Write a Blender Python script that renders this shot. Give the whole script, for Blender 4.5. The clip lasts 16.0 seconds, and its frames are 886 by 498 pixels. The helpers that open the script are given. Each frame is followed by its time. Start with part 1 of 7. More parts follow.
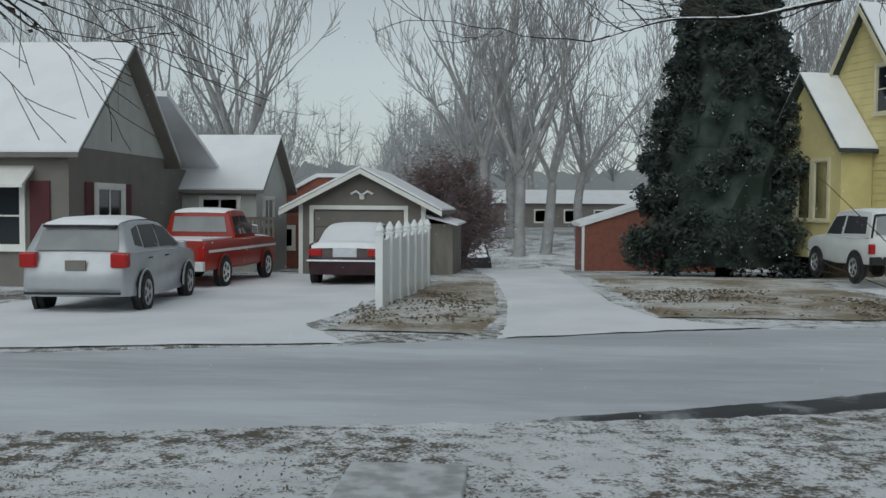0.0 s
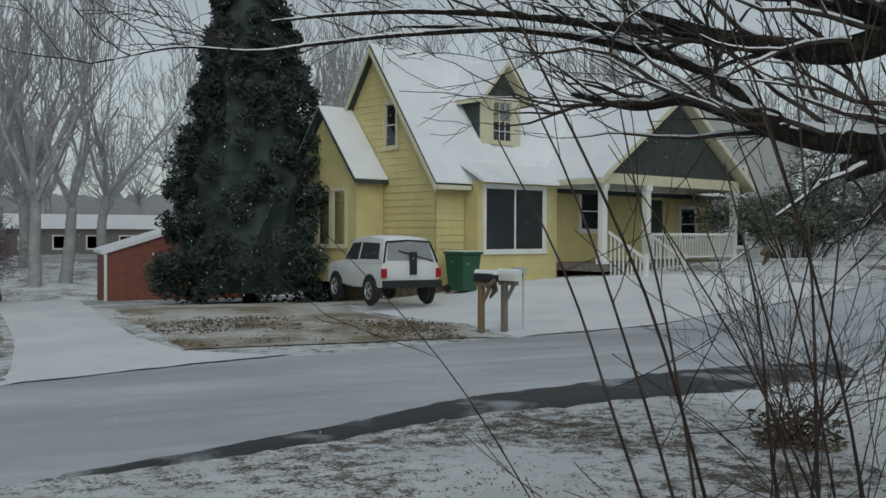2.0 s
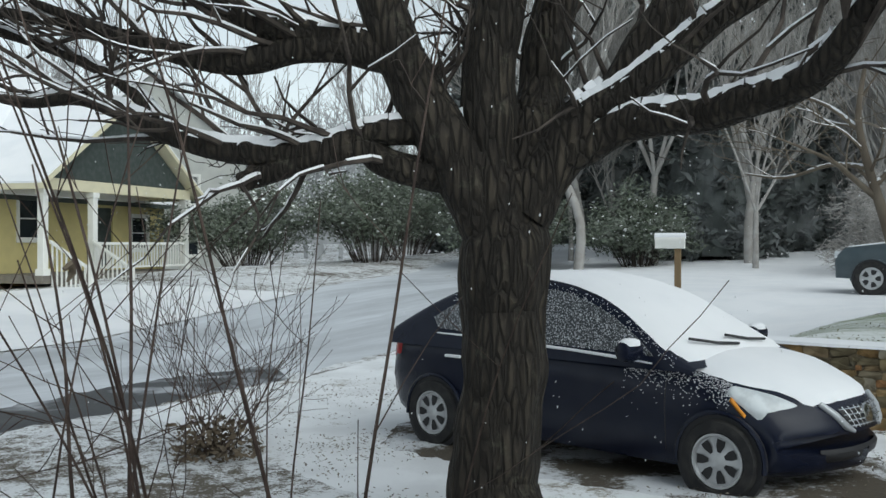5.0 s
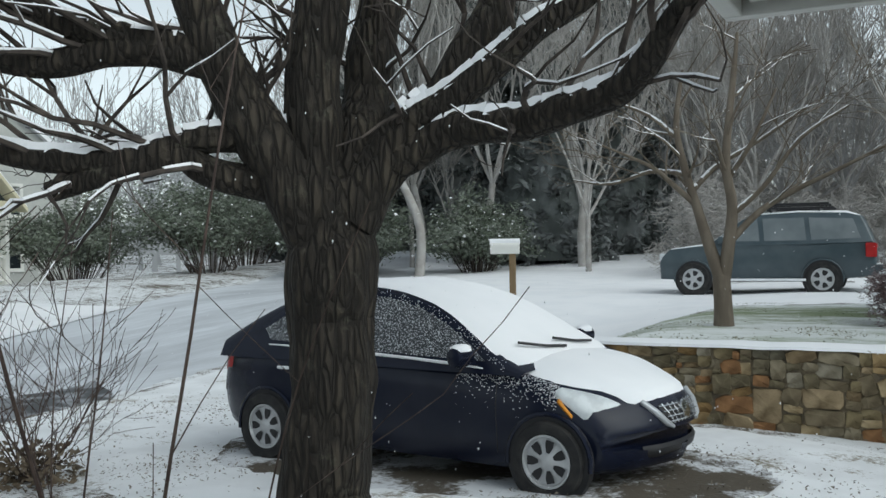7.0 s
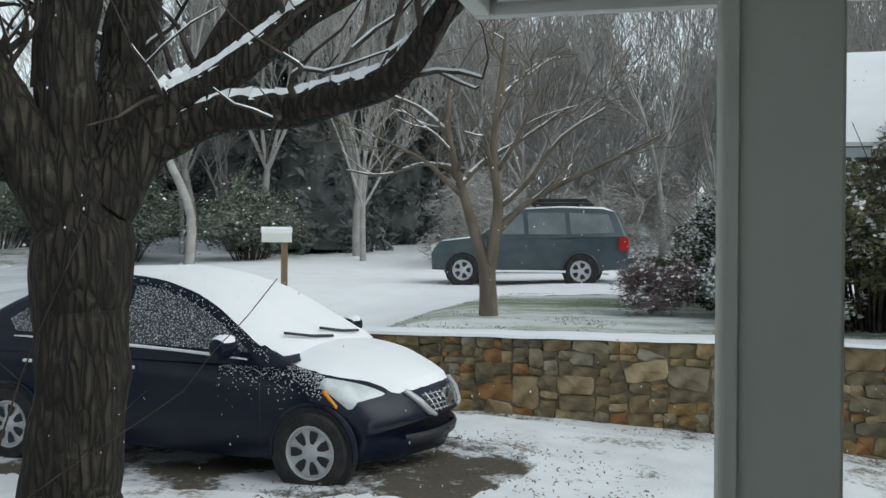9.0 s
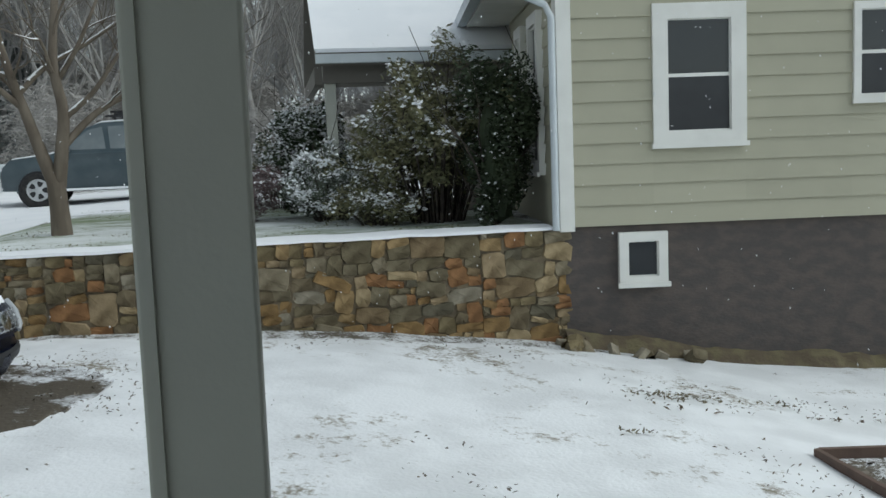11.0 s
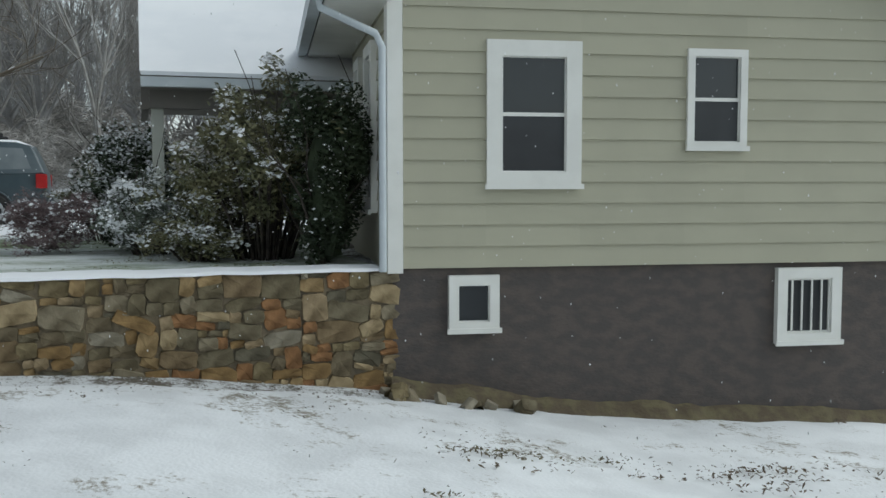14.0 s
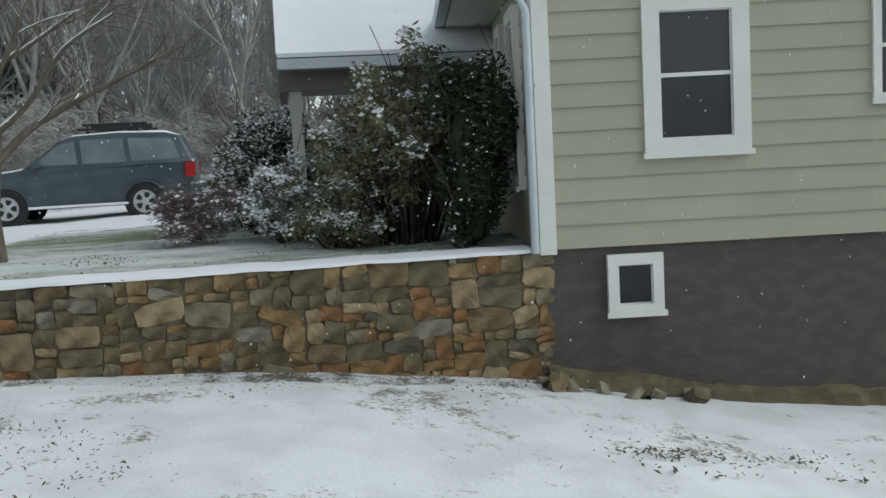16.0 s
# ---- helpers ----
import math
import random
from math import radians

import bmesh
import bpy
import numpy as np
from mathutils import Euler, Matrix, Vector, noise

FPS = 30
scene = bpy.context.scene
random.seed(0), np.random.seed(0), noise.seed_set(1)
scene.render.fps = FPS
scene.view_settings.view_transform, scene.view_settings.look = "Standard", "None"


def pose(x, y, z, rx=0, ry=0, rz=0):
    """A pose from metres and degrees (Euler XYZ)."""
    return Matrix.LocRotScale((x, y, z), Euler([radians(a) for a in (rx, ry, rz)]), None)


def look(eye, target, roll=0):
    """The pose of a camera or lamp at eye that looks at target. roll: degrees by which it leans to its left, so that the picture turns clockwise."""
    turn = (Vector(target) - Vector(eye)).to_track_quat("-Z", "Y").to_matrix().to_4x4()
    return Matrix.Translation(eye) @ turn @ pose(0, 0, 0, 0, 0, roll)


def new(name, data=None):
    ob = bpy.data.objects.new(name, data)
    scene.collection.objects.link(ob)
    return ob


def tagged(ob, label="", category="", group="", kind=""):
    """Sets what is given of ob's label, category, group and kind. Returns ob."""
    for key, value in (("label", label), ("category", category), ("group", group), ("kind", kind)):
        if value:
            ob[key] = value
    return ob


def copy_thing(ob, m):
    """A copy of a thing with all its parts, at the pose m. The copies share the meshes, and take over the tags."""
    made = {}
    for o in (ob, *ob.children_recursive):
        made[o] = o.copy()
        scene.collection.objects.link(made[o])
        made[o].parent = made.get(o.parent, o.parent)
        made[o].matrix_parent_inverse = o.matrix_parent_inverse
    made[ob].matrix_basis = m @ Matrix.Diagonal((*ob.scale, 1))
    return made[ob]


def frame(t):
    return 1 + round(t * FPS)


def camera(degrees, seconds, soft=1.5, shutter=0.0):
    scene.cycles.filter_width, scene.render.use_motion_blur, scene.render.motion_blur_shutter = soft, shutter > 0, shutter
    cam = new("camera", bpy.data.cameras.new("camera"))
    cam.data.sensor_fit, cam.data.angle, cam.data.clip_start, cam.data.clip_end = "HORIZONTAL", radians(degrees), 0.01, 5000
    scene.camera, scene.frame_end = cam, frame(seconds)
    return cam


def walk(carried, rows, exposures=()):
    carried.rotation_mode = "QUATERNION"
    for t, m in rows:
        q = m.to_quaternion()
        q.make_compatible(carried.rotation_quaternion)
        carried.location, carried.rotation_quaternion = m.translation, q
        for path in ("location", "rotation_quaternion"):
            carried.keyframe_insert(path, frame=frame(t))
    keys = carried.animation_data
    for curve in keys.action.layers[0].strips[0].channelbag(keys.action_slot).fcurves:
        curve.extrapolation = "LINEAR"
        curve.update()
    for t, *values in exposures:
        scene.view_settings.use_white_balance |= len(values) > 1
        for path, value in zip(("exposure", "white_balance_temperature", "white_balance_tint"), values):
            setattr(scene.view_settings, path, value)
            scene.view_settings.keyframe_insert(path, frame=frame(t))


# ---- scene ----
cam = camera(49.1, 16.0)
PATH = [
    (0, (0.698, -0.484, 1.513), (0.555, 1.509, 1.425), 0.38),
    (0.5, (0.745, -0.473, 1.514), (0.804, 1.525, 1.466), 0.27),
    (1, (0.754, -0.342, 1.525), (1.096, 1.628, 1.490), 0.43),
    (1.5, (0.810, -0.251, 1.549), (1.413, 1.656, 1.516), 0.32),
    (2, (0.844, -0.237, 1.584), (1.629, 1.603, 1.552), 0.26),
    (2.5, (0.965, -0.245, 1.575), (1.899, 1.523, 1.551), 0.32),
    (3, (1.085, -0.235, 1.568), (2.233, 1.402, 1.548), 0.37),
    (3.5, (1.187, -0.205, 1.598), (2.505, 1.299, 1.562), 0.24),
    (4, (1.253, -0.212, 1.596), (2.723, 1.144, 1.566), 0.54),
    (4.5, (1.312, -0.220, 1.596), (2.868, 1.036, 1.577), 0.65),
    (5, (1.328, -0.243, 1.595), (2.947, 0.932, 1.585), 0.16),
    (7.5, (1.457, -0.306, 1.600), (3.290, 0.495, 1.592), -0.75),
    (8, (1.478, -0.314, 1.601), (3.357, 0.371, 1.580), -0.51),
    (8.5, (1.493, -0.318, 1.604), (3.400, 0.284, 1.592), 0.12),
    (9, (1.490, -0.340, 1.605), (3.434, 0.131, 1.584), 0.27),
    (9.5, (1.512, -0.374, 1.602), (3.498, -0.144, 1.564), 0.08),
    (10, (1.493, -0.404, 1.596), (3.491, -0.446, 1.508), -0.28),
    (10.2, (1.496, -0.448, 1.564), (3.487, -0.581, 1.431), -1.73),
    (12.3, (1.619, -0.881, 1.490), (3.509, -1.480, 1.224), 0.48),
    (12.5, (1.665, -0.942, 1.471), (3.529, -1.615, 1.203), -0.26),
    (13, (1.758, -1.026, 1.448), (3.627, -1.705, 1.234), -1.16),
    (13.5, (1.850, -1.144, 1.444), (3.722, -1.827, 1.275), -1.16),
    (14, (1.993, -1.157, 1.471), (3.900, -1.745, 1.334), -0.02),
    (14.5, (2.032, -1.156, 1.536), (3.990, -1.543, 1.403), 0.04),
    (15, (2.176, -1.263, 1.516), (4.141, -1.543, 1.268), -1.94),
    (15.5, (2.466, -1.408, 1.578), (4.426, -1.738, 1.355), -3.30),
    (16, (2.616, -1.227, 1.550), (4.584, -1.526, 1.354), -3.02),
]
walk(cam, [(t, look(eye, target, roll)) for t, eye, target, roll in PATH],
     exposures=[(0, -0.52), (1.5, -0.68), (3.5, -0.78), (4.2, -0.25), (5, 0.15), (7.5, 0.22), (10.2, 0.28), (12.3, 0.14), (16, 0.14)])

# ---- world and light ----
world = bpy.data.worlds.new("overcast_sky")
scene.world = world
world.use_nodes = True
wn, wl = world.node_tree.nodes, world.node_tree.links
sky = wn.new("ShaderNodeTexSky")
sky.sky_type = "NISHITA"
sky.sun_disc = False
sky.sun_elevation, sky.sun_rotation = radians(42), radians(200)
sky.dust_density, sky.air_density = 1.0, 1.0
hs = wn.new("ShaderNodeHueSaturation")
hs.inputs["Saturation"].default_value = 0.22
wl.new(sky.outputs[0], hs.inputs["Color"])
cool = wn.new("ShaderNodeMix")
cool.data_type, cool.blend_type = "RGBA", "MULTIPLY"
cool.inputs[0].default_value = 1.0
cool.inputs[7].default_value = (0.90, 0.99, 0.995, 1)
wl.new(hs.outputs[0], cool.inputs[6])
wl.new(cool.outputs[2], wn["Background"].inputs["Color"])
wn["Background"].inputs["Strength"].default_value = 0.13
sun = new("sun", bpy.data.lights.new("sun", "SUN"))
sun.data.energy, sun.data.angle, sun.data.color = 1.05, radians(60), (0.95, 1.0, 0.98)
sun.matrix_world = look((0, -20, 24), (4, 6, 0))

# ---- mesh helpers ----
class MB:
    """Vertices and faces of one mesh."""
    def __init__(self):
        self.v, self.f = [], []

    def add(self, vs, fs):
        n = len(self.v)
        self.v += [tuple(p) for p in vs]
        self.f += [tuple(i + n for i in f) for f in fs]
        return self

    def box(self, x0, x1, y0, y1, z0, z1, m=None):
        vs = [Vector((x, y, z)) for x in (x0, x1) for y in (y0, y1) for z in (z0, z1)]
        if m is not None:
            vs = [m @ p for p in vs]
        return self.add(vs, [(0, 1, 3, 2), (4, 6, 7, 5), (0, 4, 5, 1), (2, 3, 7, 6), (0, 2, 6, 4), (1, 5, 7, 3)])

    def prism(self, pts, a, b, axis="x"):
        """A polygon of 2D points pushed from a to b along an axis."""
        def at(p, s):
            return {"x": (s, p[0], p[1]), "y": (p[0], s, p[1]), "z": (p[0], p[1], s)}[axis]
        n = len(pts)
        vs = [at(p, a) for p in pts] + [at(p, b) for p in pts]
        fs = [tuple(range(n))[::-1], tuple(range(n, 2 * n))] + [(i, (i + 1) % n, n + (i + 1) % n, n + i) for i in range(n)]
        return self.add(vs, fs)

    def tube(self, pts, rad, sides=6, cap=True):
        pts = [Vector(p) for p in pts]
        if not isinstance(rad, (list, tuple)):
            rad = [rad] * len(pts)
        vs, fs = [], []
        d0 = (pts[1] - pts[0]).normalized()
        ref = Vector((0, 0, 1)) if abs(d0.z) < 0.9 else Vector((1, 0, 0))
        for i, p in enumerate(pts):
            d = (pts[min(i + 1, len(pts) - 1)] - pts[max(i - 1, 0)])
            d = d.normalized() if d.length > 1e-9 else d0
            a = d.cross(ref)
            a = a.normalized() if a.length > 1e-6 else Vector((1, 0, 0))
            b = d.cross(a)
            ref = -b if i else ref
            for k in range(sides):
                w = 2 * math.pi * k / sides
                vs.append(p + (a * math.cos(w) + b * math.sin(w)) * rad[i])
            ref = b.copy() * -1
        for i in range(len(pts) - 1):
            for k in range(sides):
                k2 = (k + 1) % sides
                fs.append((i * sides + k, i * sides + k2, (i + 1) * sides + k2, (i + 1) * sides + k))
        if cap:
            fs.append(tuple(range(sides))[::-1])
            fs.append(tuple(range((len(pts) - 1) * sides, len(pts) * sides)))
        return self.add(vs, fs)

    def lathe(self, prof, sides=20, m=None):
        """Profile of (radius, height) turned round z."""
        vs, fs = [], []
        for r, z in prof:
            for k in range(sides):
                w = 2 * math.pi * k / sides
                p = Vector((r * math.cos(w), r * math.sin(w), z))
                vs.append(m @ p if m is not None else p)
        for i in range(len(prof) - 1):
            for k in range(sides):
                k2 = (k + 1) % sides
                fs.append((i * sides + k, i * sides + k2, (i + 1) * sides + k2, (i + 1) * sides + k))
        fs.append(tuple(range(sides))[::-1])
        fs.append(tuple(range((len(prof) - 1) * sides, len(prof) * sides)))
        return self.add(vs, fs)


def mesh_of(name, mb, mat, smooth=False):
    me = bpy.data.meshes.new(name)
    me.from_pydata([tuple(p) for p in mb.v], [], mb.f)
    me.materials.append(mat)
    if smooth:
        if len(mb.f) < 3000:
            bm = bmesh.new()
            bm.from_mesh(me)
            bmesh.ops.recalc_face_normals(bm, faces=bm.faces)
            bm.to_mesh(me)
            bm.free()
        me.polygons.foreach_set("use_smooth", [True] * len(me.polygons))
        me.set_sharp_from_angle(angle=radians(48))
    me.update()
    return me


def part(name, mb, mat, parent=None, label="", smooth=False, bevel=0.0):
    ob = new(name, mesh_of(name, mb, mat, smooth))
    if parent is not None:
        ob.parent = parent
    if bevel:
        md = ob.modifiers.new("edge", "BEVEL")
        md.width, md.segments, md.limit_method = bevel, 2, "ANGLE"
    if label:
        ob["label"] = label
    return ob


def piece(name, me, parent, m):
    ob = new(name, me)
    ob.parent = parent
    ob.matrix_basis = m
    return ob


def thing(name, m, label, category, group=""):
    ob = new(name)
    ob.matrix_basis = m
    ob.empty_display_size = 0.2
    return tagged(ob, label, category, group)


# ---- materials ----
def mat(name, base, rough=0.7, metal=0.0, other=None, scale=8.0, amount=0.5, grain=60.0, bump=0.15, spec=0.4, rand=0.0, stretch=(1, 1, 1), detail=5.0, lo=0.42, hi=0.62, deep=0.01):
    m = bpy.data.materials.new(name)
    m.use_nodes = True
    n, l = m.node_tree.nodes, m.node_tree.links
    p = n["Principled BSDF"]
    p.inputs["Roughness"].default_value, p.inputs["Metallic"].default_value = rough, metal
    p.inputs["Specular IOR Level"].default_value = spec
    tc = n.new("ShaderNodeTexCoord")
    mp = n.new("ShaderNodeMapping")
    mp.inputs["Scale"].default_value = stretch
    l.new(tc.outputs["Object"], mp.inputs[0])
    a = n.new("ShaderNodeTexNoise")
    a.inputs["Scale"].default_value, a.inputs["Detail"].default_value = scale, detail
    l.new(mp.outputs[0], a.inputs["Vector"])
    ramp = n.new("ShaderNodeMapRange")
    ramp.inputs["From Min"].default_value, ramp.inputs["From Max"].default_value = lo, hi
    l.new(a.outputs[0], ramp.inputs[0])
    mix = n.new("ShaderNodeMix")
    mix.data_type = "RGBA"
    mix.inputs[6].default_value = (*base, 1)
    o = other or tuple(c * 0.7 for c in base)
    mix.inputs[7].default_value = tuple(base[i] + (o[i] - base[i]) * amount for i in range(3)) + (1,)
    l.new(ramp.outputs[0], mix.inputs[0])
    out = mix.outputs[2]
    if rand:
        oi = n.new("ShaderNodeObjectInfo")
        hv = n.new("ShaderNodeHueSaturation")
        mr = n.new("ShaderNodeMapRange")
        mr.inputs["To Min"].default_value, mr.inputs["To Max"].default_value = 1 - rand, 1 + rand
        l.new(oi.outputs["Random"], mr.inputs[0])
        l.new(mr.outputs[0], hv.inputs["Value"])
        l.new(out, hv.inputs["Color"])
        out = hv.outputs[0]
    l.new(out, p.inputs["Base Color"])
    g = n.new("ShaderNodeTexNoise")
    g.inputs["Scale"].default_value, g.inputs["Detail"].default_value = grain, 4
    l.new(mp.outputs[0], g.inputs["Vector"])
    b = n.new("ShaderNodeBump")
    b.inputs["Strength"].default_value, b.inputs["Distance"].default_value = bump, deep
    l.new(g.outputs[0], b.inputs["Height"])
    l.new(b.outputs[0], p.inputs["Normal"])
    return m


def patchy(name, snow, bare, other, fine=30.0, coarse=0.8, level=0.5, width=0.07, weight=0.5, bump=0.6, deep=0.015, rough=0.9, stretch=(1, 1, 1)):
    """Thin snow through which the ground shows: fine specks gathered into broad drifts."""
    m = mat(name, snow, rough, other=tuple(c * 0.86 for c in snow), scale=1.7, amount=0.9, grain=fine * 1.4, bump=bump, spec=0.25, deep=deep, stretch=stretch)
    n, l = m.node_tree.nodes, m.node_tree.links
    p = n["Principled BSDF"]
    base = p.inputs["Base Color"].links[0].from_socket
    vec = n["Mapping"].outputs[0]
    def tex(scale, detail, rough_):
        t = n.new("ShaderNodeTexNoise")
        t.inputs["Scale"].default_value, t.inputs["Detail"].default_value, t.inputs["Roughness"].default_value = scale, detail, rough_
        l.new(vec, t.inputs["Vector"])
        return t.outputs[0]
    def maths(op, a, b):
        k = n.new("ShaderNodeMath")
        k.operation = op
        for i, v in enumerate((a, b)):
            if isinstance(v, (int, float)):
                k.inputs[i].default_value = v
            else:
                l.new(v, k.inputs[i])
        return k.outputs[0]
    big, mid, small = tex(coarse, 4, 0.55), tex(fine * 0.16, 6, 0.65), tex(fine, 9, 0.75)
    total = maths("ADD", maths("MULTIPLY", big, weight), maths("ADD", maths("MULTIPLY", mid, 0.45 * (1 - weight)), maths("MULTIPLY", small, 0.55 * (1 - weight))))
    mr = n.new("ShaderNodeMapRange")
    mr.inputs["From Min"].default_value, mr.inputs["From Max"].default_value = level, level + width
    l.new(total, mr.inputs[0])
    earth = n.new("ShaderNodeMix")
    earth.data_type = "RGBA"
    earth.inputs[6].default_value, earth.inputs[7].default_value = (*bare, 1), (*other, 1)
    l.new(small, earth.inputs[0])
    mix = n.new("ShaderNodeMix")
    mix.data_type = "RGBA"
    l.new(mr.outputs[0], mix.inputs[0])
    l.new(base, mix.inputs[6])
    l.new(earth.outputs[2], mix.inputs[7])
    l.new(mix.outputs[2], p.inputs["Base Color"])
    return m


def ramp_stone(name, tones, rough=0.88):
    """Field stone whose tone differs from block to block, with lichen and rust stains."""
    m = mat(name, (0.82, 0.80, 0.74), rough, other=(0.34, 0.31, 0.25), scale=5.5, amount=0.95, grain=26, bump=0.9, detail=9, lo=0.38, hi=0.68)
    n, l = m.node_tree.nodes, m.node_tree.links
    p = n["Principled BSDF"]
    base = p.inputs["Base Color"].links[0].from_socket
    oi = n.new("ShaderNodeObjectInfo")
    cr = n.new("ShaderNodeValToRGB")
    cr.color_ramp.interpolation = "CONSTANT"
    els = cr.color_ramp.elements
    while len(els) < len(tones):
        els.new(0.5)
    for k, c in enumerate(tones):
        els[k].position = k / len(tones)
        els[k].color = (*c, 1)
    l.new(oi.outputs["Random"], cr.inputs[0])
    mul = n.new("ShaderNodeMix")
    mul.data_type, mul.blend_type = "RGBA", "MULTIPLY"
    mul.inputs[0].default_value = 1.0
    l.new(cr.outputs[0], mul.inputs[6])
    l.new(base, mul.inputs[7])
    l.new(mul.outputs[2], p.inputs["Base Color"])
    return m


def furrowed(name, dark, light, moss):
    """Old bark: plates split by upright furrows, with paler ridges and grey-green lichen."""
    m = mat(name, dark, 0.85, other=light, scale=9, amount=0.8, grain=50, bump=0.4, stretch=(1, 1, 0.25), lo=0.42, hi=0.72, detail=9)
    n, l = m.node_tree.nodes, m.node_tree.links
    p = n["Principled BSDF"]
    base = p.inputs["Base Color"].links[0].from_socket
    tc = n["Texture Coordinate"]
    mp = n.new("ShaderNodeMapping")
    mp.inputs["Scale"].default_value = (26, 26, 4.5)
    l.new(tc.outputs["Object"], mp.inputs[0])
    warp = n.new("ShaderNodeTexNoise")
    warp.inputs["Scale"].default_value = 0.7
    l.new(mp.outputs[0], warp.inputs["Vector"])
    add = n.new("ShaderNodeVectorMath")
    l.new(mp.outputs[0], add.inputs[0])
    l.new(warp.outputs["Color"], add.inputs[1])
    vo = n.new("ShaderNodeTexVoronoi")
    vo.feature = "DISTANCE_TO_EDGE"
    vo.inputs["Scale"].default_value = 0.8
    l.new(add.outputs[0], vo.inputs["Vector"])
    mr = n.new("ShaderNodeMapRange")
    mr.inputs["From Max"].default_value = 0.28
    l.new(vo.outputs["Distance"], mr.inputs[0])
    b2 = n.new("ShaderNodeBump")
    b2.inputs["Strength"].default_value, b2.inputs["Distance"].default_value = 0.9, 0.03
    l.new(mr.outputs[0], b2.inputs["Height"])
    l.new(p.inputs["Normal"].links[0].from_socket, b2.inputs["Normal"])
    l.new(b2.outputs[0], p.inputs["Normal"])
    tone = n.new("ShaderNodeMix")
    tone.data_type = "RGBA"
    tone.inputs[6].default_value = tuple(c * 0.45 for c in dark) + (1,)
    l.new(mr.outputs[0], tone.inputs[0])
    l.new(base, tone.inputs[7])
    spot = n.new("ShaderNodeTexNoise")
    spot.inputs["Scale"].default_value, spot.inputs["Detail"].default_value, spot.inputs["Roughness"].default_value = 5.0, 10, 0.75
    l.new(tc.outputs["Object"], spot.inputs["Vector"])
    lr = n.new("ShaderNodeMapRange")
    lr.inputs["From Min"].default_value, lr.inputs["From Max"].default_value, lr.inputs["To Max"].default_value = 0.57, 0.68, 0.65
    l.new(spot.outputs[0], lr.inputs[0])
    lich = n.new("ShaderNodeMix")
    lich.data_type = "RGBA"
    lich.inputs[7].default_value = (*moss, 1)
    l.new(lr.outputs[0], lich.inputs[0])
    l.new(tone.outputs[2], lich.inputs[6])
    l.new(lich.outputs[2], p.inputs["Base Color"])
    return m


def glass_mat(name, tint=(0.02, 0.025, 0.03), rough=0.06):
    m = mat(name, tint, rough=rough, spec=0.6, bump=0.01, scale=2.0, amount=0.3)
    return m


SNOW = mat("snow", (0.88, 0.89, 0.91), 0.75, other=(0.80, 0.82, 0.85), scale=1.3, amount=0.6, grain=45, bump=0.3, spec=0.3)
SNOW_DRIVE = mat("packed_snow", (0.88, 0.89, 0.91), 0.7, other=(0.74, 0.76, 0.79), scale=0.5, amount=0.7, grain=16, bump=0.3, spec=0.3, deep=0.02)
LAWN = patchy("snowy_grass", (0.76, 0.78, 0.80), (0.07, 0.062, 0.05), (0.19, 0.165, 0.13), fine=34, coarse=0.6, level=0.495, width=0.05, weight=0.27)
LAWN_GREEN = patchy("thin_snow_on_green_grass", (0.70, 0.73, 0.72), (0.14, 0.19, 0.09), (0.28, 0.32, 0.20), fine=24, coarse=0.5, level=0.45, width=0.10, weight=0.4, stretch=(1.0, 0.35, 1))
LAWN_LEAF = patchy("leaf_strewn_lawn", (0.66, 0.65, 0.62), (0.16, 0.12, 0.075), (0.36, 0.30, 0.22), fine=9, coarse=0.35, level=0.44, width=0.10, weight=0.4)
THAW = patchy("thawed_ground_and_car_shade", (0.70, 0.72, 0.75), (0.06, 0.052, 0.042), (0.13, 0.11, 0.085), fine=18, coarse=1.2, level=0.455, width=0.06, weight=0.5)
SNOW_YARD = patchy("dirty_yard_snow", (0.84, 0.86, 0.88), (0.16, 0.14, 0.11), (0.34, 0.31, 0.25), fine=22, coarse=0.55, level=0.555, width=0.05, weight=0.45, bump=0.45)
BARE = mat("wet_leaf_mulch", (0.11, 0.09, 0.07), 0.8, other=(0.25, 0.22, 0.18), scale=9, amount=0.6, grain=40, bump=0.8)
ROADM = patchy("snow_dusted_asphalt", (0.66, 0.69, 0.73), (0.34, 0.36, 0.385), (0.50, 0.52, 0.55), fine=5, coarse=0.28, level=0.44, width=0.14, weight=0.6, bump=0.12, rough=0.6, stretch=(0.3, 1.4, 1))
WET = mat("wet_asphalt", (0.06, 0.063, 0.067), 0.65, other=(0.42, 0.44, 0.47), scale=2.0, amount=0.9, grain=80, bump=0.2, lo=0.5, hi=0.68, detail=8)
BARK = furrowed("dark_wet_bark", (0.030, 0.024, 0.018), (0.080, 0.065, 0.047), (0.105, 0.10, 0.075))
TWIG = mat("dark_twig", (0.035, 0.028, 0.024), 0.85, other=(0.11, 0.09, 0.075), scale=9, amount=0.6, grain=60, bump=0.3)
STEM = mat("red_brown_stem", (0.05, 0.032, 0.026), 0.75, other=(0.14, 0.10, 0.08), scale=12, amount=0.6, grain=60, bump=0.3)
# Pale grey puts the haze of falling snow into the woods' colour.
HAZEWOOD = mat("hazed_far_woods", (0.40, 0.41, 0.42), 0.95, other=(0.34, 0.35, 0.355), scale=0.25, amount=0.7, grain=1.0, bump=0.2, stretch=(1, 1, 0.4))
MOSSEARTH = mat("brown_mossy_earth", (0.11, 0.085, 0.055), 0.9, other=(0.17, 0.145, 0.08), scale=7, amount=0.8, grain=30, bump=1.0, detail=8)
GRASSTIP = mat("dry_grass_blade", (0.14, 0.12, 0.08), 0.85, other=(0.22, 0.20, 0.13), scale=6, amount=0.7)
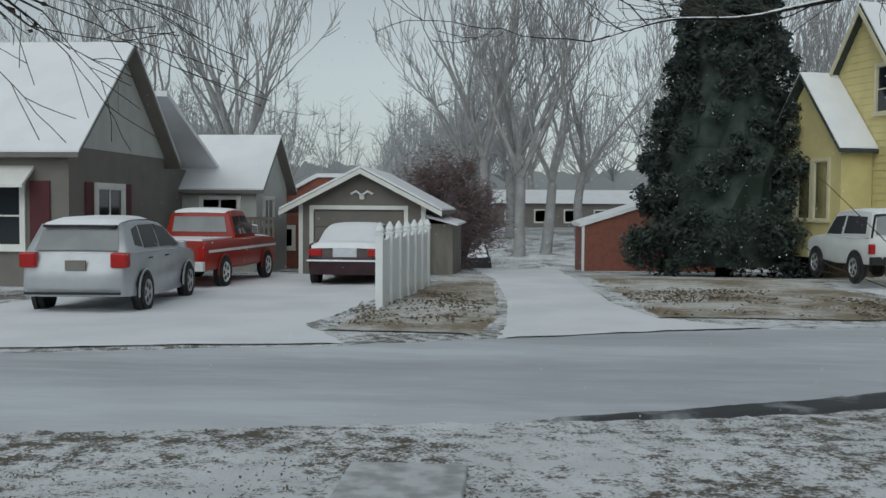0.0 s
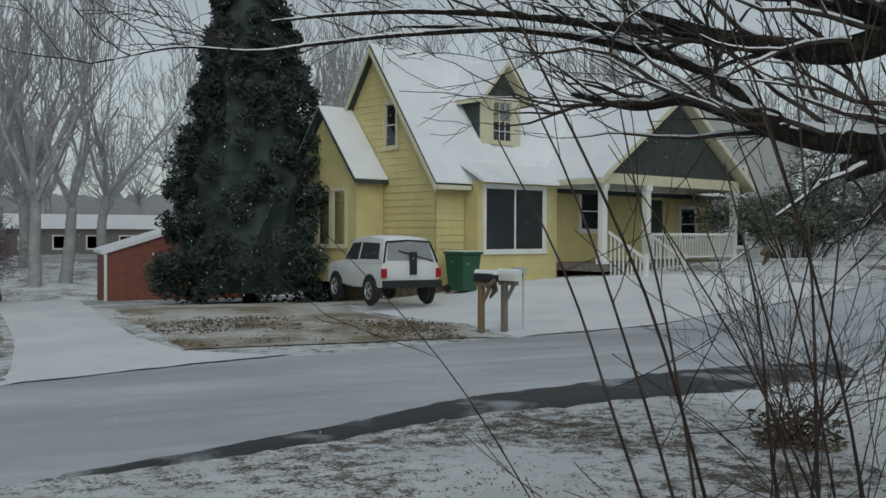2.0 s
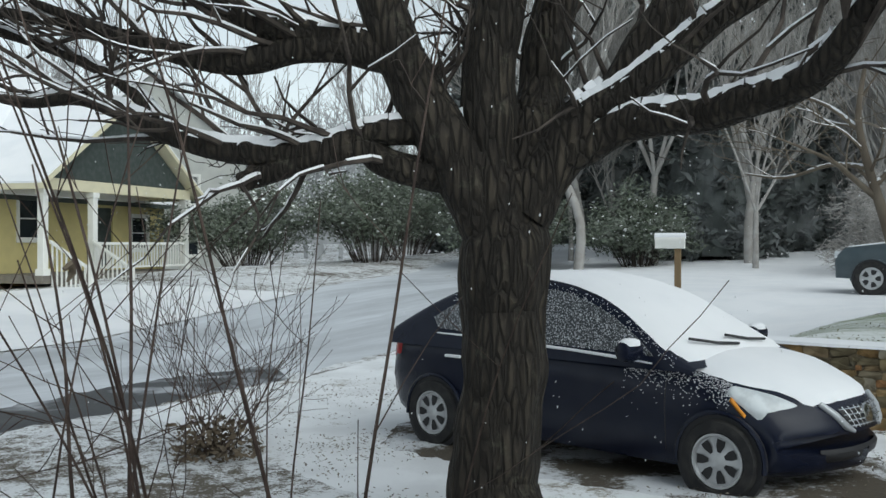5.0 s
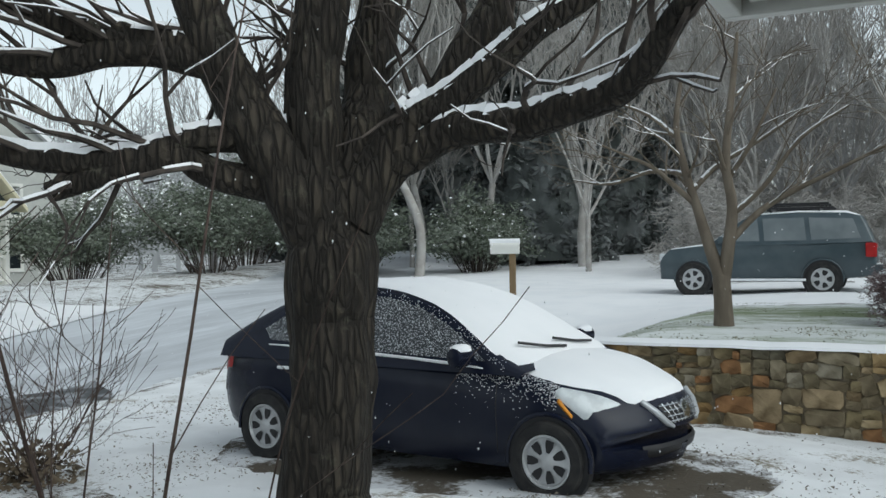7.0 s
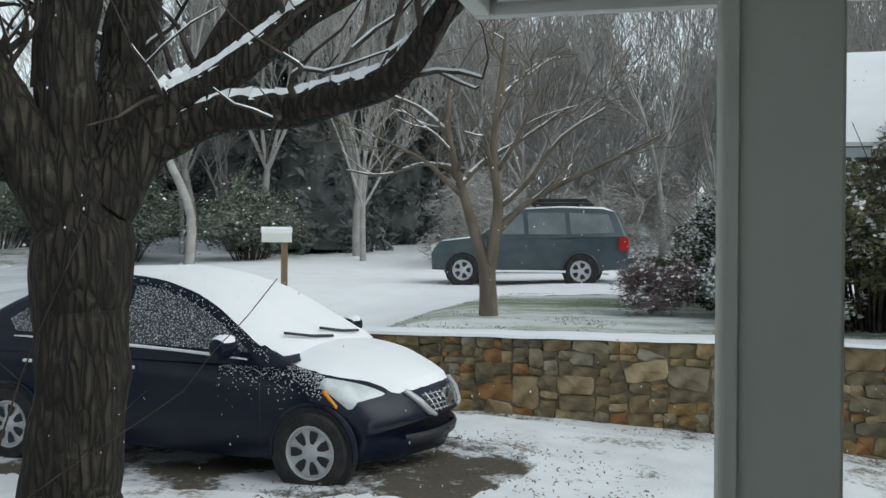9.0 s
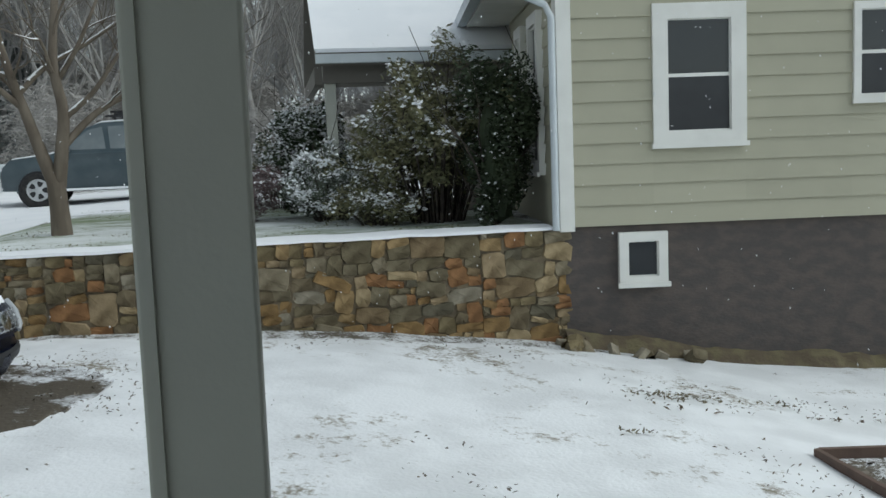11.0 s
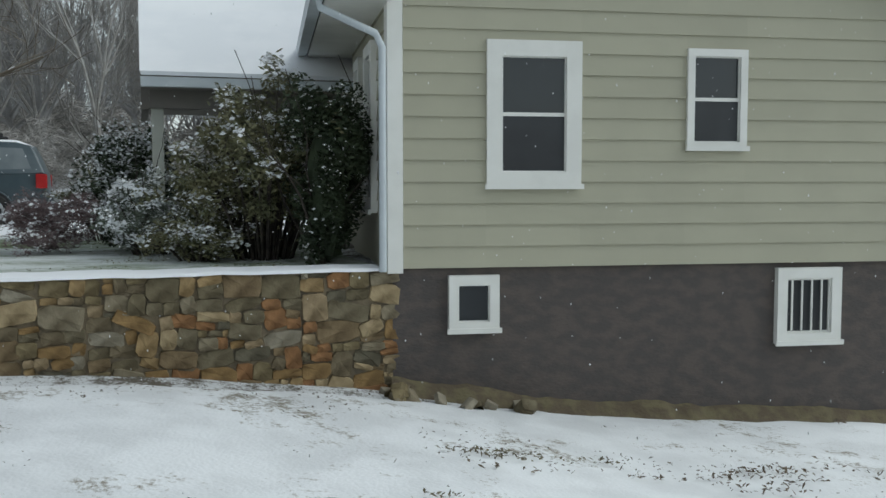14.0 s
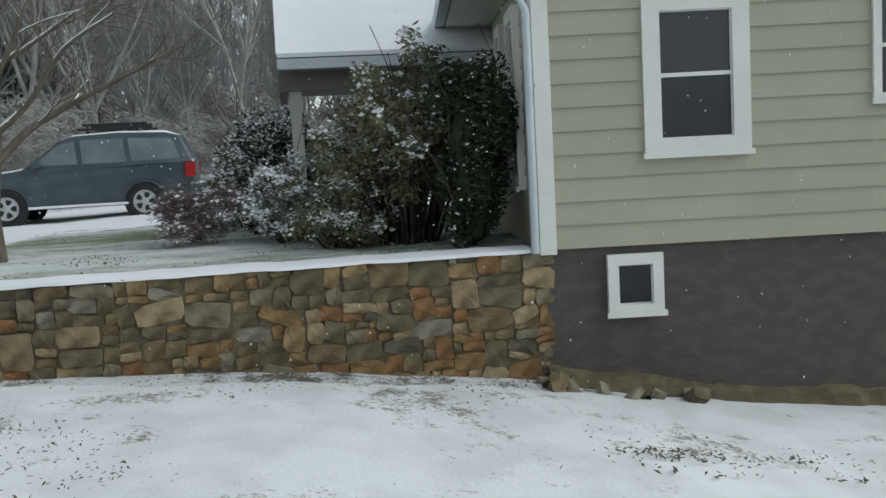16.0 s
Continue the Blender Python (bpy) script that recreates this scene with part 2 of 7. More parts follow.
TANBARK = mat("tan_smooth_bark", (0.13, 0.105, 0.08), 0.85, other=(0.22, 0.185, 0.145), scale=6, amount=0.7, grain=30, bump=0.4, stretch=(1, 1, 0.3))
# Fir green lightened so the far conifers carry painted haze.
OLDFIR = mat("hazed_far_fir", (0.095, 0.108, 0.103), 0.9, other=(0.24, 0.255, 0.255), scale=0.9, amount=0.85, grain=5, bump=0.2)
# Grey-brown bark lightened, with haze over the middle woods put into it.
MIDBARK = mat("hazed_grey_brown_bark", (0.30, 0.285, 0.265), 0.9, other=(0.45, 0.44, 0.43), scale=3, amount=0.6, grain=12, bump=0.3)
# Far bark greyed and lightened: distance haze painted into the base colour.
FARBARK = mat("hazed_far_bark", (0.30, 0.295, 0.29), 0.9, other=(0.42, 0.42, 0.43), scale=2, amount=0.6, grain=12, bump=0.2)
EVERGREEN = mat("dark_evergreen", (0.035, 0.052, 0.042), 0.8, other=(0.10, 0.125, 0.115), scale=1.8, amount=0.7, grain=9, bump=0.2, lo=0.45, hi=0.7)
HOLLY = mat("olive_leaf", (0.13, 0.135, 0.07), 0.6, other=(0.25, 0.23, 0.125), scale=3.0, amount=0.7, grain=9, bump=0.2)
# Grey base colour paints the snow's reflection into the SUV glass.
SUVGLASS = mat("car_glass_with_snow_reflection", (0.13, 0.155, 0.165), 0.12, other=(0.20, 0.225, 0.235), scale=1.6, amount=0.7, bump=0.01, spec=0.6)
# Leaf green lifted towards grey to paint haze on the far rhododendrons.
RHODO = mat("grey_green_leaf", (0.12, 0.145, 0.105), 0.7, other=(0.22, 0.24, 0.21), scale=2.2, amount=0.7, grain=9, bump=0.2)
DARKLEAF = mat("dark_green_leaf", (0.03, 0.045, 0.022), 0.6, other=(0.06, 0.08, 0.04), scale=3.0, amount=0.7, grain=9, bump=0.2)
PURPLE = mat("dry_purple_twigs", (0.17, 0.12, 0.12), 0.9, other=(0.28, 0.23, 0.23), scale=4, amount=0.6)
DRYLEAF = mat("brown_dead_leaf", (0.12, 0.09, 0.06), 0.85, other=(0.23, 0.19, 0.14), scale=3, amount=0.7)
YELLOW = mat("yellow_siding", (0.66, 0.57, 0.27), 0.65, other=(0.57, 0.49, 0.24), scale=2, amount=0.6, grain=30, bump=0.08)
CREAM = mat("cream_trim", (0.68, 0.63, 0.45), 0.6, other=(0.58, 0.54, 0.40), scale=3, amount=0.5, bump=0.05)
GREENSHINGLE = mat("dark_green_shingle", (0.045, 0.06, 0.055), 0.85, other=(0.08, 0.09, 0.085), scale=6, amount=0.6, bump=0.4)
SAGE = mat("sage_green_siding", (0.43, 0.415, 0.315), 0.6, other=(0.395, 0.38, 0.29), scale=1.6, amount=0.6, grain=45, bump=0.06, stretch=(1, 0.3, 1), rand=0.03)
WHITE = mat("white_paint", (0.80, 0.80, 0.76), 0.5, other=(0.70, 0.70, 0.66), scale=3, amount=0.5, grain=60, bump=0.05)
VINYL = mat("white_vinyl", (0.80, 0.82, 0.82), 0.4, other=(0.72, 0.74, 0.75), scale=2, amount=0.5, bump=0.03)
GREYPAINT = mat("grey_green_paint", (0.50, 0.51, 0.45), 0.55, other=(0.45, 0.46, 0.41), scale=2.5, amount=0.6, grain=90, bump=0.06)
FOUND = mat("dark_grey_block_paint", (0.082, 0.072, 0.068), 0.85, other=(0.135, 0.108, 0.092), scale=5, amount=0.5, grain=24, bump=0.8, detail=9, stretch=(1, 1, 1.8), rand=0.05)
# Siding darkened so the own wall's shade sits in its colour.
DARKSIDE = mat("siding_painted_shade", (0.07, 0.065, 0.055), 0.75, scale=2, amount=0.5, bump=0.1)
GREYSIDE = mat("grey_brown_siding", (0.20, 0.185, 0.165), 0.7, other=(0.17, 0.155, 0.14), scale=2, amount=0.6, bump=0.1)
PALESIDE = mat("pale_grey_siding", (0.52, 0.53, 0.50), 0.7, other=(0.44, 0.45, 0.43), scale=2, amount=0.6, bump=0.1)
BRICKM = mat("red_brick", (0.27, 0.10, 0.07), 0.85, other=(0.20, 0.085, 0.065), scale=5, amount=0.8, grain=24, bump=0.5, rand=0.25)
MORTAR = mat("grey_mortar", (0.20, 0.16, 0.105), 0.9, other=(0.09, 0.075, 0.055), scale=6, amount=0.8, grain=30, bump=0.8)
STONE = ramp_stone("ochre_fieldstone", ((0.34, 0.22, 0.10), (0.42, 0.30, 0.16), (0.27, 0.20, 0.12), (0.48, 0.38, 0.24), (0.36, 0.19, 0.09), (0.22, 0.18, 0.12), (0.40, 0.31, 0.20)))
STONE2 = ramp_stone("grey_brown_fieldstone", ((0.22, 0.19, 0.13), (0.30, 0.26, 0.19), (0.17, 0.155, 0.115), (0.27, 0.22, 0.13), (0.36, 0.33, 0.27), (0.20, 0.17, 0.11)))
MAROON = mat("maroon_shutter", (0.10, 0.022, 0.028), 0.6, scale=3, amount=0.4)
WOOD = mat("weathered_post_wood", (0.25, 0.17, 0.09), 0.8, other=(0.17, 0.12, 0.07), scale=6, amount=0.7, grain=30, bump=0.5, stretch=(1, 1, 0.15))
GREYWOOD = mat("grey_weathered_wood", (0.22, 0.20, 0.175), 0.85, other=(0.15, 0.14, 0.12), scale=5, amount=0.7, grain=30, bump=0.5, stretch=(1, 1, 0.2))
BEDWOOD = mat("brown_bed_board", (0.135, 0.09, 0.07), 0.75, other=(0.09, 0.06, 0.05), scale=4, amount=0.7, grain=30, bump=0.4)
CONC = mat("damp_concrete", (0.62, 0.64, 0.66), 0.8, other=(0.33, 0.33, 0.33), scale=5, amount=0.8, grain=50, bump=0.3)
GLASS = glass_mat("dark_window_glass")
SCREEN = mat("insect_screen_glass", (0.03, 0.032, 0.035), 0.4, other=(0.05, 0.054, 0.058), scale=1.2, amount=0.6, grain=120, bump=0.05)
BLIND = mat("pale_window_blind", (0.30, 0.31, 0.31), 0.6, other=(0.22, 0.23, 0.24), scale=2, amount=0.6)
RUBBER = mat("black_rubber", (0.018, 0.018, 0.019), 0.85, other=(0.045, 0.043, 0.04), scale=9, amount=0.7, grain=60, bump=0.3)
BLACKP = mat("black_plastic", (0.02, 0.02, 0.022), 0.5, scale=6, amount=0.5, bump=0.05)
ALLOY = mat("silver_wheel_paint", (0.52, 0.53, 0.54), 0.35, metal=0.4, other=(0.40, 0.41, 0.42), scale=9, amount=0.5, bump=0.03)
CHROME = mat("chrome", (0.72, 0.73, 0.74), 0.18, metal=1.0, scale=4, amount=0.2, bump=0.01)
STEEL = mat("galvanised_gutter", (0.55, 0.60, 0.63), 0.45, other=(0.45, 0.50, 0.53), scale=4, amount=0.5, bump=0.03)
NAVY = mat("navy_car_paint", (0.006, 0.009, 0.022), 0.25, other=(0.014, 0.017, 0.030), scale=3, amount=0.6, grain=30, bump=0.02, spec=0.3)
SILVER = mat("silver_car_paint", (0.46, 0.48, 0.50), 0.3, metal=0.35, other=(0.38, 0.40, 0.42), scale=3, amount=0.5, bump=0.02)
REDP = mat("red_truck_paint", (0.34, 0.028, 0.018), 0.35, other=(0.25, 0.03, 0.022), scale=3, amount=0.6, bump=0.03)
WINE = mat("dark_maroon_paint", (0.035, 0.012, 0.016), 0.3, other=(0.06, 0.03, 0.033), scale=3, amount=0.5, bump=0.02)
WHITEP = mat("white_car_paint", (0.74, 0.75, 0.74), 0.35, other=(0.64, 0.65, 0.64), scale=3, amount=0.5, bump=0.02)
TEAL = mat("grey_teal_car_paint", (0.045, 0.068, 0.080), 0.28, other=(0.08, 0.105, 0.118), scale=2.5, amount=0.5, bump=0.02, spec=0.55)
BLACKCAR = mat("black_car_paint", (0.02, 0.02, 0.022), 0.3, scale=3, amount=0.5, bump=0.02)
TAILRED = mat("red_lamp_lens", (0.42, 0.015, 0.015), 0.2, scale=8, amount=0.5, bump=0.02)
AMBER = mat("amber_lamp_lens", (0.85, 0.33, 0.04), 0.2, scale=8, amount=0.3, bump=0.02)
LENS = mat("clear_lamp_lens", (0.62, 0.66, 0.68), 0.15, other=(0.45, 0.48, 0.50), scale=14, amount=0.6, bump=0.05, spec=0.6)
BINGREEN = mat("green_bin_plastic", (0.03, 0.105, 0.06), 0.5, scale=4, amount=0.5, bump=0.05)
PLATE = mat("number_plate_white", (0.6, 0.62, 0.66), 0.4, scale=8, amount=0.3)
FROST = mat("snow_speckled_glass", (0.03, 0.035, 0.04), 0.3, other=(0.6, 0.62, 0.65), scale=85, amount=1.0, grain=60, bump=0.5, lo=0.53, hi=0.62, detail=3)


# ---- ground ----
def lerp_table(tab, s):
    if s <= tab[0][0]:
        return tab[0][1]
    for (a, b), (c, d) in zip(tab, tab[1:]):
        if s <= c:
            return b + (d - b) * (s - a) / (c - a)
    return tab[-1][1]


def sstep(a, b, s):
    u = min(max((s - a) / (b - a), 0), 1)
    return u * u * (3 - 2 * u)


LOWYARD = [(-14, -1.45), (-9, -1.12), (-5.2, -0.85), (-3.2, -0.52), (-1, -0.26), (1.6, -0.12), (3.5, -0.19), (6, -0.22)]
BACK = [(0, -0.2), (12, -0.2), (16, -0.25), (24, -0.32), (38, -0.95), (57, -2.5), (66, -1.7), (80, -0.6), (400, 4)]
WALL_X = 11.0


def low_z(x, y):
    z = lerp_table(LOWYARD, y) if y < 6 else lerp_table(BACK, y)
    right = 0.72 * sstep(10.5, 24, x) * (1 - sstep(26, 45, y)) + 0.012 * max(0, x - 24) + 0.028 * min(max(0, x - 27), 26)
    hill = 0.45 * sstep(9, 13, x) * sstep(17, 24, y) * (1 - sstep(24, 40, y))
    return z + right + hill


def gz(x, y):
    low = low_z(x, y)
    if x > WALL_X + 0.2:
        top = 0.62 - 0.012 * (x - WALL_X)
        k = 1 - sstep(2.4, 5.2, y)
        return low + (top - low) * k if top > low else low
    return low


def axis_steps(lo, hi, near_lo, near_hi, fine, coarse):
    out, s = [], lo
    while s < hi:
        out.append(s)
        s += fine if near_lo <= s < near_hi else coarse
    return out + [hi]


def sheet(xs, ys, inside, off, mb=None):
    mb = mb or MB()
    idx = {}
    for j, y in enumerate(ys):
        for i, x in enumerate(xs):
            idx[i, j] = len(mb.v)
            mb.v.append((x, y, gz(x, y) + off + 0.02 * noise.noise((x * 0.7, y * 0.7, 3.1)) + 0.012 * noise.noise((x * 2.6, y * 2.6, 9))))
    for j in range(len(ys) - 1):
        for i in range(len(xs) - 1):
            if inside(0.5 * (xs[i] + xs[i + 1]), 0.5 * (ys[j] + ys[j + 1])):
                mb.f.append((idx[i, j], idx[i + 1, j], idx[i + 1, j + 1], idx[i, j + 1]))
    return mb


gx = axis_steps(-220, 260, -12, 10.9, 0.3, 6.0)
gx = sorted(set([round(v, 3) for v in gx if v < -12 or v > 26] + [round(-12 + 0.3 * i, 3) for i in range(77)] + [11.0, 11.19, 11.21] + [11.4 + 0.5 * i for i in range(30)]))
gy = sorted(set([round(-120 + 6 * i, 3) for i in range(18)] + [round(-14 + 0.3 * i, 3) for i in range(134)] + [27 + 1.5 * i for i in range(40)] + [90 + 8 * i for i in range(30)]))
ground = part("ground", sheet(gx, gy, lambda x, y: True, 0.0), LAWN, smooth=True)
tagged(ground, "snow-dusted lawn with dead leaves and grass showing through", "ground", kind="structure")


def strip(name, left, right, off, material, label, n=60, m=10, kind="structure", category="road", wob=0.0):
    """A draped band between two border lines, each a list of (x, y)."""
    def along(line, s):
        s = s * (len(line) - 1)
        i = min(int(s), len(line) - 2)
        a, b = line[i], line[i + 1]
        return Vector((a[0] + (b[0] - a[0]) * (s - i), a[1] + (b[1] - a[1]) * (s - i), 0))
    mb = MB()
    for i in range(n + 1):
        a, b = along(left, i / n), along(right, i / n)
        side = (b - a).normalized()
        a += side * wob * (noise.noise((i * 0.9, 1.3, off * 50)) + 0.6 * noise.noise((i * 2.3, 4.3, off * 50)))
        b += side * wob * (noise.noise((i * 0.9, 7.7, off * 50)) + 0.6 * noise.noise((i * 2.3, 8.8, off * 50)))
        for j in range(m + 1):
            p = a.lerp(b, j / m)
            edge = min(j, m - j) > 0
            mb.v.append((p.x, p.y, gz(p.x, p.y) + (off if edge else -0.012) + 0.02 * noise.noise((p.x * 0.7, p.y * 0.7, 3.1)) + 0.012 * noise.noise((p.x * 2.6, p.y * 2.6, 9))))
    for i in range(n):
        for j in range(m):
            k = i * (m + 1) + j
            mb.f.append((k, k + m + 1, k + m + 2, k + 1))
    return tagged(part(name, mb, material, smooth=True), label, category, kind=kind)


NEAR = [(-60, -6.5), (-30, 0.2), (-2.7, 6.4), (0.2, 7.0), (2.5, 7.45), (5, 8.35), (8.4, 8.6), (14, 9.5), (24, 12), (40, 17), (70, 30)]
FAR = [(-62, -3.0), (-31, 3.8), (-4.6, 10.4), (-1.1, 11.5), (3.9, 13.7), (7.6, 14.7), (11, 15.6), (17, 17.2), (27, 20), (43, 25), (73, 38)]
strip("road", NEAR, FAR, 0.018, ROADM, "street covered in thin packed grey-white snow", n=200, m=16, wob=0.12)
strip("wet_road_edge", [(1.0, 7.25), (2.5, 7.5), (5, 8.38), (8.4, 8.62), (10.5, 8.9)], [(1.6, 7.5), (3.2, 8.25), (5.4, 9.45), (8.4, 10.3), (11.5, 10.4)], 0.03, WET, "bare wet asphalt gutter along the street edge", n=90, m=6, wob=0.12, category="wet asphalt")
strip("driveway", [(-9.2, 9.6), (-9.0, 13), (-8.2, 17), (-8.2, 22), (-5.4, 26)], [(-1.2, 11.4), (-2.2, 13.4), (-1.85, 17), (-1.7, 22), (-1.6, 26)], 0.022, SNOW_DRIVE, "smooth white snow on a parking driveway", n=70, m=20, category="driveway")
strip("driveway", [(0.4, 12.0), (0.55, 14), (0.55, 18), (0.2, 24), (-1.2, 40), (-3, 58)], [(4.6, 13.9), (3.1, 14.9), (2.6, 18), (2.4, 23), (2.6, 40), (3.0, 58)], 0.022, SNOW_DRIVE, "smooth untouched snow on a narrow side lane", n=80, m=12, category="driveway")
strip("driveway", [(8.6, 14.9), (8.9, 17.5), (8.3, 20), (8.3, 25.0)], [(20, 17.8), (19.2, 20), (17.8, 22.4), (13.2, 25.0)], 0.022, SNOW_DRIVE, "snow-covered driveway before the yellow house", n=50, m=20, category="driveway")
strip("driveway", [(3.2, -12), (3.2, -5), (3.3, -1), (6.2, 3.4), (7.6, 8.4)], [(10.85, -12), (10.85, -5), (10.8, 0), (11.3, 4), (14, 9.3)], 0.02, SNOW_YARD, "snowy drive beside the stone retaining wall", n=80, m=16, category="driveway")
strip("driveway", [(13.0, 4.6), (18, 3.4), (20, 3.0), (22.3, -1), (22.3, -8)], [(17, 10.2), (24, 9.5), (27, 8), (30, 0), (30, -8)], 0.03, SNOW, "smooth snow on the neighbour's upper drive", n=50, m=16, category="driveway")
strip("driveway", [(13, 9.4), (24, 13.2), (40, 20.5), (62, 31)], [(17, 5.5), (27, 4.5), (42, 8.0), (64, 14)], 0.045, SNOW, "bright untouched snow where the street climbs to the woods", n=60, m=14, category="road")
strip("lawn", [(0.9 + 2.0, 15.0), (2.9, 18), (2.7, 23), (2.7, 28)], [(8.5, 15.0), (8.8, 17.6), (8.2, 20), (8.2, 28)], 0.02, LAWN_LEAF, "brown leaf-strewn lawn under thin snow", n=50, m=20, category="lawn", wob=0.15)
strip("lawn", [(-2.0, 12.6), (-1.7, 15.8), (-1.3, 21), (-1.2, 25)], [(0.3, 12.4), (0.5, 14), (0.5, 18), (0.2, 25)], 0.02, LAWN_LEAF, "strip of dead leaves and dry grass beside the fence", n=40, m=10, category="lawn", wob=0.12)
strip("lawn", [(11.24, -3.4), (11.24, -1), (11.24, 1.5), (11.24, 2.7), (12.2, 3.9)], [(22.3, -3.4), (22.2, -1), (19.8, 2.6), (18, 3.3), (13, 4.5)], 0.02, LAWN_GREEN, "green lawn dusted with snow behind the stone wall", n=40, m=30, category="lawn")
# Bare ground whose dark colour and width also paint the sedan's shade.
strip("bare_ground", [(8.5, 0.75), (7.55, 1.05), (7.35, 2.0), (7.45, 3.6), (7.75, 5.2), (8.8, 5.75)], [(9.0, 0.7), (9.7, 1.0), (9.9, 2.0), (10.1, 3.6), (10.1, 5.2), (9.4, 5.75)], 0.034, THAW, "patchy thawed ground, darkened also for the parked sedan's shade", n=70, m=10, wob=0.13, category="bare ground")
slab = part("pavement", MB().box(-0.36, 0.42, 1.6, 5.85, -0.26, -0.185), CONC, bevel=0.015)
tagged(slab, "damp concrete garden path half covered in snow", "path", kind="structure")


# ---- walls and windows ----
def cells(x0, x1, z0, z1, holes):
    """Rectangles that fill a wall face round its openings."""
    xs = sorted({x0, x1, *[min(max(h[k], x0), x1) for h in holes for k in (0, 1)]})
    out = []
    for a, b in zip(xs, xs[1:]):
        if b - a < 1e-6:
            continue
        cuts = sorted([(max(h[2], z0), min(h[3], z1)) for h in holes if h[0] < (a + b) / 2 < h[1] and h[2] < z1 and h[3] > z0])
        z = z0
        for c, d in cuts:
            if c > z + 1e-6:
                out.append((a, b, z, c))
            z = max(z, d)
        if z1 > z + 1e-6:
            out.append((a, b, z, z1))
    return out


def pierced(x0, x1, z0, z1, y0, y1, holes):
    mb = MB()
    for a, b, c, d in cells(x0, x1, z0, z1, holes):
        mb.box(a, b, y0, y1, c, d)
    return mb


def clad(parent, x0, x1, z0, z1, step, holes, material, m=None, proud=0.0):
    """Lapped boards, each an object of its own; a board tilts out at its foot."""
    k = 0
    z = z0
    while z < z1 - 0.01:
        top = min(z + step, z1)
        for a, b, c, d in cells(x0, x1, z, top, holes):
            mb = MB()
            ya = lambda q: -0.028 + 0.02 * (q - z) / step - proud
            mb.add([(a, ya(c), c), (b, ya(c), c), (b, ya(d), d), (a, ya(d), d), (a, 0.0, c), (b, 0.0, c), (b, 0.0, d), (a, 0.0, d)],
                   [(0, 1, 2, 3), (4, 7, 6, 5), (0, 4, 5, 1), (3, 2, 6, 7), (0, 3, 7, 4), (1, 5, 6, 2)])
            if m is not None:
                mb.v = [tuple(m @ Vector(p)) for p in mb.v]
            part("board", mb, material, parent)
        z = top
        k += 1


def window(parent, x0, x1, z0, z1, trim=0.1, style="double", m=None, frame_mat=None, pane_mat=None, pane_mat2=None, cols=1, s=0.028):
    """A window in a wall whose outer face is y = 0; x0..z1 bound the casing."""
    frame_mat, pane_mat = frame_mat or WHITE, pane_mat or GLASS
    def put(name, mb, material, par, label="", bev=0.0):
        if m is not None:
            mb.v = [tuple(m @ Vector(p)) for p in mb.v]
        return part(name, mb, material, par, label, bevel=bev)
    w = put("window_frame", MB().box(x0, x0 + trim, -0.055, 0.06, z0, z1).box(x1 - trim, x1, -0.055, 0.06, z0, z1)
            .box(x0 + trim, x1 - trim, -0.055, 0.06, z1 - trim, z1).box(x0 + trim, x1 - trim, -0.055, 0.06, z0, z0 + trim), frame_mat, parent)
    a, b, c, d = x0 + trim, x1 - trim, z0 + trim, z1 - trim
    put("window_sill", MB().box(x0 - 0.02, x1 + 0.02, -0.085, -0.056, z0 - 0.015, z0 + 0.035), frame_mat, w)
    sash = MB()
    for i in range(cols):
        p, q = a + (b - a) * i / cols, a + (b - a) * (i + 1) / cols
        sash.box(p, p + s, -0.02, 0.02, c, d).box(q - s, q, -0.02, 0.02, c, d).box(p + s, q - s, -0.02, 0.02, d - s, d).box(p + s, q - s, -0.02, 0.02, c, c + s)
        if style == "double":
            h = (c + d) / 2
            sash.box(p + s, q - s, -0.022, 0.02, h - 0.018, h + 0.018)
            put("pane", MB().box(p + s, q - s, 0.0, 0.008, h + 0.018, d - s), pane_mat, w)
            put("pane", MB().box(p + s, q - s, -0.012, -0.004, c + s, h - 0.018), pane_mat2 or pane_mat, w)
        else:
            put("pane", MB().box(p + s, q - s, 0.0, 0.008, c + s, d - s), pane_mat, w)
    put("sash", sash, frame_mat, w)
    return w


def gable_roof(mb, x0, x1, y0, y1, ze, zr, over=0.25, thick=0.12, off=0.0):
    """A roof with its ridge along x."""
    ym = (y0 + y1) / 2
    sl = (zr - ze) / (ym - y0)
    for sgn, ye in ((-1, y0), (1, y1)):
        yo, zo = ye + sgn * over, ze - over * sl
        mb.prism([(yo, zo + off), (ym, zr + off), (ym, zr + thick + off), (yo, zo + thick * 0.8 + off)], x0, x1, "x")
    return mb


# ---- the sage green neighbour house ----
SH = thing("neighbour_house", pose(WALL_X, -3.41, 0, 0, 0, -97), "sage green clapboard house on a dark painted block foundation", "house")
holes = [(0.93, 1.88, 1.42, 2.84), (2.98, 3.62, 1.80, 2.80)]
cel = [(0.56, 1.06, 0.02, 0.57), (4.0, 4.72, -0.20, 0.59)]
swall = part("wall", pierced(0.0, 5.4, 0.66, 3.45, 0.0, 0.15, holes), SAGE, SH)
part("gable", MB().prism([(0, 3.45), (5.4, 3.45), (2.7, 5.8)], 0.0, 0.15, "y"), SAGE, SH)
part("foundation", pierced(0.02, 5.38, -1.7, 0.64, 0.02, 0.2, cel), FOUND, SH, "dark grey painted block foundation")
part("side_wall", MB().box(-0.0, 0.15, 0.15, 9.0, 0.3, 3.45).box(5.25, 5.4, 0.15, 9.0, -1.7, 3.45).box(0, 5.4, 9.0, 9.15, -1.7, 3.45), SAGE, SH)
clad(swall, 0.12, 5.3, 0.645, 3.45, 0.208, holes, SAGE)
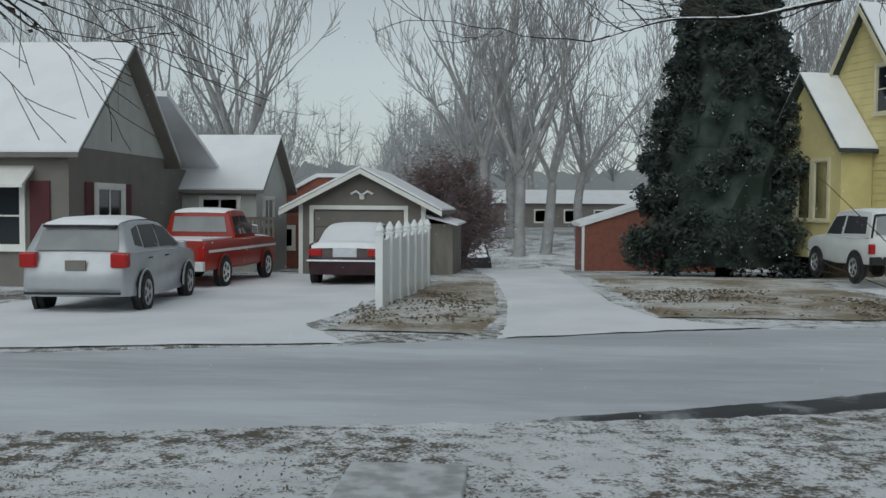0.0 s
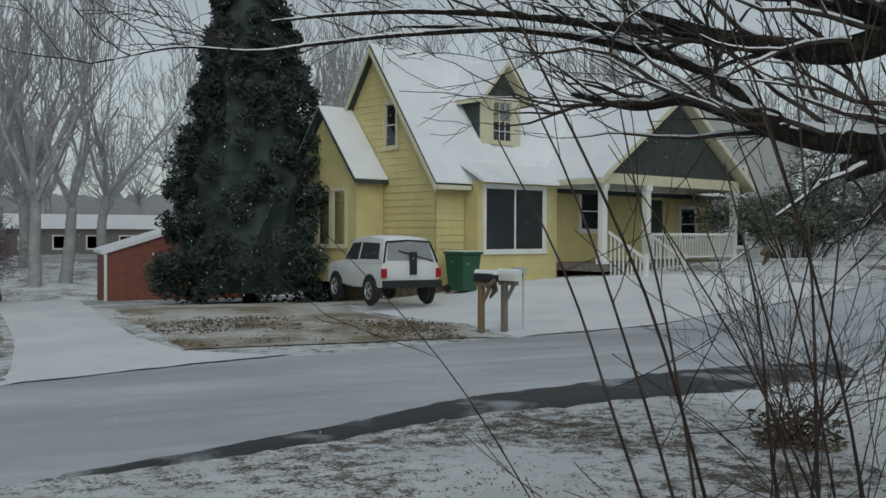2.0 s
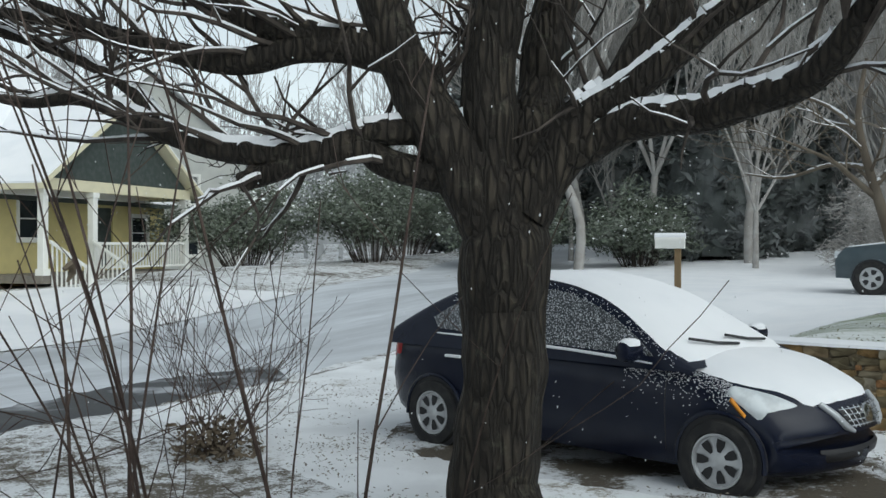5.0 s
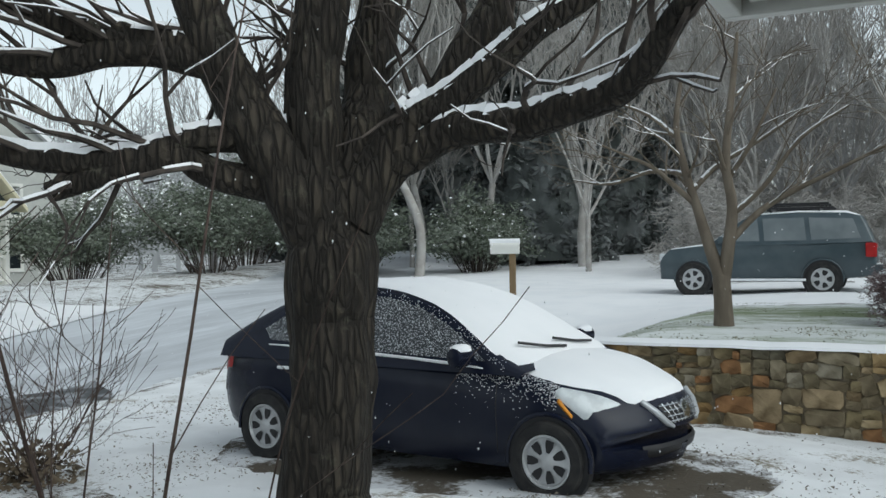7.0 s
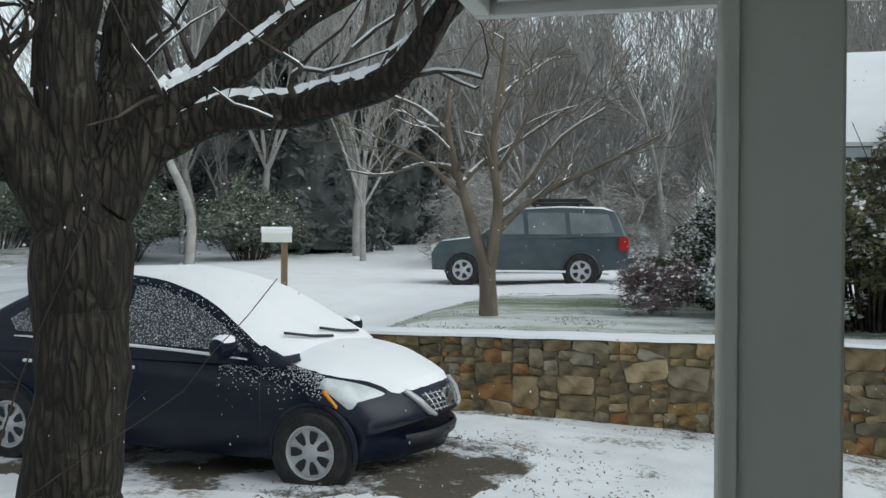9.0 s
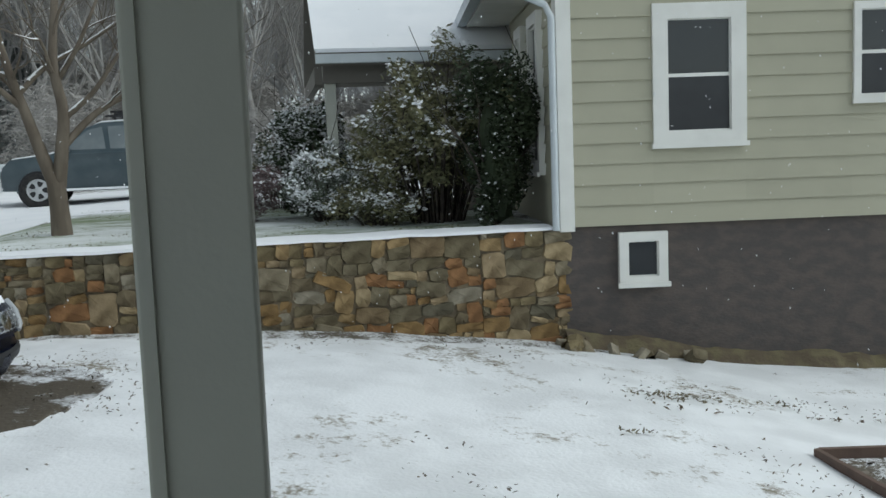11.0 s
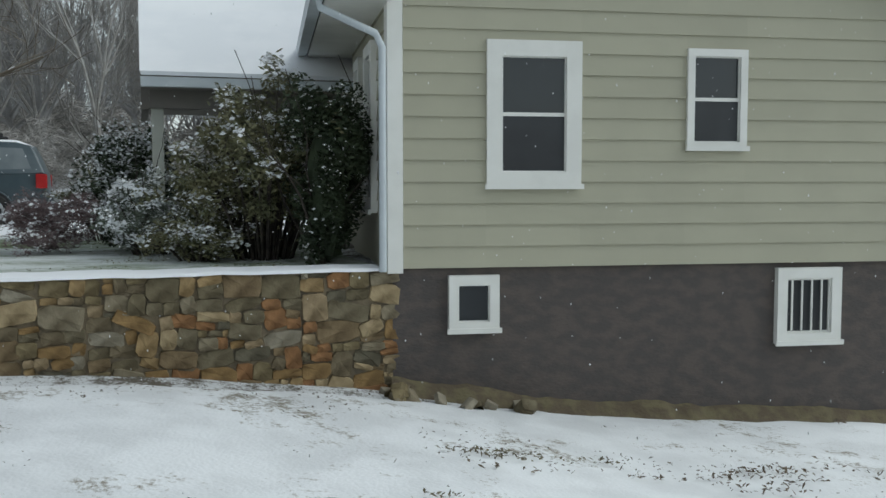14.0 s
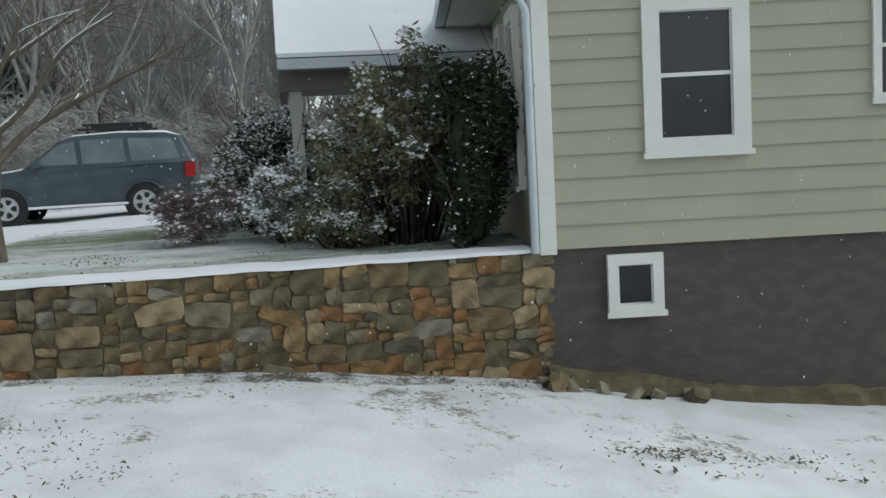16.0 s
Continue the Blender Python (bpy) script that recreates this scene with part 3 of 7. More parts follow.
part("corner_board", MB().box(-0.035, 0.115, -0.04, 0.08, 0.6, 3.45).box(-0.035, 0.0, 0.08, 0.2, 0.6, 3.45), WHITE, SH, bevel=0.004)
part("corner_board", MB().box(5.3, 5.42, -0.04, 0.08, 0.66, 3.45), WHITE, SH, bevel=0.004)
window(SH, 0.93, 1.88, 1.42, 2.84, 0.155, s=0.010, pane_mat=GLASS, pane_mat2=SCREEN)
window(SH, 2.98, 3.62, 1.80, 2.80, 0.075, s=0.010, pane_mat=GLASS, pane_mat2=SCREEN)
window(SH, 0.56, 1.06, 0.02, 0.57, 0.095, s=0.010, style="single", pane_mat=GLASS)
cw = window(SH, 4.0, 4.72, -0.20, 0.59, 0.11, s=0.02, style="single", pane_mat=SCREEN)
for i in range(4):
    part("bar", MB().tube([(4.17 + 0.11 * i, -0.035, -0.06), (4.17 + 0.11 * i, -0.035, 0.46)], 0.011, 6), WHITE, cw)
# the north side of the house, seen obliquely behind the shrubs
nm = Matrix(((0, 1, 0, 0), (1, 0, 0, 0), (0, 0, 1, 0), (0, 0, 0, 1)))
clad(SH, 0.12, 3.9, 0.45, 3.45, 0.208, [], SAGE, m=nm, proud=0.002)
window(SH, 0.95, 1.75, 1.15, 2.95, 0.13, m=Matrix.Translation((-0.035, 0, 0)) @ nm, pane_mat=GLASS)
window(SH, 2.35, 3.0, 1.15, 2.95, 0.13, m=Matrix.Translation((-0.035, 0, 0)) @ nm, pane_mat=GLASS)
roof = MB()
roof.prism([(-0.62, 3.22), (2.7, 6.0), (2.7, 6.14), (-0.62, 3.34)], -0.35, 9.3, "y")
roof.prism([(6.02, 3.22), (2.7, 6.0), (2.7, 6.14), (6.02, 3.34)], -0.35, 9.3, "y")
part("roof", roof, GREENSHINGLE, SH)
part("soffit", MB().box(-0.6, 0.0, -0.3, 9.2, 3.17, 3.215), WHITE, SH)
part("roof_snow", MB().prism([(-0.6, 3.36), (2.7, 6.15), (2.7, 6.2), (-0.62, 3.40)], -0.33, 9.28, "y"), SNOW, SH, "white snow layer")
part("gutter", MB().prism([(-0.74, 3.18), (-0.62, 3.18), (-0.61, 3.30), (-0.64, 3.30), (-0.65, 3.21), (-0.71, 3.21), (-0.72, 3.30), (-0.755, 3.30)], -0.32, 9.2, "y"), STEEL, SH)
part("downspout", MB().tube([(-0.68, -0.1, 3.2), (-0.66, -0.1, 3.08), (-0.14, -0.06, 2.86), (-0.08, -0.05, 2.74), (-0.08, -0.05, 0.62)], 0.036, 8), STEEL, SH, smooth=True)
# entrance porch on the north side
def world_part(name, mb, material, parent, label="", bevel=0.0, smooth=False):
    inv = parent.matrix_world.inverted() if parent.parent else parent.matrix_basis.inverted()
    mb.v = [tuple(inv @ Vector(p)) for p in mb.v]
    return part(name, mb, material, parent, label, smooth, bevel)
world_part("porch_roof", MB().add([(14.75, -1.15, 2.70), (14.75, -4.6, 2.70), (17.6, -4.6, 4.35), (17.6, -1.15, 4.35), (14.75, -1.15, 2.80), (14.75, -4.6, 2.80), (17.6, -4.6, 4.45), (17.6, -1.15, 4.45)],
           [(0, 1, 2, 3), (7, 6, 5, 4), (0, 4, 5, 1), (1, 5, 6, 2), (2, 6, 7, 3), (3, 7, 4, 0)])
           .add([(20.45, -1.15, 2.70), (20.45, -4.6, 2.70), (17.6, -4.6, 4.35), (17.6, -1.15, 4.35), (20.45, -1.15, 2.80), (20.45, -4.6, 2.80), (17.6, -4.6, 4.45), (17.6, -1.15, 4.45)],
           [(3, 2, 1, 0), (4, 5, 6, 7), (1, 5, 4, 0), (2, 6, 5, 1), (3, 7, 6, 2), (0, 4, 7, 3)]), GREYSIDE, SH)
world_part("porch_snow", MB().add([(14.74, -1.16, 2.81), (14.74, -4.6, 2.81), (17.6, -4.6, 4.46), (17.6, -1.16, 4.46), (14.72, -1.14, 2.86), (14.72, -4.6, 2.86), (17.6, -4.6, 4.52), (17.6, -1.14, 4.52)],
           [(0, 1, 2, 3), (7, 6, 5, 4), (0, 4, 5, 1), (1, 5, 6, 2), (2, 6, 7, 3), (3, 7, 4, 0)]), SNOW, SH, "smooth white snow on the porch roof")
world_part("gutter", MB().box(14.62, 14.74, -1.15, -3.9, 2.66, 2.78), STEEL, SH)
for py in (-1.35, -3.1):
    world_part("porch_post", MB().box(15.05, 15.2, py - 0.075, py + 0.075, 0.3, 2.66).box(15.0, 15.25, py - 0.12, py + 0.12, 0.3, 0.6).box(15.02, 15.23, py - 0.1, py + 0.1, 2.5, 2.66), GREYPAINT, SH, bevel=0.006)
world_part("porch_beam", MB().box(15.0, 15.25, -4.4, -1.25, 2.42, 2.66).box(15.25, 20.1, -1.15, -1.25, 2.42, 2.66), GREYSIDE, SH)
world_part("porch_wall", MB().box(16.0, 20.0, -4.2, -4.05, 0.4, 2.6), GREYSIDE, SH)
world_part("porch_floor", MB().box(15.0, 20.0, -4.2, -1.25, 0.35, 0.6), GREYWOOD, SH)

# ---- stone retaining wall ----
sw = part("retaining_wall", MB().box(WALL_X + 0.03, WALL_X + 0.34, -3.48, 3.1, -0.9, 0.63), MORTAR)
tagged(sw, "rubble stone retaining wall in ochre and grey with snow on top", "stone wall", kind="structure")
rs = random.Random(5)
def stone_mesh(w, h, d, r):
    """A lumpy, roughly squared block whose face looks towards -x."""
    ring = []
    for sy, sz in ((-1, -1), (1, -1), (1, 1), (-1, 1)):
        c = r.uniform(0.08, 0.55)
        e = r.uniform(0.08, 0.55)
        a, b = (sy * w / 2 * (1 - c), sz * h / 2 * r.uniform(0.93, 1.03)), (sy * w / 2 * r.uniform(0.93, 1.03), sz * h / 2 * (1 - e))
        ring += [a, b] if sy * sz < 0 else [b, a]
    n = len(ring)
    vs = [(0.06, y, z) for y, z in ring] + [(-d * 0.6 + r.uniform(-0.006, 0.006), y * 0.98, z * 0.98) for y, z in ring] + [(-d + r.uniform(-0.012, 0.012), y * 0.93, z * 0.91) for y, z in ring] + [(-d - r.uniform(-0.006, 0.012), r.uniform(-0.15, 0.15) * w, r.uniform(-0.15, 0.15) * h)]
    fs = []
    for lv in (0, 1):
        for i in range(n):
            j = (i + 1) % n
            fs.append((lv * n + i, lv * n + j, (lv + 1) * n + j, (lv + 1) * n + i))
    fs += [(2 * n + i, 2 * n + (i + 1) % n, 3 * n) for i in range(n)]
    mb = MB()
    mb.v, mb.f = vs, fs
    return mb


def split_cells(y0, y1, z0, z1, r, out):
    """Cuts a wall face into uneven stones."""
    w, h = y1 - y0, z1 - z0
    small = 0.018 + 0.09 * r.random() ** 1.3
    if w * h < small and w < h * 3.2 and h < w * 1.5:
        out.append((y0, y1, z0, z1))
        return
    k = r.uniform(0.24, 0.76)
    if w > h * r.uniform(1.0, 2.0):
        split_cells(y0, y0 + w * k, z0, z1, r, out)
        split_cells(y0 + w * k, y1, z0, z1, r, out)
    else:
        split_cells(y0, y1, z0, z0 + h * k, r, out)
        split_cells(y0, y1, z0 + h * k, z1, r, out)


faces = []
for k in range(7):
    split_cells(-3.5 + 0.95 * k, -3.5 + 0.95 * (k + 1), -0.62, 0.63, rs, faces)
count = 0
for y0, y1, z0, z1 in faces:
    w, h = y1 - y0, z1 - z0
    if z1 < low_z(10.9, (y0 + y1) / 2) - 0.03 or count >= 300:
        continue
    high = (z0 + z1) / 2 > 0.25
    me = mesh_of("stone", stone_mesh(w * 1.02, h * 1.02, rs.uniform(0.006, 0.036), rs), STONE if rs.random() < (0.3 if high else 0.75) else STONE2)
    piece("stone", me, sw, pose(WALL_X + 0.03, (y0 + y1) / 2 + rs.uniform(-0.015, 0.015), (z0 + z1) / 2 + rs.uniform(-0.012, 0.012), rs.gauss(0, 9), 0, 0))
    count += 1
cap = MB()
nseg = 44
for i in range(nseg + 1):
    y = -3.3 + 6.5 * i / nseg
    wob = 0.02 * noise.noise((y * 2, 0, 0))
    for x, dz in ((10.985 + wob, 0.0), (11.0 + wob, 0.03), (11.15, 0.05), (11.36, 0.045)):
        cap.v.append((x, y, 0.625 + dz + 0.012 * noise.noise((x, y * 3, 1))))
for i in range(nseg):
    for j in range(3):
        k = i * 4 + j
        cap.f.append((k, k + 4, k + 5, k + 1))
part("snow_cap", cap, SNOW, sw, "thin white snow along the wall top", smooth=True)
rub = random.Random(8)
rp = tagged(new("rubble"), "small mossy broken stones at the foot of the wall", "rubble")
rp.matrix_basis = pose(10.75, -3.6, low_z(10.75, -3.6))
for i in range(16):
    px_, py_ = rub.uniform(-0.25, 0.18), rub.uniform(-1.2, 0.3)
    s = rub.uniform(0.05, 0.12)
    me = mesh_of("stone", stone_mesh(s * 1.5, s, s, rub), STONE2)
    piece("stone", me, rp, pose(px_, py_, low_z(10.75 + px_, -3.6 + py_) - low_z(10.75, -3.6) + s * 0.3, rub.uniform(0, 40), rub.uniform(-30, 60), rub.uniform(0, 360)))

# ---- yellow house ----
YO = (11.09, 24.3)
YH = thing("yellow_house", pose(YO[0], YO[1], 0, 0, 0, 18), "yellow clapboard cottage with dormer, green gable and snowy roof", "house")
yh_holes = [(5.9, 7.04, 1.62, 3.0), (9.3, 10.3, 0.75, 2.75), (11.2, 12.3, 1.3, 2.6)]
yw = part("wall", pierced(0, 13.2, 0.15, 3.3, 0.0, 0.15, yh_holes), YELLOW, YH)
part("foundation", MB().box(0.03, 13.1, 0.03, 5.2, -0.6, 0.16), MORTAR, YH)
clad(yw, 0.0, 1.03, 0.15, 3.3, 0.2, yh_holes, YELLOW)
clad(yw, 4.32, 13.2, 0.15, 3.3, 0.2, yh_holes, YELLOW)
side = Matrix(((0, 1, 0, 0), (1, 0, 0, 0), (0, 0, 1, 0), (0, 0, 0, 1)))
gwin = [(1.55, 2.3, 4.0, 5.4)]
gm = MB().prism([(0, 0.15), (5.3, 0.15), (5.3, 3.3), (2.65, 6.9), (0, 3.3)], 0.0, 0.12, "x")
sidew = part("side_wall", gm, YELLOW, YH)
zz = 0.15
while zz < 6.7:
    t = min(zz + 0.2, 6.8)
    e = max(0, (zz - 3.3) / 3.6 * 2.65)
    part("board", MB().add([(-0.03, e, zz), (-0.03, 5.3 - e, zz), (-0.01, 5.3 - e, t), (-0.01, e, t), (0.0, e, zz), (0.0, 5.3 - e, zz)], [(0, 3, 2, 1), (0, 1, 5, 4)]), YELLOW, sidew)
    zz = t
window(YH, 1.6, 2.25, 4.0, 5.4, 0.09, m=Matrix.Translation((-0.035, 0, 0)) @ side, frame_mat=CREAM)
# bay and picture window
part("bay", MB().box(1.05, 4.3, -0.55, 0.0, 0.15, 1.05).box(1.05, 1.3, -0.55, 0, 1.05, 3.05).box(3.75, 4.3, -0.55, 0, 1.05, 3.05).box(1.3, 3.75, -0.55, -0.1, 2.92, 3.05).box(1.3, 3.75, -0.1, 0, 1.05, 2.92), YELLOW, YH)
window(YH, 1.25, 3.8, 1.02, 2.98, 0.1, style="single", cols=2, m=Matrix.Translation((0, -0.55, 0)), frame_mat=WHITE, pane_mat=SCREEN)
part("bay_roof", MB().prism([(-0.95, 3.0), (0.1, 3.55), (0.1, 3.62), (-0.95, 3.1)], 0.9, 4.4, "x"), SNOW, YH, "snow on the bay's lean-to roof")
window(YH, 5.9, 7.04, 1.62, 3.0, 0.11, frame_mat=WHITE, pane_mat=GLASS)
window(YH, 11.2, 12.3, 1.3, 2.6, 0.11, frame_mat=WHITE, pane_mat=GLASS)
part("front_door", MB().box(9.32, 10.28, 0.03, 0.09, 0.75, 2.75), GREENSHINGLE, YH, "dark front door")
yr = gable_roof(MB(), -0.3, 13.5, 0, 5.3, 3.3, 6.95, 0.35, 0.12)
part("roof", yr, GREENSHINGLE, YH)
part("rake", MB().prism([(-0.35, 2.72), (2.65, 6.84), (2.65, 7.0), (-0.35, 2.9)], -0.33, -0.28, "x").prism([(5.65, 2.72), (2.65, 6.84), (2.65, 7.0), (5.65, 2.9)], -0.33, -0.28, "x"), CREAM, YH)
part("roof_snow", gable_roof(MB(), -0.28, 13.48, 0, 5.3, 3.3, 6.95, 0.34, 0.05, off=0.13), SNOW, YH, "even white snow on the main roof")
part("gutter", MB().box(-0.3, 0.9, -0.47, -0.36, 2.78, 2.9), CREAM, YH)
# side wing
part("side_wing", MB().prism([(2.3, 0.15), (5.5, 0.15), (5.5, 3.3), (3.9, 5.1), (2.3, 3.3)], -1.0, -0.04, "x"), YELLOW, YH)
part("wing_roof", gable_roof(MB(), -1.25, -0.04, 2.3, 5.5, 3.3, 5.2, 0.25, 0.1), GREENSHINGLE, YH)
part("wing_snow", gable_roof(MB(), -1.23, -0.05, 2.3, 5.5, 3.3, 5.2, 0.24, 0.05, off=0.11), SNOW, YH, "snow on the side wing roof")
for i in range(3):
    window(YH, 2.75 + 0.78 * i, 3.49 + 0.78 * i, 1.15, 2.9, 0.08, style="single", m=Matrix.Translation((-1.0, 0, 0)) @ side, frame_mat=CREAM)
# dormer
DX0, DX1, DY = 2.25, 3.85, 0.55
part("dormer", MB().prism([(DX0, 3.95), (DX1, 3.95), (DX1, 5.65), ((DX0 + DX1) / 2, 6.55), (DX0, 5.65)], DY, 2.4, "y"), CREAM, YH, "cream dormer with a dark green peak")
part("dormer_cheek", MB().box(DX0 - 0.02, DX0 - 0.004, DY + 0.1, 2.3, 4.0, 5.6), GREENSHINGLE, YH)
part("dormer_cheek", MB().box(DX1 + 0.004, DX1 + 0.02, DY + 0.1, 2.3, 4.0, 5.6), GREENSHINGLE, YH)
part("dormer_peak", MB().prism([(DX0 + 0.1, 5.68), (DX1 - 0.1, 5.68), ((DX0 + DX1) / 2, 6.42)], DY - 0.03, DY - 0.005, "y"), GREENSHINGLE, YH)
dw = window(YH, 2.58, 3.52, 4.25, 5.6, 0.09, m=Matrix.Translation((0, DY, 0)), frame_mat=CREAM, pane_mat=BLIND, pane_mat2=SCREEN)
mun = MB()
for i in (1, 2):
    mun.box(2.7 + 0.235 * i - 0.01, 2.7 + 0.235 * i + 0.01, DY - 0.03, DY - 0.012, 4.36, 5.5)
mun.box(2.7, 3.4, DY - 0.03, DY - 0.012, 4.63, 4.65).box(2.7, 3.4, DY - 0.03, DY - 0.012, 5.2, 5.22)
part("muntin", mun, WHITE, dw)
dr = MB()
mx = (DX0 + DX1) / 2
dr.prism([(DX0 - 0.25, 5.42), (mx, 6.58), (mx, 6.7), (DX0 - 0.25, 5.54)], DY - 0.3, 2.5, "y").prism([(DX1 + 0.25, 5.42), (mx, 6.58), (mx, 6.7), (DX1 + 0.25, 5.54)], DY - 0.3, 2.5, "y")
part("dormer_roof", dr, CREAM, YH)
ds = MB()
ds.prism([(DX0 - 0.24, 5.55), (mx, 6.71), (mx, 6.77), (DX0 - 0.24, 5.6)], DY - 0.28, 2.5, "y").prism([(DX1 + 0.24, 5.55), (mx, 6.71), (mx, 6.77), (DX1 + 0.24, 5.6)], DY - 0.28, 2.5, "y")
part("dormer_snow", ds, SNOW, YH)
# front porch with gable
PX0, PX1, PY = 4.42, 11.45, -2.2
pm = (PX0 + PX1) / 2
part("porch_floor", MB().box(PX0, PX1, PY, 0, 0.5, 0.72), GREYWOOD, YH)
part("porch_gable", MB().prism([(PX0 + 0.15, 3.38), (PX1 - 0.15, 3.38), (pm, 5.75)], PY + 0.05, PY + 0.15, "y"), GREENSHINGLE, YH, "dark green shingled porch gable")
part("porch_beam", MB().box(PX0, PX1, PY - 0.02, PY + 0.2, 3.05, 3.36).box(PX0, PX0 + 0.2, PY + 0.2, 0, 3.05, 3.36).box(PX1 - 0.2, PX1, PY + 0.2, 0, 3.05, 3.36), CREAM, YH)
part("porch_ceiling", MB().box(PX0 + 0.2, PX1 - 0.2, PY + 0.2, 0, 3.3, 3.36), CREAM, YH)
pr = MB()
ps = MB()
for sx, ex in ((-1, PX0), (1, PX1)):
    xo = ex + sx * 0.45
    pr.prism([(xo, 3.02), (pm, 5.78), (pm, 5.92), (xo, 3.16)], PY - 0.35, 2.2, "y")
    ps.prism([(xo, 3.17), (pm, 5.93), (pm, 5.99), (xo, 3.22)], PY - 0.33, 2.2, "y")
part("porch_roof", pr, CREAM, YH)
part("porch_snow", ps, SNOW, YH)
for cx in (4.55, 6.6, 11.32):
    part("porch_column", MB().box(cx - 0.1, cx + 0.1, PY, PY + 0.2, 0.72, 3.05).box(cx - 0.14, cx + 0.14, PY - 0.04, PY + 0.24, 0.72, 0.9).box(cx - 0.14, cx + 0.14, PY - 0.04, PY + 0.24, 2.9, 3.05), WHITE, YH, bevel=0.01)
rail = part("railing", MB().box(6.7, 11.22, PY + 0.05, PY + 0.13, 1.55, 1.63).box(6.7, 11.22, PY + 0.06, PY + 0.12, 0.85, 0.91), WHITE, YH)
bal = mesh_of("baluster", MB().box(-0.02, 0.02, -0.02, 0.02, 0.88, 1.57), WHITE)
for i in range(30):
    piece("baluster", bal, rail, pose(6.8 + 0.147 * i, PY + 0.09, 0))
for i in range(4):
    part("step", MB().box(4.8, 6.4, PY - 0.3 * (i + 1), PY - 0.3 * i, -0.3, 0.6 - 0.17 * i), GREYWOOD, YH)
for sx in (4.72, 6.48):
    hr = part("stair_rail", MB().add([(sx - 0.04, PY - 1.3, 0.85), (sx + 0.04, PY - 1.3, 0.85), (sx + 0.04, PY, 1.6), (sx - 0.04, PY, 1.6), (sx - 0.04, PY - 1.3, 0.93), (sx + 0.04, PY - 1.3, 0.93), (sx + 0.04, PY, 1.68), (sx - 0.04, PY, 1.68)],
              [(0, 3, 2, 1), (4, 5, 6, 7), (0, 1, 5, 4), (1, 2, 6, 5), (2, 3, 7, 6), (3, 0, 4, 7)]), WHITE, YH)
    part("newel", MB().box(sx - 0.06, sx + 0.06, PY - 1.38, PY - 1.26, -0.3, 1.05), WHITE, YH, bevel=0.01)
    for i in range(8):
        yb = PY - 0.15 * (i + 0.5)
        piece("baluster", mesh_of("baluster", MB().box(-0.02, 0.02, -0.02, 0.02, 0.2 - 0.06 * i, 1.6 - 0.087 * i), WHITE), hr, pose(sx, yb, 0))

# ---- grey house, garage and outbuildings across the street ----
GH = thing("grey_house", pose(-8.75, 19.6, 0), "grey-brown sided house with maroon shutters and snowy roof", "house")
part("wall", pierced(-14, 0, -0.7, 2.75, 0.0, 0.15, [(-2.4, -0.95, 0.5, 2.0)]), GREYSIDE, GH)
gside = part("gable_wall", MB().box(-0.15, 0.0, 0.15, 5.7, -0.7, 2.75), GREYSIDE, GH)
part("gable", MB().prism([(0.0, 2.75), (5.7, 2.75), (2.85, 5.2)], -0.15, 0.01, "x"), PALESIDE, GH, "pale shingled gable")
part("gable_vent", MB().box(0.012, 0.04, 2.6, 3.1, 3.7, 4.4), PALESIDE, GH)
gs = Matrix(((0, -1, 0, 0), (1, 0, 0, 0), (0, 0, 1, 0), (0, 0, 0, 1)))
window(GH, 1.2, 2.85, 0.55, 2.0, 0.13, m=Matrix.Translation((0.03, 0, 0)) @ gs, pane_mat=GLASS, cols=2, style="single")
for a in (0.75, 2.9):
    part("shutter", MB().box(0.005, 0.05, a, a + 0.4, 0.55, 2.0), MAROON, GH, "dark maroon shutter", bevel=0.01)
window(GH, -2.4, -0.95, 0.5, 2.0, 0.11, pane_mat=GLASS)
part("awning", MB().prism([(-0.55, 1.85), (0.0, 2.25), (0.0, 2.32), (-0.55, 1.92)], -2.6, -0.75, "x"), WHITE, GH, "snowy white awning")
part("shutter", MB().box(-0.85, -0.4, -0.05, -0.005, 0.5, 2.0), MAROON, GH, "dark maroon shutter", bevel=0.01)
part("roof", gable_roof(MB(), -14, 0.35, 0, 5.7, 2.75, 5.25, 0.3, 0.12), GREYSIDE, GH)
part("roof_snow", gable_roof(MB(), -14, 0.36, 0, 5.7, 2.75, 5.25, 0.3, 0.06, off=0.11), SNOW, GH, "snow-covered main roof")
part("back_wing", MB().box(-6, -0.8, 5.7, 10, -0.7, 2.6), GREYSIDE, GH)
part("wing_roof", MB().prism([(5.4, 4.4), (10.3, 2.5), (10.3, 2.62), (5.4, 4.55)], -6, 0.2, "x"), SNOW, GH, "snow on the rear lean-to roof")
part("rear_post", MB().box(-0.1, 0.05, 9.9, 10.05, -0.7, 2.5), WHITE, GH)
deck = part("deck_rail", MB().box(0.1, 2.2, 9.0, 9.07, 1.05, 1.15).box(0.1, 2.2, 9.0, 9.07, 0.1, 0.18), GREYWOOD, GH)
sl = mesh_of("slat", MB().box(-0.04, 0.04, -0.02, 0.02, 0.1, 1.08), GREYWOOD)
for i in range(15):
    piece("slat", sl, deck, pose(0.16 + 0.145 * i, 8.98, 0))

WH = thing("pale_cottage", pose(-9.9, 29.0, 0), "small pale sided cottage with a snowy gable roof", "house")
part("wall", MB().box(0, 2.7, 0, 4, -1, 2.1), PALESIDE, WH)
part("gable", MB().prism([(0, 2.1), (4, 2.1), (2, 3.65)], 2.55, 2.7, "x"), PALESIDE, WH)
part("roof", gable_roof(MB(), -0.3, 3.0, 0, 4, 2.1, 3.65, 0.3, 0.12), GREYSIDE, WH)
part("roof_snow", gable_roof(MB(), -0.3, 3.0, 0, 4, 2.1, 3.65, 0.3, 0.06, off=0.11), SNOW, WH)
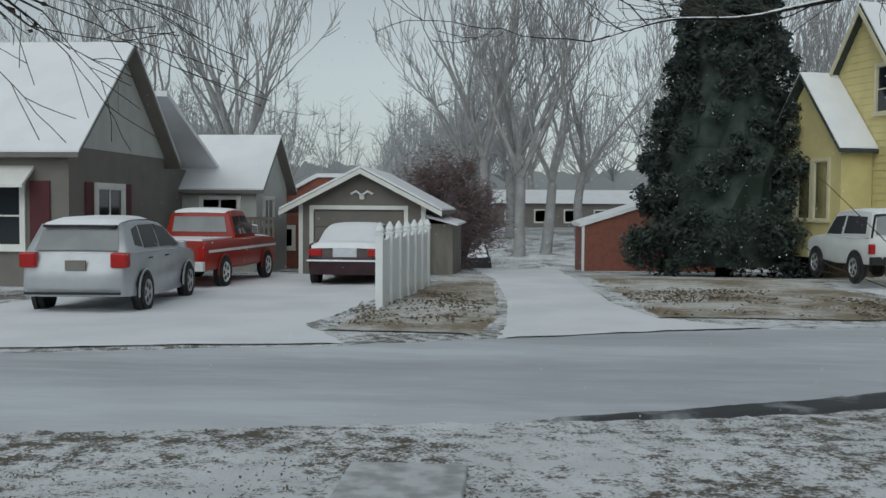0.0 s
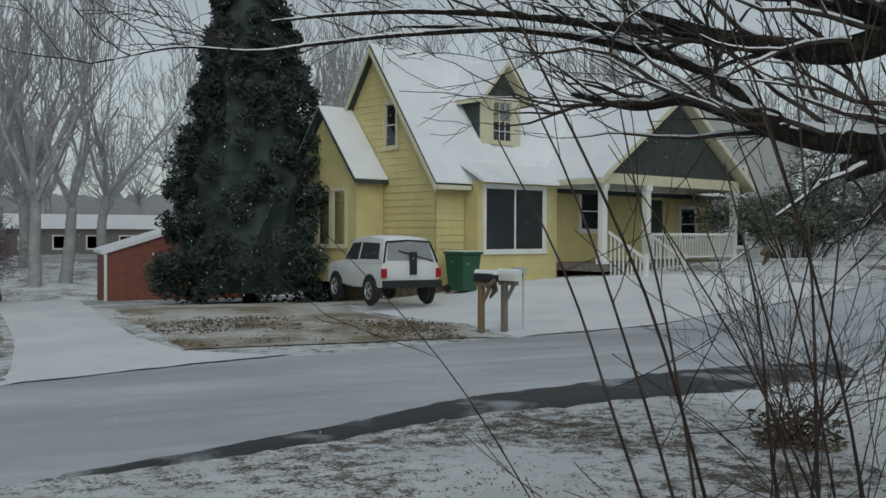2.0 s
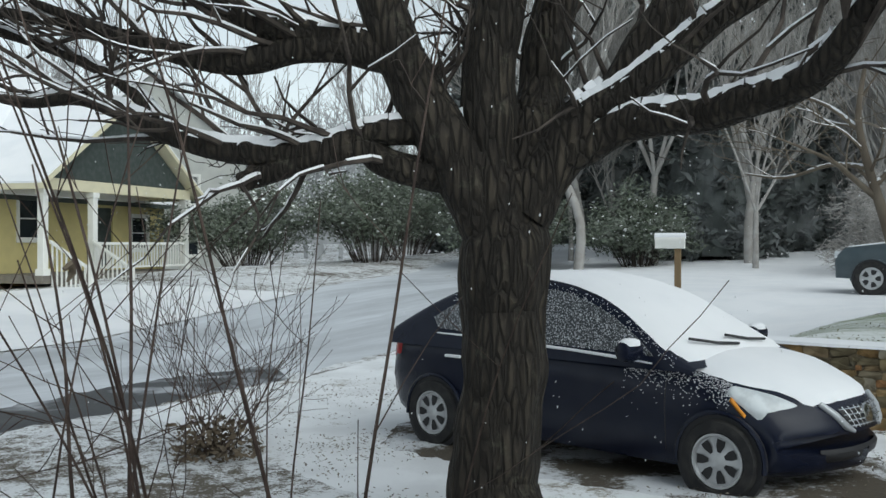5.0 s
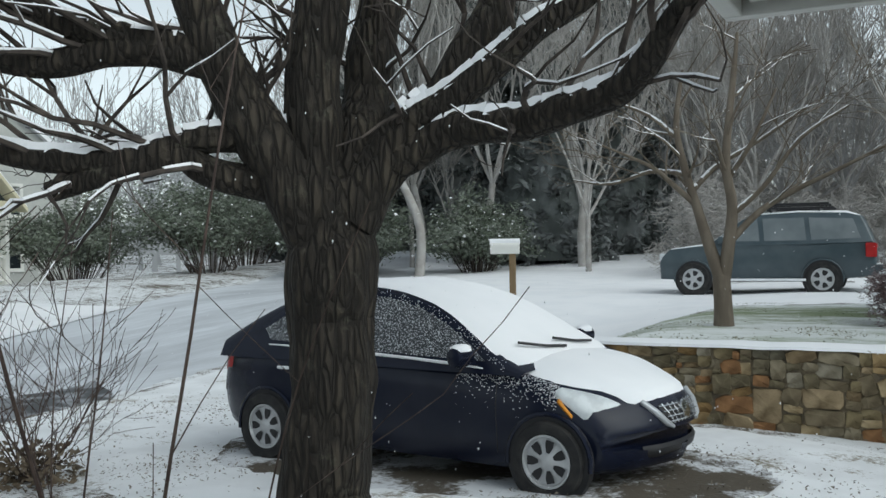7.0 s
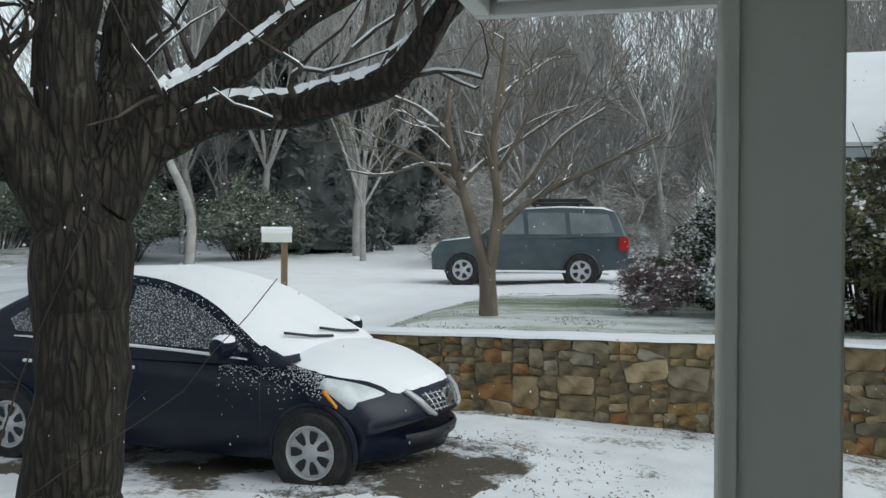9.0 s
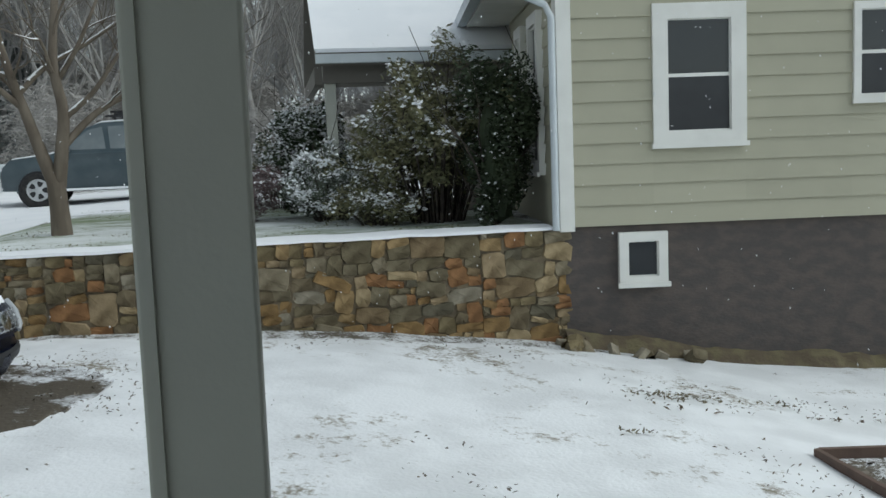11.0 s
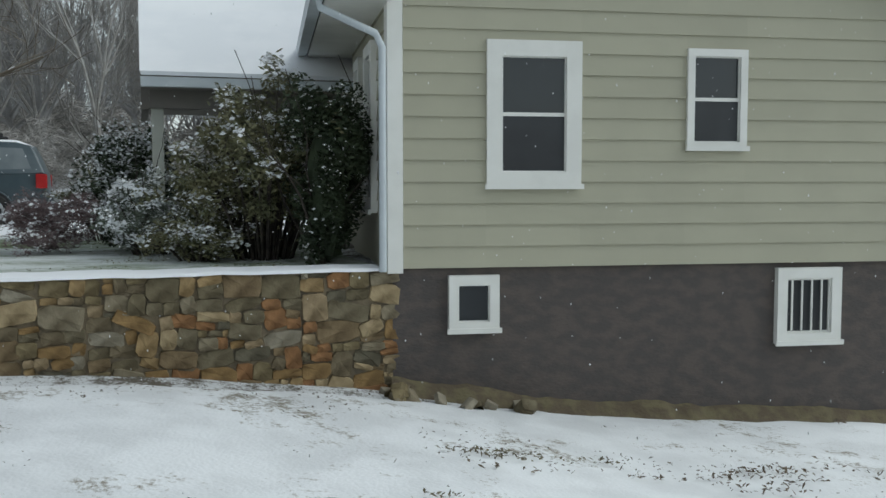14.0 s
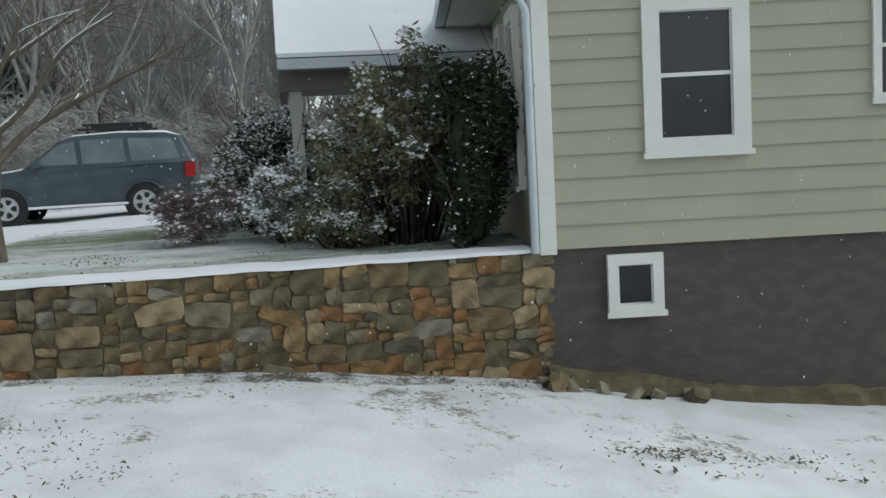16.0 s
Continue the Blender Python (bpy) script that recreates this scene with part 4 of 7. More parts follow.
window(WH, 0.7, 2.0, 0.8, 1.8, 0.1, style="single", cols=2, m=Matrix.Translation((2.73, 0, 0)) @ gs, pane_mat=BLIND)
window(WH, 0.9, 2.2, 0.7, 1.8, 0.1, style="single", cols=2, pane_mat=SCREEN)

GA = thing("garage", pose(-0.3, 27.5, 0), "grey-brown single garage with white trim and snowy gable roof", "garage")
part("wall", MB().box(-5.2, -4.85, 0, 6, -0.9, 1.58).box(-2.05, -1.55, 0, 6, -0.9, 1.58).box(-4.85, -2.05, 0, 0.15, 1.5, 1.58), GREYSIDE, GA)
part("gable", MB().prism([(-5.2, 1.58), (-1.55, 1.58), (-3.38, 2.5)], 0.0, 0.15, "y"), GREYSIDE, GA)
part("door_frame", MB().box(-4.92, -4.8, -0.04, 0.03, -0.7, 1.52).box(-2.15, -2.03, -0.04, 0.03, -0.7, 1.52).box(-4.8, -2.15, -0.04, 0.03, 1.4, 1.52), WHITE, GA)
gd = part("garage_door", MB().box(-4.8, -2.15, 0.06, 0.12, -0.7, 1.4), GREYSIDE, GA)
for i in range(4):
    part("door_panel", MB().box(-4.78, -2.17, 0.035, 0.06, -0.66 + 0.52 * i, -0.18 + 0.52 * i), GREYSIDE, gd, bevel=0.015)
part("corner_trim", MB().box(-5.24, -5.12, -0.03, 0.06, -0.8, 1.55), WHITE, GA)
part("corner_trim", MB().box(-1.65, -1.52, -0.03, 0.06, -0.8, 1.55), WHITE, GA)
gr, gsn, gtr = MB(), MB(), MB()
for sx, ex in ((-1, -5.75), (1, -1.02)):
    gr.prism([(ex, 1.28), (-3.38, 2.5), (-3.38, 2.6), (ex, 1.38)], -0.35, 6.2, "y")
    gsn.prism([(ex, 1.39), (-3.38, 2.61), (-3.38, 2.68), (ex, 1.44)], -0.36, 6.2, "y")
    gtr.prism([(ex, 1.22), (-3.38, 2.44), (-3.38, 2.58), (ex, 1.36)], -0.42, -0.37, "y")
part("roof", gr, GREYSIDE, GA)
part("roof_snow", gsn, SNOW, GA)
part("barge_board", gtr, WHITE, GA)
part("ornament", MB().tube([(-3.7, -0.02, 1.85), (-3.55, -0.05, 1.93), (-3.38, -0.06, 1.82), (-3.21, -0.05, 1.93), (-3.06, -0.02, 1.85)], 0.04, 6).box(-3.45, -3.31, -0.06, 0.0, 1.7, 1.85), VINYL, GA, "small white wall ornament", smooth=True)
part("lean_to", MB().box(-1.5, -0.75, 0.3, 5, -0.9, 1.0), GREYWOOD, GA, "weathered grey lean-to shed")
part("lean_to_snow", MB().prism([(-1.52, 1.18), (-0.6, 0.95), (-0.6, 1.01), (-1.52, 1.26)], 0.1, 5.2, "y"), SNOW, GA)

BS = thing("brick_shed", pose(3.35, 36, 0), "low red brick outbuilding with a snowy shed roof", "shed")
part("wall", MB().prism([(0, -1.3), (5, -1.3), (5, 2.4), (0, 0.8)], 0.0, 5, "y"), BRICKM, BS)
part("roof_edge", MB().prism([(-0.15, 0.78), (5.1, 2.45), (5.1, 2.6), (-0.15, 0.92)], -0.1, 5.1, "y"), SNOW, BS)
part("downspout", MB().box(-0.08, 0.02, -0.06, -0.005, -1.0, 0.8), VINYL, BS)
B2 = thing("brick_building", pose(-8.3, 34, 0), "red brick outbuilding behind the garage", "shed")
part("wall", MB().prism([(0, -1.2), (3.6, -1.2), (3.6, 2.5), (2.0, 2.5), (0, 1.4)], 0, 5, "y"), BRICKM, B2)
part("roof_snow", MB().prism([(-0.2, 1.35), (2.0, 2.52), (3.8, 2.52), (3.8, 2.66), (1.95, 2.66), (-0.2, 1.45)], -0.1, 5, "y"), SNOW, B2)
window(B2, 0.3, 1.2, -0.1, 0.8, 0.12, style="single")

# ---- white fence ----
FE = thing("vinyl_fence", pose(-1.55, 15.85, 0, 0, 0, 86.5), "white vinyl picket fence with gothic post caps", "fence")
for i in range(7):
    x = 0.9 * i
    zb = gz(-1.55 + 0.06 * x, 15.85 + x) - 0.05
    po = part("post", MB().box(x - 0.065, x + 0.065, -0.065, 0.065, zb, 1.02), VINYL, FE, bevel=0.008)
    part("post_cap", MB().box(x - 0.085, x + 0.085, -0.085, 0.085, 1.02, 1.05).lathe([(0.06, 1.05), (0.085, 1.10), (0.06, 1.16), (0.012, 1.24)], 8, Matrix.Translation((x, 0, 0))), VINYL, po)
    if i < 6:
        part("rail", MB().box(x + 0.065, x + 0.835, -0.03, 0.03, zb + 0.1, zb + 0.24), VINYL, FE)
        for k in range(6):
            xx = x + 0.068 + 0.128 * k
            sag = 0.07 * math.sin(math.pi * (k + 0.5) / 6)
            part("picket", MB().prism([(xx, zb + 0.06), (xx + 0.122, zb + 0.06), (xx + 0.122, 0.97 - sag), (xx + 0.061, 1.01 - sag), (xx, 0.97 - sag)], -0.018, 0.018, "y"), VINYL, FE)


# ---- vehicles ----
def shell(prof, W, wtop=None, z0=None, z1=None, round_=0.07, nose=0.0, L=1.0):
    """A body from its side profile (x, z): rounded shoulders, sides that lean in above z0, a nose that narrows."""
    mb = MB()
    cx = sum(p[0] for p in prof) / len(prof)
    cz = sum(p[1] for p in prof) / len(prof)
    n = len(prof)
    cols = [(-1, round_), (-0.985, round_ * 0.45), (-0.93, round_ * 0.1), (-0.6, -0.006), (0, -0.015), (0.6, -0.006), (0.93, round_ * 0.1), (0.985, round_ * 0.45), (1, round_)]
    for f, s in cols:
        for x, z in prof:
            d = math.hypot(x - cx, z - cz)
            k = max(0.0, 1 - s / d) if d > 1e-6 else 1
            X, Z = cx + (x - cx) * k, cz + (z - cz) * k
            w = W
            if wtop is not None:
                w = W + (wtop - W) * min(max((z - z0) / (z1 - z0), 0), 1)
            w *= 1 - nose * max(0.0, abs(X) / L - 0.62) ** 1.5
            mb.v.append((X, f * w, Z))
    for c in range(len(cols) - 1):
        for i in range(n):
            j = (i + 1) % n
            mb.f.append((c * n + i, c * n + j, (c + 1) * n + j, (c + 1) * n + i))
    mb.f.append(tuple(range(n)))
    mb.f.append(tuple(range((len(cols) - 1) * n, len(cols) * n))[::-1])
    return mb


def side_panel(poly, W, wtop, z0, z1, sgn, off=0.006, thick=0.02):
    mb = MB()
    def y(z, o):
        return sgn * (W + (wtop - W) * (z - z0) / (z1 - z0) + o)
    n = len(poly)
    vs = [(x, y(z, off), z) for x, z in poly] + [(x, y(z, off - thick), z) for x, z in poly]
    return mb.add(vs, [tuple(range(n)), tuple(range(n, 2 * n))[::-1]] + [(i, n + i, n + (i + 1) % n, (i + 1) % n) for i in range(n)])


def cross_panel(x0, z0, w0, x1, z1, w1, off=0.008):
    """A pane that crosses the car from (x0, z0) up to (x1, z1), slightly bowed."""
    d = Vector((z0 - z1, 0, x1 - x0)).normalized()
    if d.z < 0:
        d = -d
    mb = MB()
    for (x, z, w) in ((x0, z0, w0), (x1, z1, w1)):
        for f in (-1, -0.6, 0, 0.6, 1):
            o = off + 0.014 * (1 - f * f)
            mb.v.append((x + d.x * o, f * w, z + d.z * o))
    for i in range(4):
        mb.f.append((i, i + 1, 6 + i, 5 + i))
    return mb


def snow_cover(path, t=0.035, cols=10):
    """A soft layer over a run of (x, z, half width)."""
    mb = MB()
    for i, (x, z, w) in enumerate(path):
        end = 0.0 if i in (0, len(path) - 1) else 1.0
        for c in range(cols + 1):
            f = -1 + 2 * c / cols
            e = 1 - abs(f) ** 6
            mb.v.append((x, f * w, z - 0.012 + (t * e * end) + 0.014 * (1 - f * f) + 0.006 * noise.noise((x * 6, f * 6, 2))))
    n = cols + 1
    for i in range(len(path) - 1):
        for c in range(cols):
            mb.f.append((i * n + c, i * n + c + 1, (i + 1) * n + c + 1, (i + 1) * n + c))
    return mb


def wheel(parent, x, y, r, sgn, rim_mat, spokes=6, rim=0.66, w=0.2):
    m = Matrix.Translation((x, y, r)) @ Matrix.Rotation(radians(-90 * sgn), 4, "X")
    wh = part("wheel", MB().lathe([(r * 0.62, -w / 2), (r * 0.93, -w / 2), (r, -w * 0.32), (r, w * 0.32), (r * 0.95, w * 0.47), (r * 0.72, w / 2), (r * 0.66, w * 0.40), (r * 0.62, w * 0.2)], 28, m), RUBBER, parent, "black tyre", smooth=True)
    part("rim", MB().lathe([(r * rim, w * 0.30), (r * rim, w * 0.46), (r * rim * 0.93, w * 0.47), (r * rim * 0.88, w * 0.36), (r * 0.2, w * 0.42), (r * 0.16, w * 0.47), (0.004, w * 0.48)], 28, m), rim_mat, wh, smooth=True)
    # Black wedges laid on the solid rim paint the shade between spokes.
    gap = MB()
    for i in range(spokes):
        a = 2 * math.pi * (i + 0.5) / spokes
        h = 0.62 * math.pi / spokes
        pts = []
        for rr, hh in ((0.34, h * 0.7), (0.60, h), (0.82, h * 0.75)):
            pts.append((rr * r * rim, a - hh))
        for rr, hh in ((0.82, h * 0.75), (0.60, h), (0.34, h * 0.7)):
            pts.append((rr * r * rim, a + hh))
        vs = [m @ Vector((q * math.cos(b), q * math.sin(b), w * 0.425)) for q, b in pts]
        gap.add(vs, [tuple(range(len(vs)))])
    part("spoke_gap_shade", gap, BLACKP, wh)
    return wh


def arch(parent, x, W, r, sgn, material):
    """A black disc on the flank painting the wheel opening's shade, with a lip."""
    mb = MB()
    m = Matrix.Translation((x, sgn * (W - 0.06), r)) @ Matrix.Rotation(radians(-90 * sgn), 4, "X")
    mb.lathe([(0.01, 0.0), (r * 1.15, 0.0), (r * 1.15, 0.064), (0.01, 0.062)], 28, m)
    part("wheel_well_shade", mb, BLACKP, parent)
    lip = MB()
    pts = [(x + r * 1.17 * math.cos(a), sgn * (W + 0.004), r + r * 1.17 * math.sin(a)) for a in [radians(v) for v in range(-8, 189, 14)]]
    part("arch_lip", lip.tube(pts, 0.018, 6), material, parent, smooth=True)


def vehicle(name, m, label, spec):
    v = thing(name, m, label, spec.get("category", "car"))
    W, L2 = spec["W"], spec["L"] / 2
    paint = spec["paint"]
    part("body", spec["shell"]() if "shell" in spec else shell(spec["body"], W, round_=0.09, nose=spec.get("nose", 0.5), L=L2), paint, v, smooth=True)
    cw, ct, cz0, cz1 = spec["cab_w"], spec["cab_t"], spec["cab_z0"], spec["cab_z1"]
    if spec.get("cabin"):
        part("cabin", shell(spec["cabin"], cw, ct, cz0, cz1, round_=0.06), spec.get("cab_paint", paint), v, smooth=True)
    for k, win in enumerate(spec.get("windows", [])):
        for sgn in (-1, 1):
            part("side_window", side_panel(win, cw, ct, cz0, cz1, sgn, off=0.004), spec.get("side_glass", GLASS), v)
    for key, pname in (("front_glass", "windscreen"), ("rear_glass", "rear_window")):
        if key in spec:
            part(pname, cross_panel(*spec[key]), spec.get(key + "_mat", GLASS), v, smooth=True)
    for x in spec["axles"]:
        for sgn in (-1, 1):
            arch(v, x, W, spec["r"], sgn, spec.get("arch", paint))
            wheel(v, x, sgn * (W - 0.055), spec["r"], sgn, spec.get("rim_mat", ALLOY), spec.get("spokes", 6), spec.get("rim", 0.66))
    for path, t in spec.get("snow", []):
        part("snow", snow_cover(path, t), SNOW, v, "layer of white snow", smooth=True)
    return v


def bit(v, name, x0, x1, y0, y1, z0, z1, material, label="", bev=0.012, both=True):
    part(name, MB().box(x0, x1, y0, y1, z0, z1), material, v, label, bevel=bev)
    if both:
        part(name, MB().box(x0, x1, -y1, -y0, z0, z1), material, v, label, bevel=bev)


# navy sedan on the drive
def ease(tab, x):
    """A smooth curve through (x, value) pairs."""
    for i in range(len(tab) - 1):
        if x <= tab[i + 1][0] or i == len(tab) - 2:
            (x0, a), (x1, b) = tab[i], tab[i + 1]
            m0 = (b - tab[i - 1][1]) / (x1 - tab[i - 1][0]) if i else (b - a) / (x1 - x0)
            m1 = (tab[i + 2][1] - a) / (tab[i + 2][0] - x0) if i + 2 < len(tab) else (b - a) / (x1 - x0)
            h = x1 - x0
            t = min(max((x - x0) / h, 0.0), 1.0)
            return a * (2 * t ** 3 - 3 * t * t + 1) + h * m0 * (t ** 3 - 2 * t * t + t) + b * (3 * t * t - 2 * t ** 3) + h * m1 * (t ** 3 - t * t)


SED_CROWN = [(-2.16, 0.62), (-2.13, 0.84), (-2.08, 0.95), (-1.9, 1.0), (-1.5, 1.0), (-0.4, 0.97), (0.8, 0.96), (1.15, 0.945), (1.5, 0.885), (1.8, 0.79), (1.98, 0.69), (2.06, 0.59), (2.09, 0.48)]
SED_BELT = [(-2.16, 0.58), (-2.13, 0.78), (-2.08, 0.88), (-1.9, 0.93), (-1.4, 0.945), (-0.4, 0.925), (0.6, 0.885), (1.15, 0.835), (1.5, 0.775), (1.8, 0.69), (1.98, 0.60), (2.06, 0.53), (2.09, 0.46)]
SED_FLOOR = [(-2.16, 0.50), (-2.13, 0.36), (-2.05, 0.27), (-1.7, 0.19), (0.0, 0.17), (1.75, 0.17), (1.98, 0.19), (2.06, 0.24), (2.09, 0.34)]
SED_WIDE = [(-2.16, 0.74), (-2.0, 0.82), (-1.6, 0.875), (-1.2, 0.885), (0.0, 0.885), (1.3, 0.88), (1.6, 0.865), (1.85, 0.83), (2.09, 0.78)]
SED_ROOF = [(1.30, 0.885), (1.05, 0.985), (0.75, 1.15), (0.40, 1.315), (0.05, 1.43), (-0.35, 1.49), (-0.75, 1.48), (-1.1, 1.415), (-1.45, 1.29), (-1.75, 1.13), (-1.98, 0.985)]
SED_ROOF_UP = SED_ROOF[::-1]
CAB_W, CAB_T, CAB_Z0, CAB_Z1 = 0.845, 0.57, 0.92, 1.5


def sed_bow(x, f):
    """How far the plan of nose and tail curves back towards the corners."""
    return -0.34 * sstep(1.2, 2.05, x) * abs(f) ** 2.2 + 0.16 * sstep(1.4, 2.1, -x) * abs(f) ** 2.2


def sed_top(x, f):
    b, c = ease(SED_BELT, x), ease(SED_CROWN, x)
    return b + (c - b) * (1 - min(abs(f), 1.0) ** 2.6)


def sed_section(x):
    """Half a cross-section, from the sill's middle over the flank to the crown."""
    w, b, fl = ease(SED_WIDE, x), ease(SED_BELT, x), ease(SED_FLOOR, x)
    pts = [(0.0, fl), (0.7, fl), (0.92, fl + 0.02), (0.97, fl + (b - fl) * 0.14), (0.985, fl + (b - fl) * 0.38), (1.0, fl + (b - fl) * 0.62), (0.992, fl + (b - fl) * 0.80), (0.965, fl + (b - fl) * 0.93)]
    pts += [(f, sed_top(x, f)) for f in (0.92, 0.82, 0.68, 0.5, 0.3, 0.12, 0.0)]
    return [(x + sed_bow(x, f), f * w, z) for f, z in pts]


def sed_at(x, k):
    """A point of the flank: k runs along the half section."""
    sec = sed_section(x)
    i = min(int(k), len(sec) - 2)
    return Vector(sec[i]).lerp(Vector(sec[i + 1]), k - i)


def sed_patch(x0, x1, low, high, sgn, off=0.010, nu=10, nv=6):
    """A lens or panel that lies on the flank between two lines of the section."""
    mb = MB()
    for i in range(nu + 1):
        u = i / nu
        x = x0 + (x1 - x0) * u
        for j in range(nv + 1):
            p = sed_at(x, low(u) + (high(u) - low(u)) * j / nv)
            rim = i in (0, nu) or j in (0, nv)
            o = (p - Vector((0.6, 0, 0.45)))
            o.x *= 0.5
            p = p + o.normalized() * (-0.01 if rim else off)
            mb.v.append((p.x, sgn * p.y, p.z))
    n = nv + 1
    for i in range(nu):
        for j in range(nv):
            mb.f.append((i * n + j, i * n + j + 1, (i + 1) * n + j + 1, (i + 1) * n + j))
    return mb


def sed_body():
    mb = MB()
    xs = [-2.16, -2.14, -2.1, -2.04, -1.95, -1.8] + [-1.6 + 0.2 * i for i in range(16)] + [1.55, 1.68, 1.8, 1.89, 1.96, 2.01, 2.05, 2.075, 2.09]
    for x in xs:
        half = sed_section(x)
        mb.v += [(a, -b, c) for a, b, c in half] + half[::-1][1:-1]
    n = 2 * len(half) - 2
    for i in range(len(xs) - 1):
        for k in range(n):
            k2 = (k + 1) % n
            mb.f.append((i * n + k, i * n + k2, (i + 1) * n + k2, (i + 1) * n + k))
    mb.f += [tuple(range(n))[::-1], tuple(range((len(xs) - 1) * n, len(xs) * n))]
    return mb


def cab_half(z):
    return CAB_W + (CAB_T - CAB_W) * (z - CAB_Z0) / (CAB_Z1 - CAB_Z0)


def sed_cabin():
    mb = MB()
    xs = [1.28 - 0.1 * i for i in range(33)]
    for x in xs:
        zr = ease(SED_ROOF_UP, x)
        z0 = min(0.86, zr - 0.03)
        w = cab_half(zr - 0.05)
        half = [(cab_half(z0), z0), (cab_half(z0 + (zr - z0) * 0.5), z0 + (zr - z0) * 0.5), (w, zr - 0.055), (w - 0.025, zr - 0.025), (w - 0.08, zr - 0.006), (w * 0.6, zr + 0.008), (w * 0.25, zr + 0.014), (0.0, zr + 0.015)]
        mb.v += [(x + sed_bow(x, 0) - 0.10 * sstep(0.2, 1.2, x) * (y / w) ** 2, -y, z) for y, z in half] + [(x - 0.10 * sstep(0.2, 1.2, x) * (y / w) ** 2, y, z) for y, z in half[::-1][1:]]
    n = 15
    for i in range(len(xs) - 1):
        for k in range(n - 1):
            mb.f.append((i * n + k, i * n + k + 1, (i + 1) * n + k + 1, (i + 1) * n + k))
    return mb


def sed_snow(x0, x1, height, half, thick, nx=30, ny=16):
    """Snow that lies on the car's upper surface, thin at its borders."""
    mb = MB()
    for i in range(nx + 1):
        x = x0 + (x1 - x0) * i / nx
        for j in range(ny + 1):
            f = -1 + 2 * j / ny
            w = half(x) * (1 + 0.02 * noise.noise((x * 5, f * 2, 7)))
            edge = (1 - abs(f) ** 8) * (0.0 if i in (0, nx) else 1.0)
            dx, z = height(x, f * w)
            mb.v.append((x + dx, f * w, z + (thick + 0.012 * noise.noise((x * 3, f * 3, 2))) * edge - 0.012 * (1 - edge)))
    n = ny + 1
    for i in range(nx):
        for j in range(ny):
            mb.f.append((i * n + j, i * n + j + 1, (i + 1) * n + j + 1, (i + 1) * n + j))
    return mb


def cab_height(x, y):
    zr = ease(SED_ROOF_UP, x)
    w = cab_half(zr - 0.05)
    f = min(abs(y) / w, 1.0)
    return -0.10 * sstep(0.2, 1.2, x) * f * f, zr + 0.015 - 0.024 * f ** 4


def hood_height(x, y):
    f = y / ease(SED_WIDE, x)
    return sed_bow(x, f), sed_top(x, f)


NV = vehicle("navy_sedan", pose(8.90, 3.40, -0.17, 0, 0, -98), "dark navy sedan with snow on roof, windscreen and bonnet", dict(
    W=0.885, L=4.4, paint=NAVY, r=0.284, axles=(1.41, -1.33), spokes=7, rim=0.67, shell=sed_body,
    cab_w=CAB_W, cab_t=CAB_T, cab_z0=CAB_Z0, cab_z1=CAB_Z1,
    windows=[[(0.86, 0.95), (0.70, 1.06), (0.45, 1.20), (0.18, 1.31), (-0.08, 1.375), (-0.30, 1.40), (-0.33, 0.975)], [(-0.40, 0.98), (-0.37, 1.405), (-0.70, 1.395), (-1.02, 1.325), (-1.28, 1.22), (-1.46, 1.11), (-1.36, 1.02)]],
    side_glass=FROST))
part("cabin", sed_cabin(), NAVY, NV, smooth=True)
part("roof_snow", sed_snow(1.20, -1.30, cab_height, lambda x: cab_half(ease(SED_ROOF_UP, x) - 0.05) - 0.035 - 0.05 * sstep(0.9, 1.2, x), 0.03), SNOW, NV, "smooth white snow over windscreen and roof", smooth=True)
part("bonnet_snow", sed_snow(1.02, 1.99, hood_height, lambda x: 0.80 - 0.27 * sstep(1.45, 2.0, x), 0.028), SNOW, NV, "smooth white snow on the bonnet", smooth=True)
part("boot_snow", sed_snow(-1.62, -2.07, hood_height, lambda x: 0.70, 0.022), SNOW, NV, "thin snow on the boot lid", smooth=True)
part("rear_window", sed_snow(-1.30, -1.86, cab_height, lambda x: cab_half(ease(SED_ROOF_UP, x) - 0.05) - 0.06, 0.004), FROST, NV, smooth=True)


def nose_x(y, z):
    return lerp_table([(0.20, 1.99), (0.30, 2.06), (0.46, 2.09), (0.56, 2.07), (0.66, 2.01), (0.76, 1.87)], z) - 0.34 * (abs(y) / 0.8) ** 2.2


def nose_panel(y0, y1, z0, z1, off, taper=0.0, nu=12, nv=4):
    """A panel bent to the nose."""
    mb = MB()
    for i in range(nu + 1):
        for j in range(nv + 1):
            z = z0 + (z1 - z0) * j / nv
            y = (y0 + (y1 - y0) * i / nu) * (1 - taper * (1 - j / nv))
            rim = i in (0, nu) or j in (0, nv)
            mb.v.append((nose_x(y, z) + (off if not rim else -0.02), y, z))
    n = nv + 1
    for i in range(nu):
        for j in range(nv):
            mb.f.append((i * n + j, i * n + j + 1, (i + 1) * n + j + 1, (i + 1) * n + j))
    return mb


grille = part("grille", nose_panel(-0.36, 0.36, 0.50, 0.665, 0.010, 0.28), BLACKP, NV, "black mesh grille", smooth=True)
for i in range(4):
    z = 0.525 + 0.036 * i
    w = 0.25 + 0.022 * i
    part("grille_bar", MB().tube([(nose_x(y, z) + 0.016, y, z) for y in [w * (k / 5 - 1) for k in range(11)]], 0.006, 5), CHROME, grille)
for i in range(9):
    y = -0.24 + 0.06 * i
    part("grille_bar", MB().tube([(nose_x(y * q, z) + 0.015, y * q, z) for q, z in ((0.85, 0.51), (1.0, 0.58), (1.12, 0.65))], 0.005, 5), CHROME, grille)
